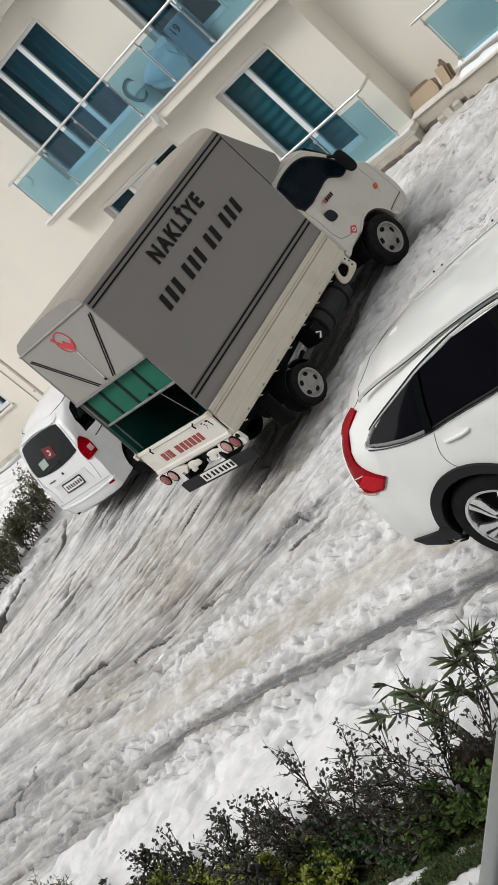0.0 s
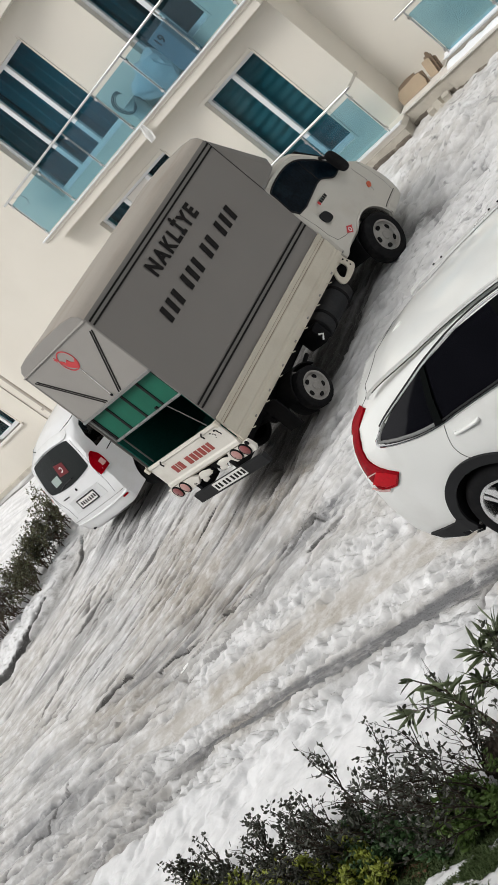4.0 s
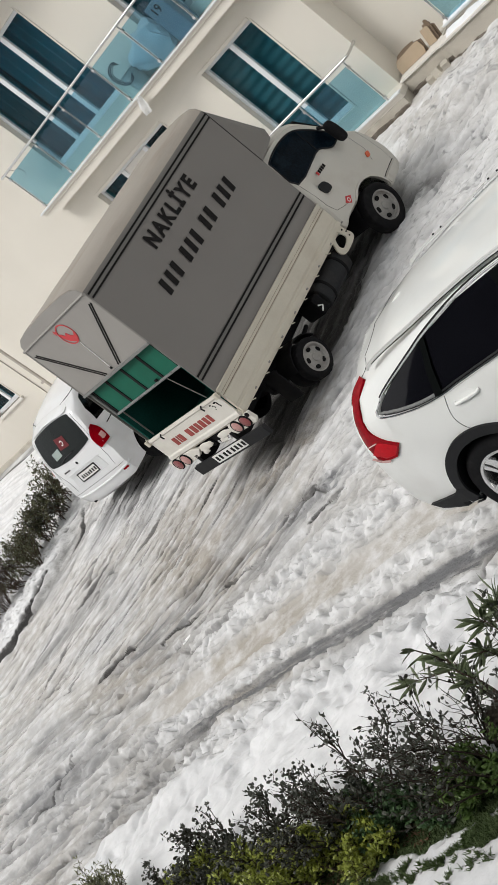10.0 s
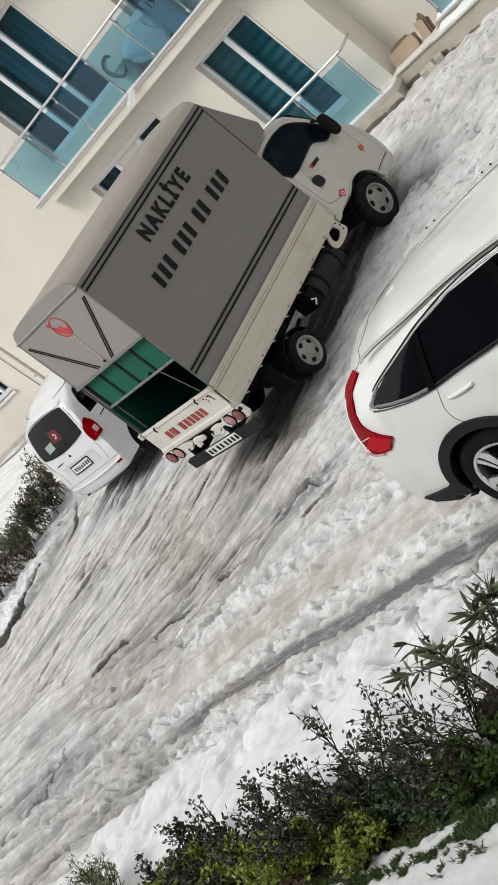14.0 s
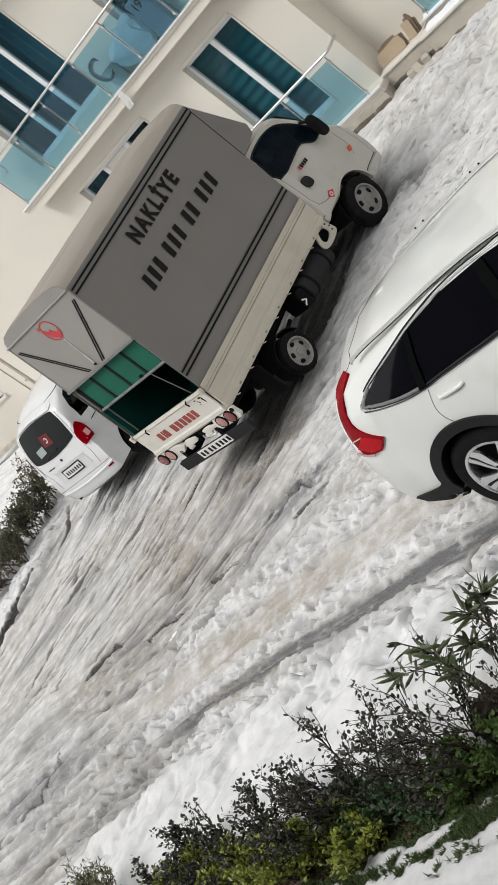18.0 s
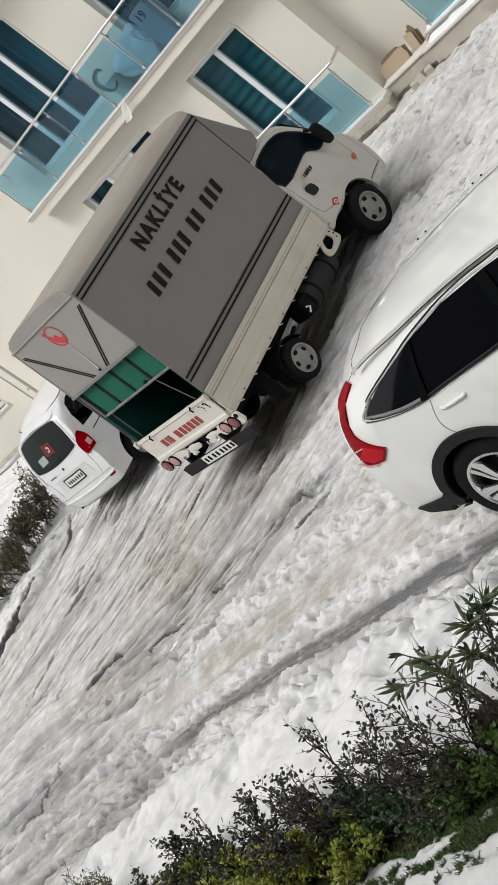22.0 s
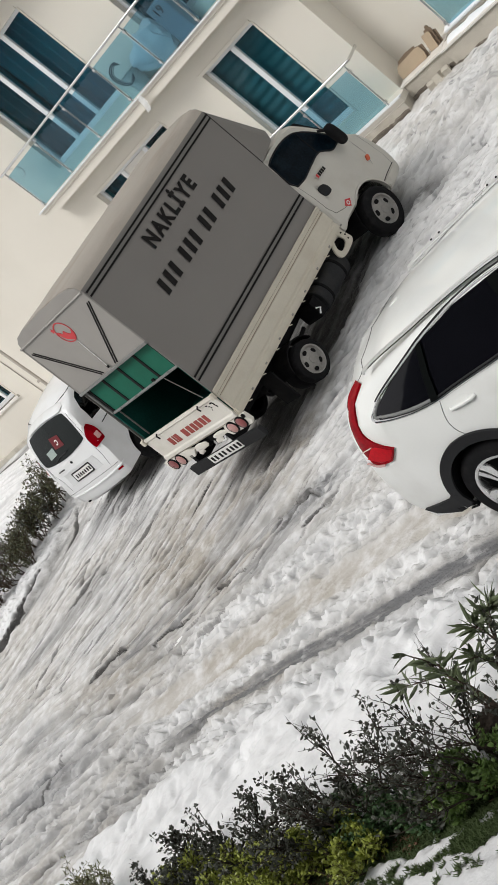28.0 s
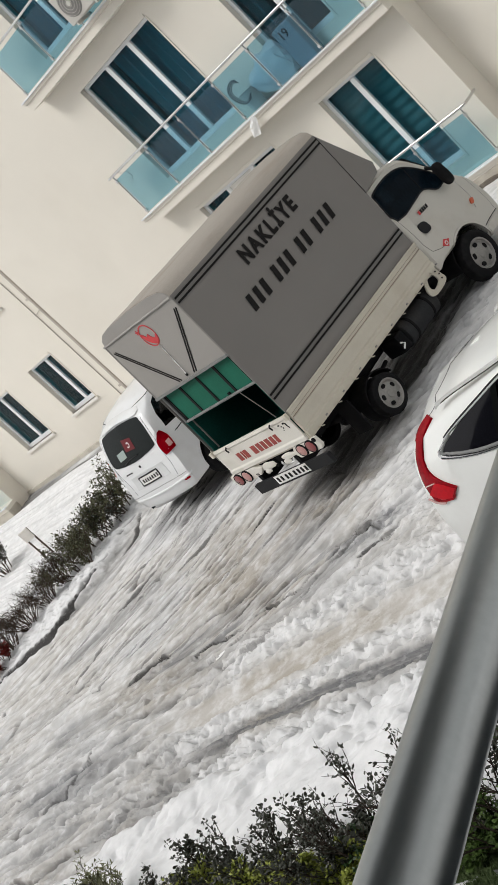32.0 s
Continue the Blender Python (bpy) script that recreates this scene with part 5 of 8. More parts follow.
def tent_section(dz=0.0, dy=0.0):
    half = [(-HW + dy, ZB), (-HW + dy, 1.9), (-HW + dy, 2.86), (-HW + 0.012 + dy, 2.935), (-HW + 0.05 + dy, 3.005), (-HW + 0.13, 3.055), (-0.52, 3.085), (0.0, 3.10)]
    half = [(y, z + (dz if z > 2.9 else 0)) for y, z in half]
    return half + [(-y, z) for y, z in half[-2::-1]]


def tarpaulin():
    side, top = bmesh.new(), bmesh.new()
    xs = np.linspace(XR, XF, 15)
    rows = []
    for i, x in enumerate(xs):
        sag = -0.006 * (1 - abs(math.cos(math.pi * i / 3.5)))
        bulge = -0.005 * (1 + math.sin(i * 1.7))
        rows.append([Vector((x, y + (bulge if 1.2 < z < 2.8 else 0) * (1 if y > 0 else -1), z + (sag if z > 3.0 else 0))) for y, z in tent_section()])
    for a, b in zip(rows, rows[1:]):
        for j in range(len(a) - 1):
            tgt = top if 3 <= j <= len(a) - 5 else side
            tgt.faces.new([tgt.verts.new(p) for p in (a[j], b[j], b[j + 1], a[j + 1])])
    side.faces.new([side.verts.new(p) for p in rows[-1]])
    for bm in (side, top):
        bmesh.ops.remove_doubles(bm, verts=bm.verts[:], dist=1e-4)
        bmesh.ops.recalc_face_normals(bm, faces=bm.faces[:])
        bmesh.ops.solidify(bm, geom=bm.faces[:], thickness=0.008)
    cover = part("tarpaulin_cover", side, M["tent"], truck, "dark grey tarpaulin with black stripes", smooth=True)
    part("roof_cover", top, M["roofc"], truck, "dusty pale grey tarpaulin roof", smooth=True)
    return cover


cover = tarpaulin()
# sloping peak of the cover over the cab
bm = bmesh.new()
pk = [[Vector((XF - 0.005, s * (HW - 0.006), 2.93)), Vector((XF - 0.005, s * 0.70, 3.05)), Vector((2.34, s * (HW - 0.05), 2.16)), Vector((2.30, s * (HW - 0.06), 2.03)), Vector((XF - 0.005, s * (HW - 0.006), 1.98))] for s in (-1, 1)]
vv = [[bm.verts.new(p) for p in side] for side in pk]
bm.faces.new((vv[0][0], vv[0][2], vv[0][3], vv[0][4]))
bm.faces.new((vv[1][4], vv[1][3], vv[1][2], vv[1][0]))
bm.faces.new((vv[0][0], vv[0][1], vv[0][2]))
bm.faces.new((vv[1][2], vv[1][1], vv[1][0]))
bm.faces.new((vv[0][1], vv[1][1], vv[1][2], vv[0][2]))
bm.faces.new((vv[0][2], vv[1][2], vv[1][3], vv[0][3]))
bmesh.ops.recalc_face_normals(bm, faces=bm.faces[:])
part("cover_peak", bm, M["tent"], truck)
for s in (-1, 1):
    part("fold_seam", tube([(XF - 0.004, s * (HW + 0.001), 2.92), (XF - 0.002, s * (HW + 0.001), 1.98)], 0.005, 6), M["ink"], cover)
for s in (-1, 1):
    for z, d in ((2.875, 0.022), (2.815, 0.022), (1.385, 0.022), (1.325, 0.022)):
        part("stripe", box(XR + 0.01, XF - 0.01, s * (HW + 0.009) - 0.002, s * (HW + 0.009) + 0.002, z - d / 2 - 0.001, z + d / 2 + 0.001), M["ink"], cover, "black stripe")
me = text_mesh("NAKLİYE", 0.30, 0.001, 0.014, 1.34)
me.materials.append(M["ink"])
xs = [v.co.x for v in me.vertices]
zs = [v.co.y for v in me.vertices]
lw, lh = max(xs) - min(xs), max(zs) - min(zs)
lx, lz = (max(xs) + min(xs)) / 2, (max(zs) + min(zs)) / 2
for v in me.vertices:
    v.co = Vector(((v.co.x - lx) * 1.13 / lw + 0.34, -HW - 0.010 + v.co.z, (v.co.y - lz) * 0.275 / lh + 2.645))
lt = new("lettering", me)
lt.parent = cover
tagged(lt, "black capital letters printed on the cover")
# the telephone line as plain bars
x = -0.64
for gap in (0, 0, 0, 0.10, 0, 0, 0.10, 0, 0.10, 0, 0):
    x += gap
    bm = slab([(x + 0.035, 2.10), (x + 0.110, 2.10), (x + 0.138, 2.30), (x + 0.063, 2.30)], -HW - 0.011, -HW - 0.007)
    part("printed_bar", bm, M["ink"], cover, "black printed bar")
    x += 0.147
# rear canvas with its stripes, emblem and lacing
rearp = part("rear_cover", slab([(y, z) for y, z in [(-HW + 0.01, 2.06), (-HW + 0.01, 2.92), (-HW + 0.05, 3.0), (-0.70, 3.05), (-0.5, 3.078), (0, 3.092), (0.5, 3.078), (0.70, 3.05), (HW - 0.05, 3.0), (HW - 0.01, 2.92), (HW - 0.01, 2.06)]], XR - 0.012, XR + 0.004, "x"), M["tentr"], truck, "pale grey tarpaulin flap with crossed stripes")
part("seam_bar", tube([(XR - 0.02, -HW, 2.925), (XR - 0.02, HW, 2.925)], 0.014, 8), M["tentr"], rearp, smooth=True)
part("lower_bar", box(XR - 0.035, XR - 0.002, -HW - 0.005, HW + 0.005, 2.03, 2.065, 0.006), M["zinc"], rearp, "grey metal cross bar")
for s in (-1, 1):
    part("edge_binding", tube([(XR - 0.012, s * (HW - 0.005), 2.05), (XR - 0.012, s * (HW - 0.005), 2.92)], 0.011, 6), M["tentr"], rearp, smooth=True)
    for o in (0.0, 0.052):
        p0, p1 = Vector((s * (0.80 - o * 0.8), 2.80)), Vector((s * (0.20 - o * 0.9), 2.08))
        d = (p1 - p0).normalized()
        nrm = Vector((-d.y, d.x)) * 0.010
        part("stripe", slab([tuple(p0 + nrm), tuple(p1 + nrm), tuple(p1 - nrm), tuple(p0 - nrm)], XR - 0.017, XR - 0.013, "x"), M["ink"], rearp, "black stripe")
part("emblem", slab([(y, z * 1.08 + 2.73) for y, z in ring(-0.02, 0.0, 0.128, 0.142, 0, 358, 32)], XR - 0.0185, XR - 0.0145, "x"), M["red"], rearp, "red oval emblem")
part("emblem", slab([(y * 0.8 - 0.004, z * 0.8 + 2.706) for y, z in smooth_line([(0.13, 0.10), (0.10, -0.02), (0.02, -0.10), (-0.08, -0.14), (-0.165, -0.07), (-0.17, 0.0), (-0.11, -0.04), (-0.05, 0.0), (-0.02, 0.06), (0.04, 0.03), (0.08, 0.08)], 4)], XR - 0.0185, XR - 0.0145, "x"), M["red"], rearp, "red bird-like swoosh")
star = [(0.115 + 0.04 * (1 if k % 2 == 0 else 0.4) * math.sin(k * math.pi / 5), 2.83 + 0.04 * (1 if k % 2 == 0 else 0.4) * math.cos(k * math.pi / 5)) for k in range(10)]
part("emblem", slab(star, XR - 0.0185, XR - 0.0145, "x"), M["red"], rearp, "red star")
part("cord", tube([(XR - 0.016, -0.05, 2.56), (XR - 0.03, -0.03, 2.10)], 0.005, 6), M["cloth"], rearp)
part("buckle", lathe([(0.010, -0.006), (0.018, -0.006), (0.018, 0.006), (0.010, 0.006)], 12, "x", at=(XR - 0.03, -0.03, 2.11)), M["dark"], rearp)
# rolled green inner sheet and the open hold behind it
gs = part("green_sheet", box(XR + 0.05, XR + 0.065, -0.80, 0.81, 1.60, 2.05, 0.004), M["green"], truck, "green tarpaulin sheet on black straps")
for y in (-0.78, -0.40, 0.0, 0.40, 0.78):
    part("strap", box(XR + 0.040, XR + 0.049, y - 0.022, y + 0.022, 1.60, 2.05), M["ink"], gs)
part("frame_bar", tube([(XR + 0.04, -0.82, 1.60), (XR + 0.04, 0.82, 1.60)], 0.018, 8), M["zinc"], gs, smooth=True)
for y in (-0.815, 0.815):
    part("frame_bar", tube([(XR + 0.03, y, 1.60), (XR + 0.03, y, 2.04)], 0.016, 8), M["zinc"], gs, smooth=True)
for y in (-0.6, -0.2, 0.2, 0.6):
    part("eyelet", lathe([(0.006, -0.004), (0.014, -0.003), (0.014, 0.004), (0.006, 0.004)], 10, "x", at=(XR + 0.022, y, 1.612), cap=False), M["zinc"], gs)
part("latch", box(XR + 0.015, XR + 0.035, -0.315, -0.265, 1.625, 1.66, 0.006), M["dark"], gs)
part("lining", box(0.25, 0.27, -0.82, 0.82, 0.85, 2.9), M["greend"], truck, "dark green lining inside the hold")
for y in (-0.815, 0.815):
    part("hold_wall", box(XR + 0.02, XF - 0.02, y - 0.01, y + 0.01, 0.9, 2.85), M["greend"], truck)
part("strut", tube([(XR + 0.03, -0.45, 1.58), (XR + 0.03, -0.62, 1.12)], 0.006, 6), M["zinc"], truck)
part("strut", tube([(XR + 0.10, 0.80, 1.10), (XR + 0.10, 0.80, 2.03)], 0.012, 8), M["zinc"], truck)
bed = part("load_bed", box(XR, XF, -0.85, 0.85, 0.70, 0.80, 0.01), M["board"], truck, "cream metal load bed")
# dark sheets over the pale bed and lower sides paint the hold's shade
part("floor_shade", box(XR + 0.03, 0.24, -0.80, 0.80, 0.803, 0.812), M["greend"], truck, "dark sheet standing for shade on the hold floor")
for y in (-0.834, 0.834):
    part("hold_shade", box(XR + 0.02, 0.24, y - 0.006, y + 0.006, 0.803, 1.12), M["greend"], truck)
# drop sides: pressed panels with a top rail, hooks and hinges
for s in (-1, 1):
    y0 = s * 0.862
    pr = [(0, 1.12), (0.016, 1.115), (0.016, 1.075), (0.004, 1.065), (0.004, 1.03), (0.014, 1.02), (0.014, 0.86), (0.004, 0.845), (0.004, 0.815), (0.018, 0.80), (0.018, 0.745), (0, 0.74), (-0.02, 0.74), (-0.02, 1.12)]
    sb = part("drop_side", slab([(y0 + s * a, b) for a, b in pr], XR + 0.01, XF, "x"), M["board"], truck, "scuffed cream drop side")
    part("top_rail", tube([(XR + 0.01, y0 + s * 0.014, 1.125), (XF, y0 + s * 0.014, 1.125)], 0.014, 8), M["board"], sb, smooth=True)
    for zz, out_ in ((1.070, 0.0095), (1.032, 0.0065)):
        part("groove_line", tube([(XR + 0.02, y0 + s * out_, zz), (XF - 0.01, y0 + s * out_, zz)], 0.003, 6), M["dull_brown"], sb)
    for k in range(8):
        xx = XR + 0.18 + 0.40 * k
        part("hook", tube([(xx, y0 + s * 0.02, 0.745), (xx + 0.02, y0 + s * 0.035, 0.71), (xx + 0.06, y0 + s * 0.03, 0.69)], 0.007, 5), M["board"], sb)
        part("hinge", box(xx + 0.17, xx + 0.20, y0 + s * 0.02 - 0.010, y0 + s * 0.02 + 0.010, 0.732, 0.752, 0.004), M["rim"], sb)
tg = part("tailgate", slab([(XR - 0.028, 1.115), (XR - 0.034, 1.08), (XR - 0.02, 1.06), (XR - 0.02, 0.80), (XR - 0.034, 0.78), (XR - 0.034, 0.735), (XR, 0.735), (XR, 1.115)], -0.83, 0.83, "y"), M["tailgatew"], truck, "off-white metal tailgate with faded red lettering")
x = -0.47
for k, (wd, gap) in enumerate(((0.095, 0), (0.035, 0), (0.095, 0), (0.11, 0.08), (0.095, 0), (0.085, 0), (0.095, 0), (0.085, 0), (0.08, 0))):
    x += gap
    part("printed_bar", slab([(-x, 0.85), (-x - wd * 0.8, 0.85), (-x - wd * 0.8, 0.965), (-x, 0.965)], XR - 0.0245, XR - 0.0205, "x"), M["rust"], tg, "faded red printed bar")
    x += wd + 0.008
for s in (-1, 1):
    part("latch", box(XR - 0.055, XR - 0.01, s * 0.84 - 0.03, s * 0.84 + 0.03, 1.05, 1.13, 0.008), M["board"], tg)
    part("handle", tube([(XR - 0.03, s * 0.5, 1.10), (XR - 0.06, s * 0.5, 1.08), (XR - 0.05, s * 0.5, 1.03)], 0.010, 6), M["dark"], tg)
for yy, zz, wy, wz in ((-0.60, 1.035, 0.018, 0.010), (-0.63, 1.01, 0.014, 0.008), (-0.645, 0.985, 0.010, 0.012), (-0.70, 1.035, 0.030, 0.012), (-0.728, 1.005, 0.012, 0.03), (-0.738, 0.965, 0.010, 0.02), (-0.62, 0.955, 0.008, 0.008)):
    part("bare_patch", slab(smooth_line([(yy - wy, zz), (yy, zz + wz), (yy + wy, zz + 0.2 * wz), (yy + 0.2 * wy, zz - wz)], 3), XR - 0.0235, XR - 0.0205, "x"), M["dark"], tg)
# light bar with round lamps, black bumper with its plate
lb = part("light_bar", slab([(-0.92, 0.56), (-0.96, 0.60), (-0.94, 0.72), (-0.50, 0.72), (-0.44, 0.64), (-0.50, 0.56)], XR - 0.03, XR + 0.02, "x", 0.008), M["tailgatew"], truck, "off-white metal lamp panel")
lb2 = part("light_bar", slab([(0.92, 0.56), (0.94, 0.72), (0.40, 0.72), (0.26, 0.66), (0.36, 0.58), (0.60, 0.56)], XR - 0.03, XR + 0.02, "x", 0.008), M["tailgatew"], truck, "off-white metal lamp panel")
for bar, y, key, label in ((lb, -0.80, "maroon", "dull red round lamp"), (lb, -0.615, "pinkl", "faded pink round lamp"), (lb2, 0.615, "pinkl", "faded pink round lamp"), (lb2, 0.80, "maroon", "dull red round lamp")):
    lp = part("lamp", lathe([(0.0, XR - 0.056), (0.05, XR - 0.052), (0.072, XR - 0.043), (0.076, XR - 0.028)], 22, "x", at=(0, y, 0.645)), M[key], bar, label, smooth=True)
    part("bezel", lathe([(0.072, XR - 0.046), (0.086, XR - 0.042), (0.086, XR - 0.026), (0.074, XR - 0.026)], 22, "x", at=(0, y, 0.645), cap=False), M["dark"], bar, smooth=True)
part("bolt", lathe([(0.0, XR - 0.045), (0.028, XR - 0.042), (0.03, XR - 0.028)], 12, "x", at=(0, -0.915, 0.70)), M["dark"], lb)
for y, z, r in ((-0.30, 0.63, 0.05), (-0.15, 0.60, 0.07), (0.05, 0.62, 0.06), (0.20, 0.63, 0.05)):
    part("spare_bracket", lathe([(r * 0.5, XR + 0.02), (r, XR + 0.02), (r, XR + 0.06), (r * 0.5, XR + 0.06)], 14, "x", at=(0, y, z), cap=False), M["dark"], truck)
part("cross_member", box(XR + 0.03, XR + 0.10, -0.45, 0.40, 0.60, 0.70, 0.01), M["dark"], truck)
for y, z, a, b in ((-0.31, 0.645, 0.13, 0.045), (-0.22, 0.585, 0.07, 0.04), (0.13, 0.64, 0.14, 0.05), (0.22, 0.585, 0.06, 0.04)):
    sm = bmesh.new()
    bmesh.ops.create_icosphere(sm, subdivisions=4, radius=1.0)
    for v in sm.verts:
        n_ = 1 + 0.35 * noise.noise(v.co * 1.2 + Vector((9 * y, 3 * z, 1)))
        v.co = Vector((XR - 0.012 + v.co.x * 0.012 * n_, y + v.co.y * a * n_, z + v.co.z * b * n_))
    part("panel_remnant", sm, M["tailgatew"], truck, "ragged off-white patch on the black cross member", smooth=True)
part("cable", tube([(XR + 0.0, -0.38, 0.66), (XR - 0.02, -0.34, 0.56), (XR - 0.01, -0.24, 0.56), (XR + 0.01, -0.2, 0.66)], 0.012, 6), M["cloth"], truck)
bp = part("bumper", box(XR - 0.08, XR - 0.02, -0.98, 0.60, 0.365, 0.505, 0.012), M["plastic"], truck, "black steel rear bumper")
pl = part("number_plate", box(XR - 0.090, XR - 0.082, -0.54, 0.14, 0.395, 0.515, 0.003), M["plate"], bp, "white plate with black bars")
for k in range(8):
    part("printed_bar", box(XR - 0.0935, XR - 0.0905, 0.06 - 0.078 * k - (0.02 if k > 1 else 0) - (0.02 if k > 3 else 0), 0.10 - 0.078 * k - (0.02 if k > 1 else 0) - (0.02 if k > 3 else 0), 0.42, 0.49), M["ink"], pl)
for s in (-1, 1):
    part("bumper_arm", box(XR - 0.03, XR + 0.3, s * 0.42 - 0.03, s * 0.42 + 0.03, 0.42, 0.62), M["dark"], truck)
# chassis, axles, tank, spare and guards
for s in (-1, 1):
    part("chassis_rail", box(XR + 0.05, 3.2, s * 0.38 - 0.04, s * 0.38 + 0.04, 0.50, 0.66, 0.008), M["dark"], truck)
    part("mud_flap", box(-0.52, -0.50, s * 0.66 - 0.14, s * 0.66 + 0.14, 0.16, 0.62, 0.004), M["dark"], truck)
    part("mud_guard", slab(ring(-0.03, 0.27, 0.305, 0.318, 25, 165, 14), s * 0.66 - 0.16, s * 0.66 + 0.16), M["dark"], truck)
part("rear_axle", lathe([(0.05, -0.62), (0.06, -0.2), (0.13, -0.1), (0.13, 0.1), (0.06, 0.2), (0.05, 0.62)], 14, at=(-0.03, 0, 0.265)), M["dark"], truck, smooth=True)
part("front_axle", box(2.57, 2.66, -0.62, 0.62, 0.26, 0.36, 0.01), M["dark"], truck)
part("prop_shaft", tube([(0.1, 0, 0.36), (1.9, 0, 0.44)], 0.04, 10), M["dark"], truck, smooth=True)
part("engine_sump", box(2.1, 3.0, -0.35, 0.35, 0.32, 0.7, 0.04), M["dark"], truck)
ft = part("fuel_tank", slab(smooth_line([(-0.80, 0.47), (-0.775, 0.57), (-0.70, 0.63), (-0.55, 0.64), (-0.42, 0.62), (-0.42, 0.32), (-0.55, 0.30), (-0.70, 0.31), (-0.775, 0.37)], 4), 0.86, 1.60, "x", 0.02), M["tank"], truck, "grimy dark grey fuel tank")
for xx in (1.02, 1.44):
    part("tank_band", slab(smooth_line([(-0.806, 0.47), (-0.780, 0.574), (-0.70, 0.636), (-0.55, 0.646), (-0.414, 0.626), (-0.414, 0.314), (-0.55, 0.294), (-0.70, 0.304), (-0.780, 0.366)], 4), xx - 0.02, xx + 0.02, "x"), M["dark"], ft)
part("tank_shield", box(0.66, 0.84, -0.78, -0.44, 0.34, 0.60, 0.05), M["dark"], truck)
part("battery_box", box(0.9, 1.4, 0.42, 0.78, 0.34, 0.62, 0.02), M["tank"], truck)
part("leaf_spring", tube([(-0.55, -0.5, 0.42), (0, -0.5, 0.33), (0.55, -0.5, 0.42)], 0.03, 6), M["dark"], truck)
part("tie_hook", tube([(0.66, -0.80, 0.50), (0.70, -0.82, 0.46), (0.63, -0.82, 0.42)], 0.012, 5), M["cloth"], truck, "pale metal hook")
sg = part("cab_step_bracket", slab(smooth_line([(1.84, 0.80), (1.90, 0.62), (1.92, 0.52), (1.82, 0.48), (1.60, 0.48), (1.52, 0.56), (1.58, 0.70), (1.74, 0.80)], 4), -0.82, -0.80), M["board"], truck, "cream metal bracket with a wide slot")
cut(sg, [slab(smooth_line([(1.76, 0.70), (1.80, 0.58), (1.66, 0.54), (1.60, 0.60), (1.66, 0.70)], 4), -0.9, -0.7)])
for xx, zz in ((1.86, 0.56), (1.87, 0.62), (1.84, 0.68)):
    part("bolt", lathe([(0, -0.83), (0.012, -0.828), (0.012, -0.82)], 8, at=(xx, 0, zz)), M["dark"], sg)

# cab
OUT = [(1.90, 0.66), (1.89, 1.2), (1.90, 1.90), (1.96, 1.985), (2.10, 2.01), (2.50, 2.005), (2.72, 1.955), (2.86, 1.84), (3.30, 1.24), (3.42, 1.12), (3.52, 0.92), (3.58, 0.68), (3.57, 0.48), (3.50, 0.36), (3.30, 0.33), (3.0, 0.34), (2.86, 0.52), (2.55, 0.64), (2.2, 0.655), (2.04, 0.65)]


def cab_body():
    sm = smooth_line(OUT, 4)
    cx, cz = 2.7, 1.2

    def lay(inset, w):
        out = []
        for x, z in sm:
            dx, dz = x - cx, z - cz
            k = 1 - inset / math.hypot(dx, dz)
            out.append((cx + dx * k, cz + dz * k, w - max(0, z - 1.15) * 0.15 - max(0, x - 3.0) * 0.14))
        return out
    bm = bmesh.new()
    rings = []
    for inset, w, s in ((0.22, 0.852, -1), (0.06, 0.850, -1), (0.02, 0.825, -1), (0.0, 0.78, -1), (0.0, 0.0, 0), (0.0, 0.78, 1), (0.02, 0.825, 1), (0.06, 0.850, 1), (0.22, 0.852, 1)):
        rings.append([bm.verts.new((x, s * y, z)) for x, z, y in lay(inset, w)])
    n = len(sm)
    for a, b in zip(rings, rings[1:]):
        for i in range(n):
            bm.faces.new((a[i], b[i], b[(i + 1) % n], a[(i + 1) % n]))
    bm.faces.new(rings[0])
    bm.faces.new(rings[-1][::-1])
    bmesh.ops.recalc_face_normals(bm, faces=bm.faces[:])
    return bm


cb = cab_body()
tri = cb.copy()
bmesh.ops.triangulate(tri, faces=tri.faces[:])
CAB = BVHTree.FromBMesh(tri)
tri.free()
cab = part("cab", cb, M["paintc"], truck, "dull white forward-control cab")
WIN = [(1.985, 1.44), (1.99, 1.80), (2.03, 1.88), (2.30, 1.905), (2.55, 1.88), (2.74, 1.80), (2.92, 1.60), (3.09, 1.33), (2.98, 1.285), (2.86, 1.30), (2.74, 1.40), (2.60, 1.44)]
arch = [lathe([(0.40, -1.2), (0.40, -0.45)], 32, at=(2.615, 0, 0.36)), lathe([(0.40, 0.45), (0.40, 1.2)], 32, at=(2.615, 0, 0.36))]
cut(cab, arch)
cab.data.polygons.foreach_set("use_smooth", [True] * len(cab.data.polygons))
cab.data.set_sharp_from_angle(angle=radians(32))
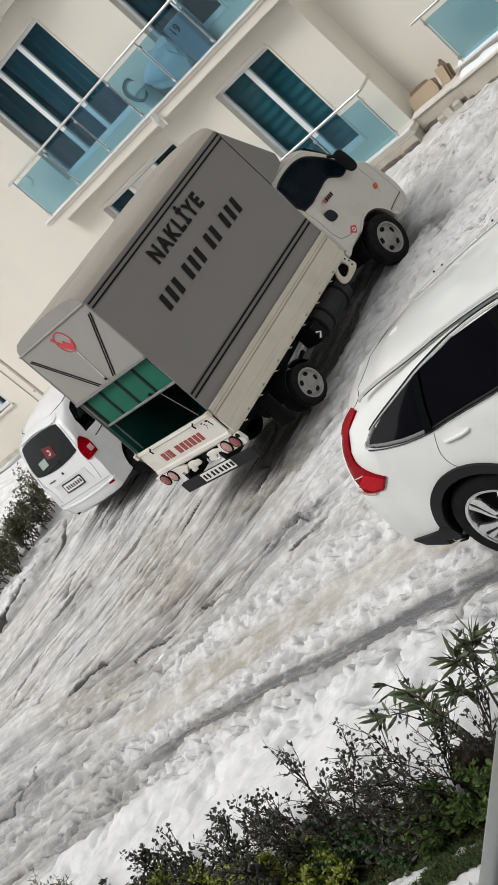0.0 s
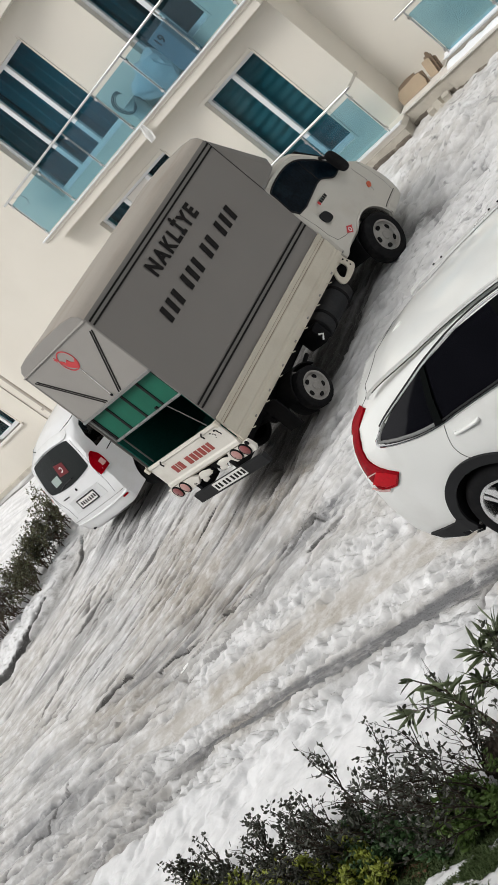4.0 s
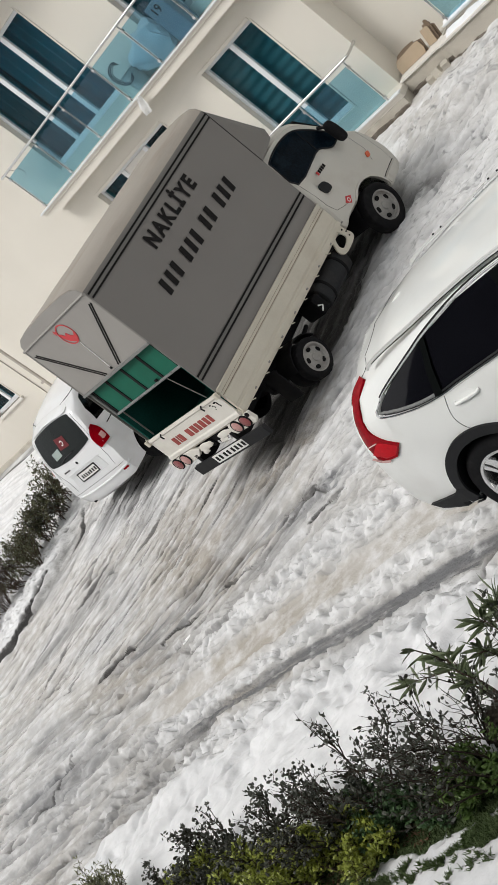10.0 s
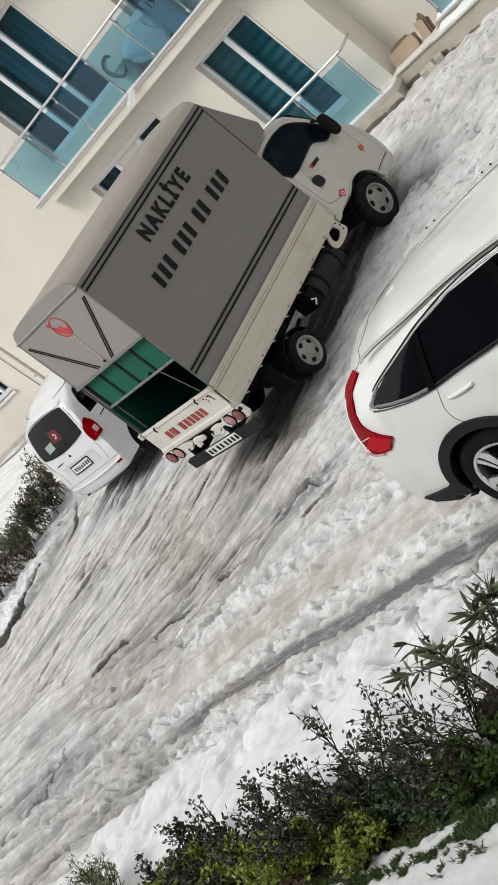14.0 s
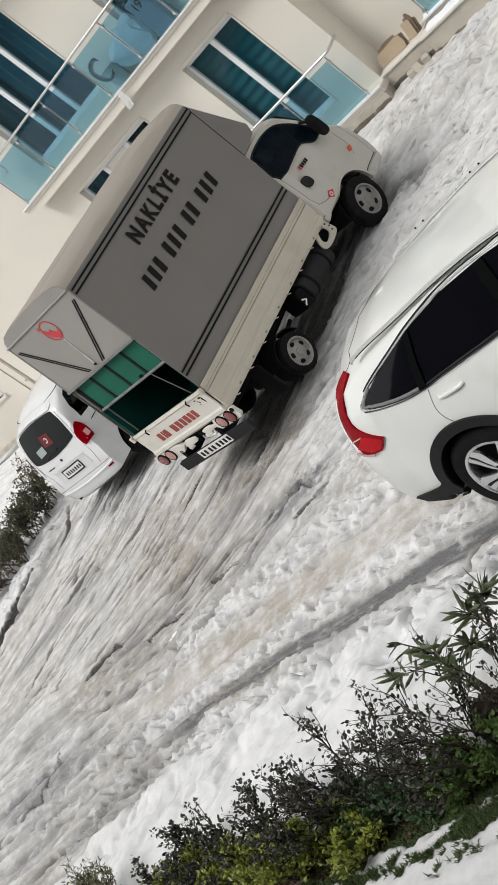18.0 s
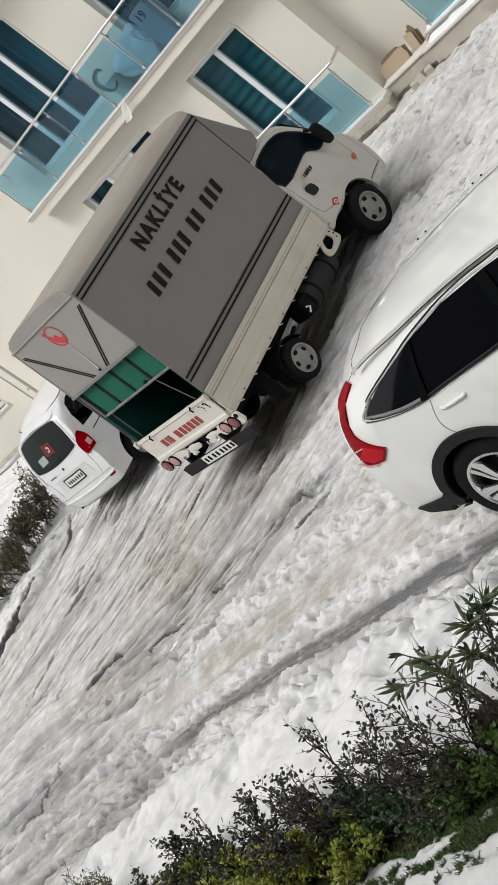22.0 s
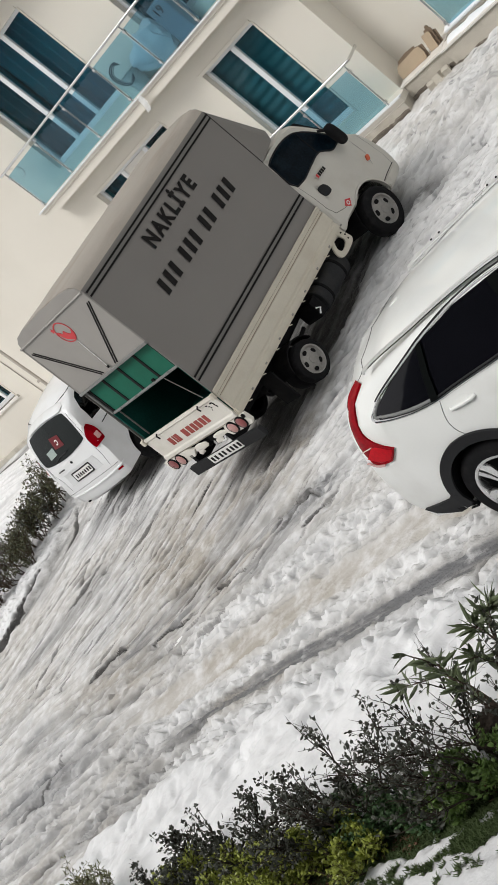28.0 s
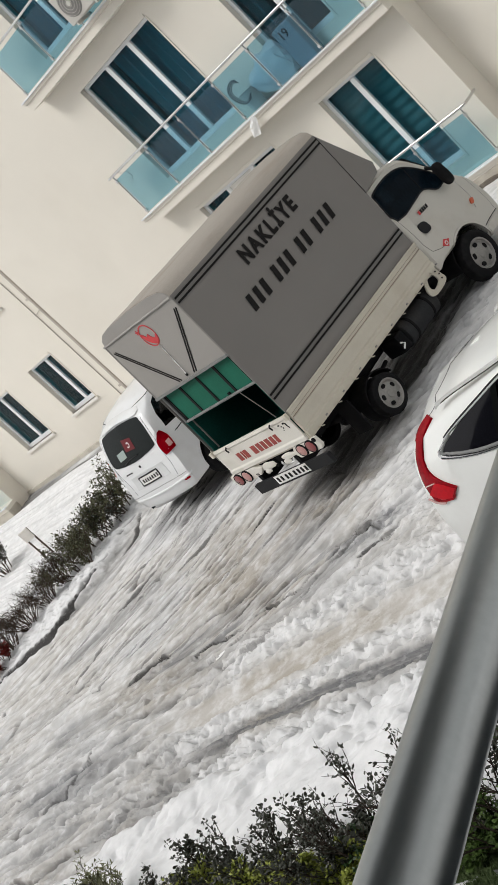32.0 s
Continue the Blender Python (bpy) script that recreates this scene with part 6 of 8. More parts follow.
for way in ("-y", "+y"):
    sg_ = -1 if way == "-y" else 1
    part("side_window", drape(smooth_line(WIN, 3), CAB, way, 0.0015, 0.004), M["cabdark"], cab, "dark blue side window")
    part("window_divider", seam([(2.66, 1.42), (2.72, 1.80)], CAB, way, 0.008, 0.006), M["rubber"], cab)
    part("window_seal", seam(smooth_line(WIN, 3) + [WIN[0]], CAB, way, 0.012, 0.002), M["plastic"], cab)
    part("door_seam", seam([(1.97, 1.46), (1.975, 1.0), (2.02, 0.86), (2.16, 0.80), (2.24, 0.78)], CAB, way, 0.0028), M["tank"], cab)
    part("door_seam", seam([(3.12, 1.30), (3.20, 1.15), (3.24, 0.90), (3.16, 0.74)], CAB, way, 0.0022), M["zinc"], cab)
    part("panel_seam", seam([(3.36, 1.12), (3.42, 0.92), (3.46, 0.68), (3.44, 0.50)], CAB, way, 0.0022), M["zinc"], cab)
    part("arch_lip", drape(ring(2.615, 0.36, 0.395, 0.425, -10, 178), CAB, way, 0.002, 0.012, 0.2), M["paintc"], cab)
    part("door_handle", drape(smooth_line([(2.10, 1.16), (2.13, 1.22), (2.24, 1.20), (2.28, 1.13), (2.26, 1.06), (2.14, 1.07)], 3), CAB, way, 0.002, 0.014, 0.2), M["plastic"], cab, "black door handle")
    part("side_indicator", drape(smooth_line([(3.13, 0.82), (3.17, 0.875), (3.235, 0.855), (3.195, 0.80)], 4), CAB, way, 0.002, 0.012, 0.2), M["orange"], cab, "orange-red side indicator")
    part("emblem_patch", drape([(2.21, 0.80), (2.29, 0.85), (2.37, 0.80), (2.29, 0.73)], CAB, way, 0.002, 0.003, 0.2), M["red"], cab, "red diamond sticker")
    part("emblem_patch", drape(ring(2.29, 0.79, 0.018, 0.030, 0, 359, 14), CAB, way, 0.0055, 0.002, 0.2), M["plate"], cab)
    for k in range(5):
        part("model_badge", drape([(2.30 + 0.045 * k, 1.27 - 0.004 * k), (2.335 + 0.045 * k, 1.27 - 0.004 * k), (2.345 + 0.045 * k, 1.32 - 0.004 * k), (2.31 + 0.045 * k, 1.32 - 0.004 * k)], CAB, way, 0.002, 0.003, 0.2), M["red" if k == 0 else "ink"], cab)
    mb = bmesh.new()
    bmesh.ops.create_icosphere(mb, subdivisions=4, radius=1.0)
    for v in mb.verts:
        c = [math.copysign(abs(q) ** 0.62, q) for q in v.co]
        v.co = Vector((2.985 + 0.070 * c[0] - 0.02 * c[2], sg_ * (0.935 + 0.066 * c[1]), 1.395 + 0.175 * c[2]))
    mi = part("door_mirror", mb, M["rubber"], cab, "black rounded door mirror", smooth=True)
    part("mirror_arm", tube([(3.06, sg_ * 0.78, 1.30), (3.03, sg_ * 0.90, 1.34)], 0.030, 8), M["rubber"], mi)
    part("mirror_arm", tube([(2.98, sg_ * 0.76, 1.58), (2.98, sg_ * 0.90, 1.50)], 0.020, 8), M["rubber"], mi)
    part("bumper_seam", seam([(2.99, 0.49), (3.15, 0.50), (3.46, 0.50)], CAB, way, 0.006), M["dark"], cab)
    part("bumper_end", drape([(2.98, 0.36), (3.02, 0.48), (3.48, 0.48), (3.50, 0.38)], CAB, way, 0.002, 0.014, 0.2), M["paintc"], cab)
part("windscreen", box(2.98, 2.995, -0.66, 0.66, -0.42, 0.42, 0.003), M["carglass"], cab, "dark windscreen").matrix_basis = pose(0.165, 0, 1.54) @ Matrix.Translation((2.985, 0, 0)) @ pose(0, 0, 0, 0, -36.5, 0) @ Matrix.Translation((-2.985, 0, 0))
part("rain_gutter", tube([onto(CAB, xx, zz, "-y", 0.004) for xx, zz in ((1.96, 1.95), (2.2, 1.965), (2.5, 1.96), (2.72, 1.90), (2.86, 1.78))], 0.008, 6), M["paintc"], cab)
part("cab_seat", box(2.0, 2.35, -0.70, 0.70, 0.9, 1.6, 0.05), M["dark"], cab)
for s in (-1, 1):
    part("wheel_well", slab(ring(2.615, 0.36, 0.40, 0.41, 0, 180, 16), s * 0.62 - 0.18, s * 0.62 + 0.18), M["dark"], cab)

WHEELS = {}
for key, (x, y, z, r, rim, w) in dict(front_right=(2.615, -0.79, 0.33, 0.335, 0.205, 0.20), front_left=(2.615, 0.79, 0.33, 0.335, 0.205, 0.20), rear_right=(-0.03, -0.80, 0.262, 0.262, 0.176, 0.17), rear_left=(-0.03, 0.80, 0.262, 0.262, 0.176, 0.17)).items():
    WHEELS[key] = (steel_wheel(truck, x, y, z, r, rim, w), (x, y, z))
for s in (-1, 1):
    iw = part("inner_tyre", tyre_mesh(0.262, 0.176, 0.17), M["rubber"], truck, smooth=True)
    iw.matrix_basis = pose(-0.03, s * 0.60, 0.262)

# ---- white estate car parked along the lane ----
SUV_REST = pose(-5.7225, 6.868, 0.073, -2.0, 0.21, -3.45)
suv = thing("estate_car", "clean white sport utility car with dark glass and roof rails", "car", SUV_REST)
table = [(-0.86, 1.20, 1.345, 0.735, 1.42, 0.655, 1.55, 0.86), (-0.66, 1.26, 1.385, 0.73, 1.46, 0.64, 1.59, 0.885), (-0.45, 1.325, 1.345, 0.735, 1.51, 0.61, 1.625, 0.90), (-0.40, 1.295, 1.365, 0.730, 1.525, 0.605, 1.635, 0.902), (-0.32, 1.268, 1.398, 0.724, 1.545, 0.60, 1.645, 0.904),
         (-0.18, 1.238, 1.445, 0.715, 1.575, 0.60, 1.66, 0.905), (-0.05, 1.220, 1.485, 0.71, 1.60, 0.595, 1.672, 0.905), (0.15, 1.214, 1.545, 0.70, 1.635, 0.59, 1.695, 0.905), (0.36, 1.232, 1.605, 0.69, 1.672, 0.59, 1.715, 0.905), (0.75, 1.258, 1.685, 0.68, 1.725, 0.59, 1.755, 0.905), (1.2, 1.280, 1.722, 0.675, 1.755, 0.59, 1.78, 0.905),
         (1.7, 1.29, 1.72, 0.67, 1.75, 0.59, 1.775, 0.905), (2.0, 1.28, 1.64, 0.67, 1.68, 0.59, 1.71, 0.90), (2.5, 1.20, 1.36, 0.68, 1.38, 0.62, 1.41, 0.89), (2.72, 1.09, 1.11, 0.74, 1.13, 0.62, 1.16, 0.88), (3.25, 0.96, 0.97, 0.72, 0.99, 0.6, 1.02, 0.85), (3.50, 0.76, 0.77, 0.66, 0.78, 0.55, 0.80, 0.78)]
sb_, sg2, SUVB = car_loft(table, [(0.2, -0.84), (0.36, -0.94), (0.62, -0.975), (0.9, -0.94), (1.1, -0.90), (1.25, -0.87), (1.40, -0.785), (1.5, -0.73), (1.62, -0.66), (1.8, -0.55)], 0.30, (-0.45, 2.35))
body = part("body", sb_, M["paintw"], suv, "white car body")
AX, AZ, AR = 0.095, 0.345, 0.495  # rear arch: centre and inner radius
FX = AX + 2.62
cut(body, [lathe([(AR, a), (AR, b)], 40, at=(cx, 0, AZ)) for cx in (AX, FX) for a, b in ((-1.3, -0.5), (0.5, 1.3))])
body.data.polygons.foreach_set("use_smooth", [True] * len(body.data.polygons))
body.data.set_sharp_from_angle(angle=radians(50))
part("side_glass", sg2, M["privacy"], suv, "dark tinted side glass", smooth=True)
part("cabin_lining", box(-0.55, 2.0, -0.62, 0.62, 0.5, 1.47, 0.06), M["dark"], suv)
for way, s in (("-y", -1), ("+y", 1)):
    for cx in (AX, FX):
        part("arch_cladding", drape(ring(cx, AZ, AR - 0.012, AR + 0.072, 8 if cx == AX else -8, 196, 40), SUVB, way, 0.003, 0.022, 0.08), M["plastic"], suv, "black plastic arch trim")
        part("wheel_well", slab(ring(cx, AZ, AR, AR + 0.01, 0, 180, 24), s * 0.72 - 0.17, s * 0.72 + 0.17), M["dark"], suv)
        part("inner_guard", box(cx - AR, cx + AR, s * 0.56 - 0.01, s * 0.56 + 0.01, 0.16, AZ + AR), M["dark"], suv)
    part("sill_cladding", drape([(0.60, 0.20), (0.60, 0.38), (2.2, 0.40), (2.2, 0.24)], SUVB, way, 0.003, 0.018, 0.3), M["plastic"], suv)
    part("bumper_cladding", drape([(-0.845, 0.44), (-0.52, 0.468), (-0.44, 0.515), (-0.375, 0.46), (-0.36, 0.30), (-0.45, 0.28), (-0.785, 0.362)], SUVB, way, 0.004, 0.022, 0.10), M["plastic"], suv, "black plastic bumper corner")
    bel = [(-0.455, 1.335), (-0.43, 1.308), (-0.40, 1.293), (-0.32, 1.266), (-0.18, 1.236), (-0.05, 1.218), (0.15, 1.212), (0.36, 1.230), (0.75, 1.256), (1.2, 1.278), (2.3, 1.24)]
    part("belt_trim", seam(smooth_line(bel, 4, False), SUVB, way, 0.012, 0.002, 8), M["chrome"], suv, "bright window trim", smooth=True)
    part("quarter_frame", seam(smooth_line([(-0.33, 1.392), (-0.40, 1.356), (-0.418, 1.336), (-0.395, 1.316), (-0.30, 1.288), (-0.18, 1.262), (-0.05, 1.243), (0.11, 1.236)], 4, False), SUVB, way, 0.013, 0.002, 8), M["zinc"], suv, "grey rubber frame round the quarter glass", smooth=True)
    part("belt_seal", seam(smooth_line([(a, b + 0.022) for a, b in bel[2:]], 4, False), SUVB, way, 0.008, 0.004, 6), M["plastic"], suv)
    topl = [(-0.455, 1.335), (-0.40, 1.372), (-0.32, 1.405), (-0.18, 1.452), (-0.05, 1.492), (0.15, 1.552), (0.36, 1.612), (0.75, 1.692), (1.2, 1.73), (1.7, 1.728), (2.0, 1.65), (2.35, 1.46)]
    part("window_trim", seam(smooth_line(topl, 4, False), SUVB, way, 0.009, 0.004, 8), M["chrome"], suv, "bright window trim", smooth=True)
    part("window_seal", seam(smooth_line([(a, b + 0.014) for a, b in topl[1:]], 4, False), SUVB, way, 0.007, 0.001, 6), M["plastic"], suv)
    part("pillar_cover", drape([(0.10, 1.225), (0.17, 1.39), (0.27, 1.582), (0.335, 1.600), (0.245, 1.41), (0.175, 1.225)], SUVB, way, 0.013, 0.004, 0.05), M["gloss"], suv)
    part("pillar_cover", drape([(1.10, 1.29), (1.10, 1.715), (1.20, 1.72), (1.22, 1.29)], SUVB, way, 0.013, 0.003, 0.15), M["gloss"], suv)
    part("door_seam", seam(smooth_line([(0.16, 1.20), (0.115, 1.10), (0.10, 1.0), (0.12, 0.93), (0.185, 0.845)], 4, False), SUVB, way, 0.0026), M["tank"], suv)
    part("door_seam", seam([(1.16, 1.27), (1.15, 0.9), (1.16, 0.42)], SUVB, way, 0.004), M["dark"], suv)
    hd = part("door_handle", tube([onto(SUVB, xx, 1.125 + 0.03 * (xx - 0.3), way, l) for xx, l in ((0.20, 0.0), (0.22, 0.022), (0.34, 0.028), (0.43, 0.022), (0.45, 0.0))], 0.014, 10), M["paintw"], suv, smooth=True)
    part("handle_cup", drape(smooth_line([(0.22, 1.125), (0.27, 1.165), (0.38, 1.165), (0.42, 1.125), (0.37, 1.095), (0.27, 1.095)], 3), SUVB, way, 0.002, 0.002, 0.2), M["paintw"], hd)
    rows_ = [((-0.515, s * 0.575, 1.535), (-0.60, s * 0.50, 1.535)), ((-0.545, s * 0.61, 1.475), (-0.69, s * 0.53, 1.46)), ((-0.59, s * 0.65, 1.43), (-0.75, s * 0.57, 1.40)), ((-0.645, s * 0.69, 1.35), (-0.80, s * 0.61, 1.33)), ((-0.675, s * 0.77, 1.265), (-0.86, s * 0.66, 1.23)), ((-0.655, s * 0.81, 1.21), (-0.89, s * 0.70, 1.13)),
             ((-0.61, s * 0.84, 1.165), (-0.91, s * 0.74, 1.03)), ((-0.55, s * 0.86, 1.13), (-0.86, s * 0.82, 0.955)), ((-0.46, s * 0.88, 1.075), (-0.585, s * 0.87, 0.98))]
    tl = part("tail_lamp", wrap(rows_ if s < 0 else rows_[4:], SUVB, 0.018, 0.05), M["tail"], suv, "tall red tail lamp", smooth=True)
    part("brake_lens", wrap([((-0.66, s * 0.83, 1.14), (-0.80, s * 0.80, 1.05)), ((-0.57, s * 0.86, 1.115), (-0.71, s * 0.845, 0.995)), ((-0.485, s * 0.878, 1.068), (-0.585, s * 0.868, 0.998))], SUVB, 0.0192, 0.006), M["tailb"], tl, "brighter red inner lens")
    part("lens_rib", wrap([((-0.80, s * 0.80, 1.125), (-0.81, s * 0.80, 1.115)), ((-0.66, s * 0.835, 1.145), (-0.665, s * 0.835, 1.135))], SUVB, 0.024, 0.008), M["tailc"], tl)
    part("reverse_lens", wrap([((-0.85, s * 0.80, 1.03), (-0.865, s * 0.79, 1.005)), ((-0.78, s * 0.835, 0.985), (-0.80, s * 0.83, 0.965)), ((-0.68, s * 0.86, 0.975), (-0.70, s * 0.855, 0.958))], SUVB, 0.022, 0.012), M["tailc"], tl)
    yr = 0.615 if s < 0 else 0.53
    line_ = flow([(-0.335, s * yr, 1.588), (-0.30, s * yr, 1.608), (-0.1, s * yr, 1.645), (0.29, s * yr, 1.690), (0.65, s * yr, 1.738), (0.96, s * yr, 1.768), (1.30, s * yr, 1.785), (1.8, s * yr, 1.775), (1.98, s * yr, 1.71)])
    rb = bmesh.new()
    for q in range(3):
        tube([(a, b + s * 0.017 * (q - 1), c + 0.004 - 0.010 * abs(q - 1)) for a, b, c in line_], 0.010, 8, rb)
    part("roof_rail", rb, M["railm"], suv, "silver roof rail", smooth=True)
    part("rail_groove", tube([(a, b + s * 0.029, c - 0.010) for a, b, c in line_[8:]], 0.0034, 6), M["dark"], suv)
    for xx in ((0.02, 0.12, 0.72, 0.82) if s > 0 else ()):
        part("rail_stud", lathe([(0.0, 0.009), (0.008, 0.008), (0.010, 0.0)], 10, "z", at=(xx, s * 0.525, float(np.interp(xx, [p[0] for p in line_], [p[2] for p in line_])) + 0.012)), M["dark"], suv)
part("hatch_seam", seam(smooth_line([(-0.50, 1.49), (-0.46, 1.52), (-0.36, 1.545), (-0.2, 1.565), (0, 1.575), (0.30, 1.56), (0.5, 1.52)], 5, False), SUVB, "x", 0.0035), M["tank"], suv)
part("rear_window", drape(smooth_line([(-0.56, 1.18), (-0.50, 1.42), (0, 1.47), (0.50, 1.42), (0.56, 1.18), (0, 1.14)], 3), SUVB, "x", 0.003, 0.004, 0.1), M["carglass"], suv)
part("roof_antenna", slab(smooth_line([(-0.36, 1.595), (-0.18, 1.625), (-0.16, 1.665), (-0.24, 1.655)], 4), -0.02, 0.02, "y", 0.008), M["paintw"], suv, "white shark-fin antenna", smooth=True)


def alloy_wheel(x, y, z, out):
    """A large tyre on a wheel of five twisted twin spokes, bright faces over dark pockets. Its outer face looks to -y."""
    R, q = 0.42, 0.295
    wh = part("wheel", tyre_mesh(R, q, 0.23), M["rubber"], suv, "black tyre on a two-tone alloy wheel", smooth=True)
    wh.matrix_basis = pose(x, y, z) @ (pose(0, 0, 0) if out < 0 else pose(0, 0, 0, 0, 0, 180))
    part("rim", lathe([(q + 0.002, -0.085), (q + 0.006, -0.106), (q - 0.014, -0.108), (q - 0.026, -0.092), (q - 0.034, 0.0), (q - 0.034, 0.08)], 44, cap=False), M["alloy"], wh, smooth=True)
    part("barrel", lathe([(0.0, -0.03), (0.10, -0.03), (q - 0.03, -0.012)], 30), M["dark"], wh)
    for k in range(5):
        rot = Matrix.Rotation(radians(72 * k + 14), 3, "Y")
        for nm, outline, y0, y1, key in (("spoke", [(0.050, -0.030), (0.115, -0.062), (0.200, -0.118), (0.262, -0.108), (0.278, -0.052), (0.225, -0.048), (0.150, -0.022), (0.060, 0.004)], -0.104, -0.080, "alloy"),
                                         ("spoke", [(0.055, 0.012), (0.130, 0.004), (0.205, -0.018), (0.282, -0.026), (0.283, 0.018), (0.200, 0.020), (0.120, 0.032), (0.060, 0.030)], -0.100, -0.078, "alloy"),
                                         ("dark_spoke", [(0.060, 0.004), (0.150, -0.020), (0.225, -0.046), (0.280, -0.050), (0.282, -0.028), (0.205, -0.019), (0.130, 0.003), (0.060, 0.012)], -0.088, -0.060, "plastic")):
            bm = slab(outline, y0, y1, "y", 0.003)
            bmesh.ops.rotate(bm, verts=bm.verts[:], cent=(0, 0, 0), matrix=rot)
            part(nm, bm, M[key], wh)
        part("wheel_nut", lathe([(0.0, -0.108), (0.011, -0.107), (0.011, -0.09)], 8, at=(0.066 * math.cos(radians(72 * k + 50)), 0, 0.066 * math.sin(radians(72 * k + 50)))), M["dark"], wh)
    part("hub_cap", lathe([(0.0, -0.112), (0.034, -0.110), (0.052, -0.098), (0.085, -0.085), (0.09, -0.06)], 20), M["alloy"], wh, smooth=True)
    part("hub_badge", lathe([(0.0, -0.116), (0.022, -0.115), (0.024, -0.108)], 14), M["plastic"], wh)


for x in (0.055, 2.675):
    alloy_wheel(x, -0.775, 0.335, -1)
    alloy_wheel(x, 0.775, 0.335, 1)

# ---- white people carrier behind the truck ----
VAN_REST = pose(-15.655, 10.90, 0.05, 0, 0, 86.5)
van = thing("people_carrier", "white people carrier with a dark rear window", "car", VAN_REST)
vt = [(0.0, 1.12, 1.30, 0.80, 1.60, 0.73, 1.70, 0.86), (0.26, 1.20, 1.42, 0.79, 1.66, 0.71, 1.78, 0.88), (0.36, 1.19, 1.58, 0.755, 1.70, 0.69, 1.80, 0.885), (0.52, 1.17, 1.62, 0.74, 1.73, 0.66, 1.82, 0.885), (0.85, 1.16, 1.64, 0.73, 1.75, 0.65, 1.84, 0.885), (1.05, 1.14, 1.65, 0.72, 1.76, 0.64, 1.84, 0.885), (2.2, 1.10, 1.62, 0.71, 1.73, 0.63, 1.82, 0.885),
      (2.8, 1.06, 1.45, 0.66, 1.56, 0.6, 1.64, 0.88), (3.4, 1.02, 1.10, 0.70, 1.14, 0.6, 1.18, 0.87), (3.6, 0.98, 0.99, 0.72, 1.01, 0.6, 1.05, 0.86), (4.15, 0.80, 0.81, 0.66, 0.83, 0.55, 0.86, 0.78)]
vb, vg, VANB = car_loft(vt, [(0.2, 0.06), (0.36, -0.02), (0.6, -0.04), (0.75, 0.02), (1.0, 0.04), (1.2, 0.08), (1.5, 0.20), (1.75, 0.34)], 0.32, (0.32, 3.2))
vbody = part("body", vb, M["paintv"], van, "white van body")
cut(vbody, [lathe([(0.37, -1.3), (0.37, -0.5)], 28, at=(0.68, 0, 0.36)), lathe([(0.37, -1.3), (0.37, -0.5)], 28, at=(3.5, 0, 0.36)), lathe([(0.37, 0.5), (0.37, 1.3)], 28, at=(0.68, 0, 0.36)), lathe([(0.37, 0.5), (0.37, 1.3)], 28, at=(3.5, 0, 0.36))])
vbody.data.polygons.foreach_set("use_smooth", [True] * len(vbody.data.polygons))
vbody.data.set_sharp_from_angle(angle=radians(50))
part("side_glass", vg, M["carglass"], van, "dark side glass", smooth=True)
part("cabin_lining", box(0.5, 3.0, -0.62, 0.62, 0.5, 1.35, 0.08), M["dark"], van)
rwo = smooth_line([(-0.55, 1.12), (-0.645, 1.18), (-0.635, 1.38), (-0.59, 1.545), (-0.50, 1.605), (0, 1.64), (0.50, 1.605), (0.59, 1.545), (0.635, 1.38), (0.645, 1.18), (0.55, 1.11), (0, 1.075)], 3)
rw = part("rear_window", drape(rwo, VANB, "x", 0.004, 0.005, 0.1), M["vglass"], van, "dark rear window with a red flag behind it", smooth=True)
part("flag", drape([(-0.20, 1.25), (-0.19, 1.42), (0.06, 1.45), (0.07, 1.27)], VANB, "x", 0.012, 0.002, 0.06), M["flagr"], rw, "small red flag")
part("flag_mark", drape(ring(-0.07, 1.345, 0.026, 0.042, 40, 320, 16), VANB, "x", 0.0165, 0.002, 0.2), M["plate"], rw)
part("sticker", drape([(0.12, 1.20), (0.12, 1.32), (0.36, 1.30), (0.36, 1.18)], VANB, "x", 0.011, 0.002, 0.2), M["stick"], rw, "pale sticker")
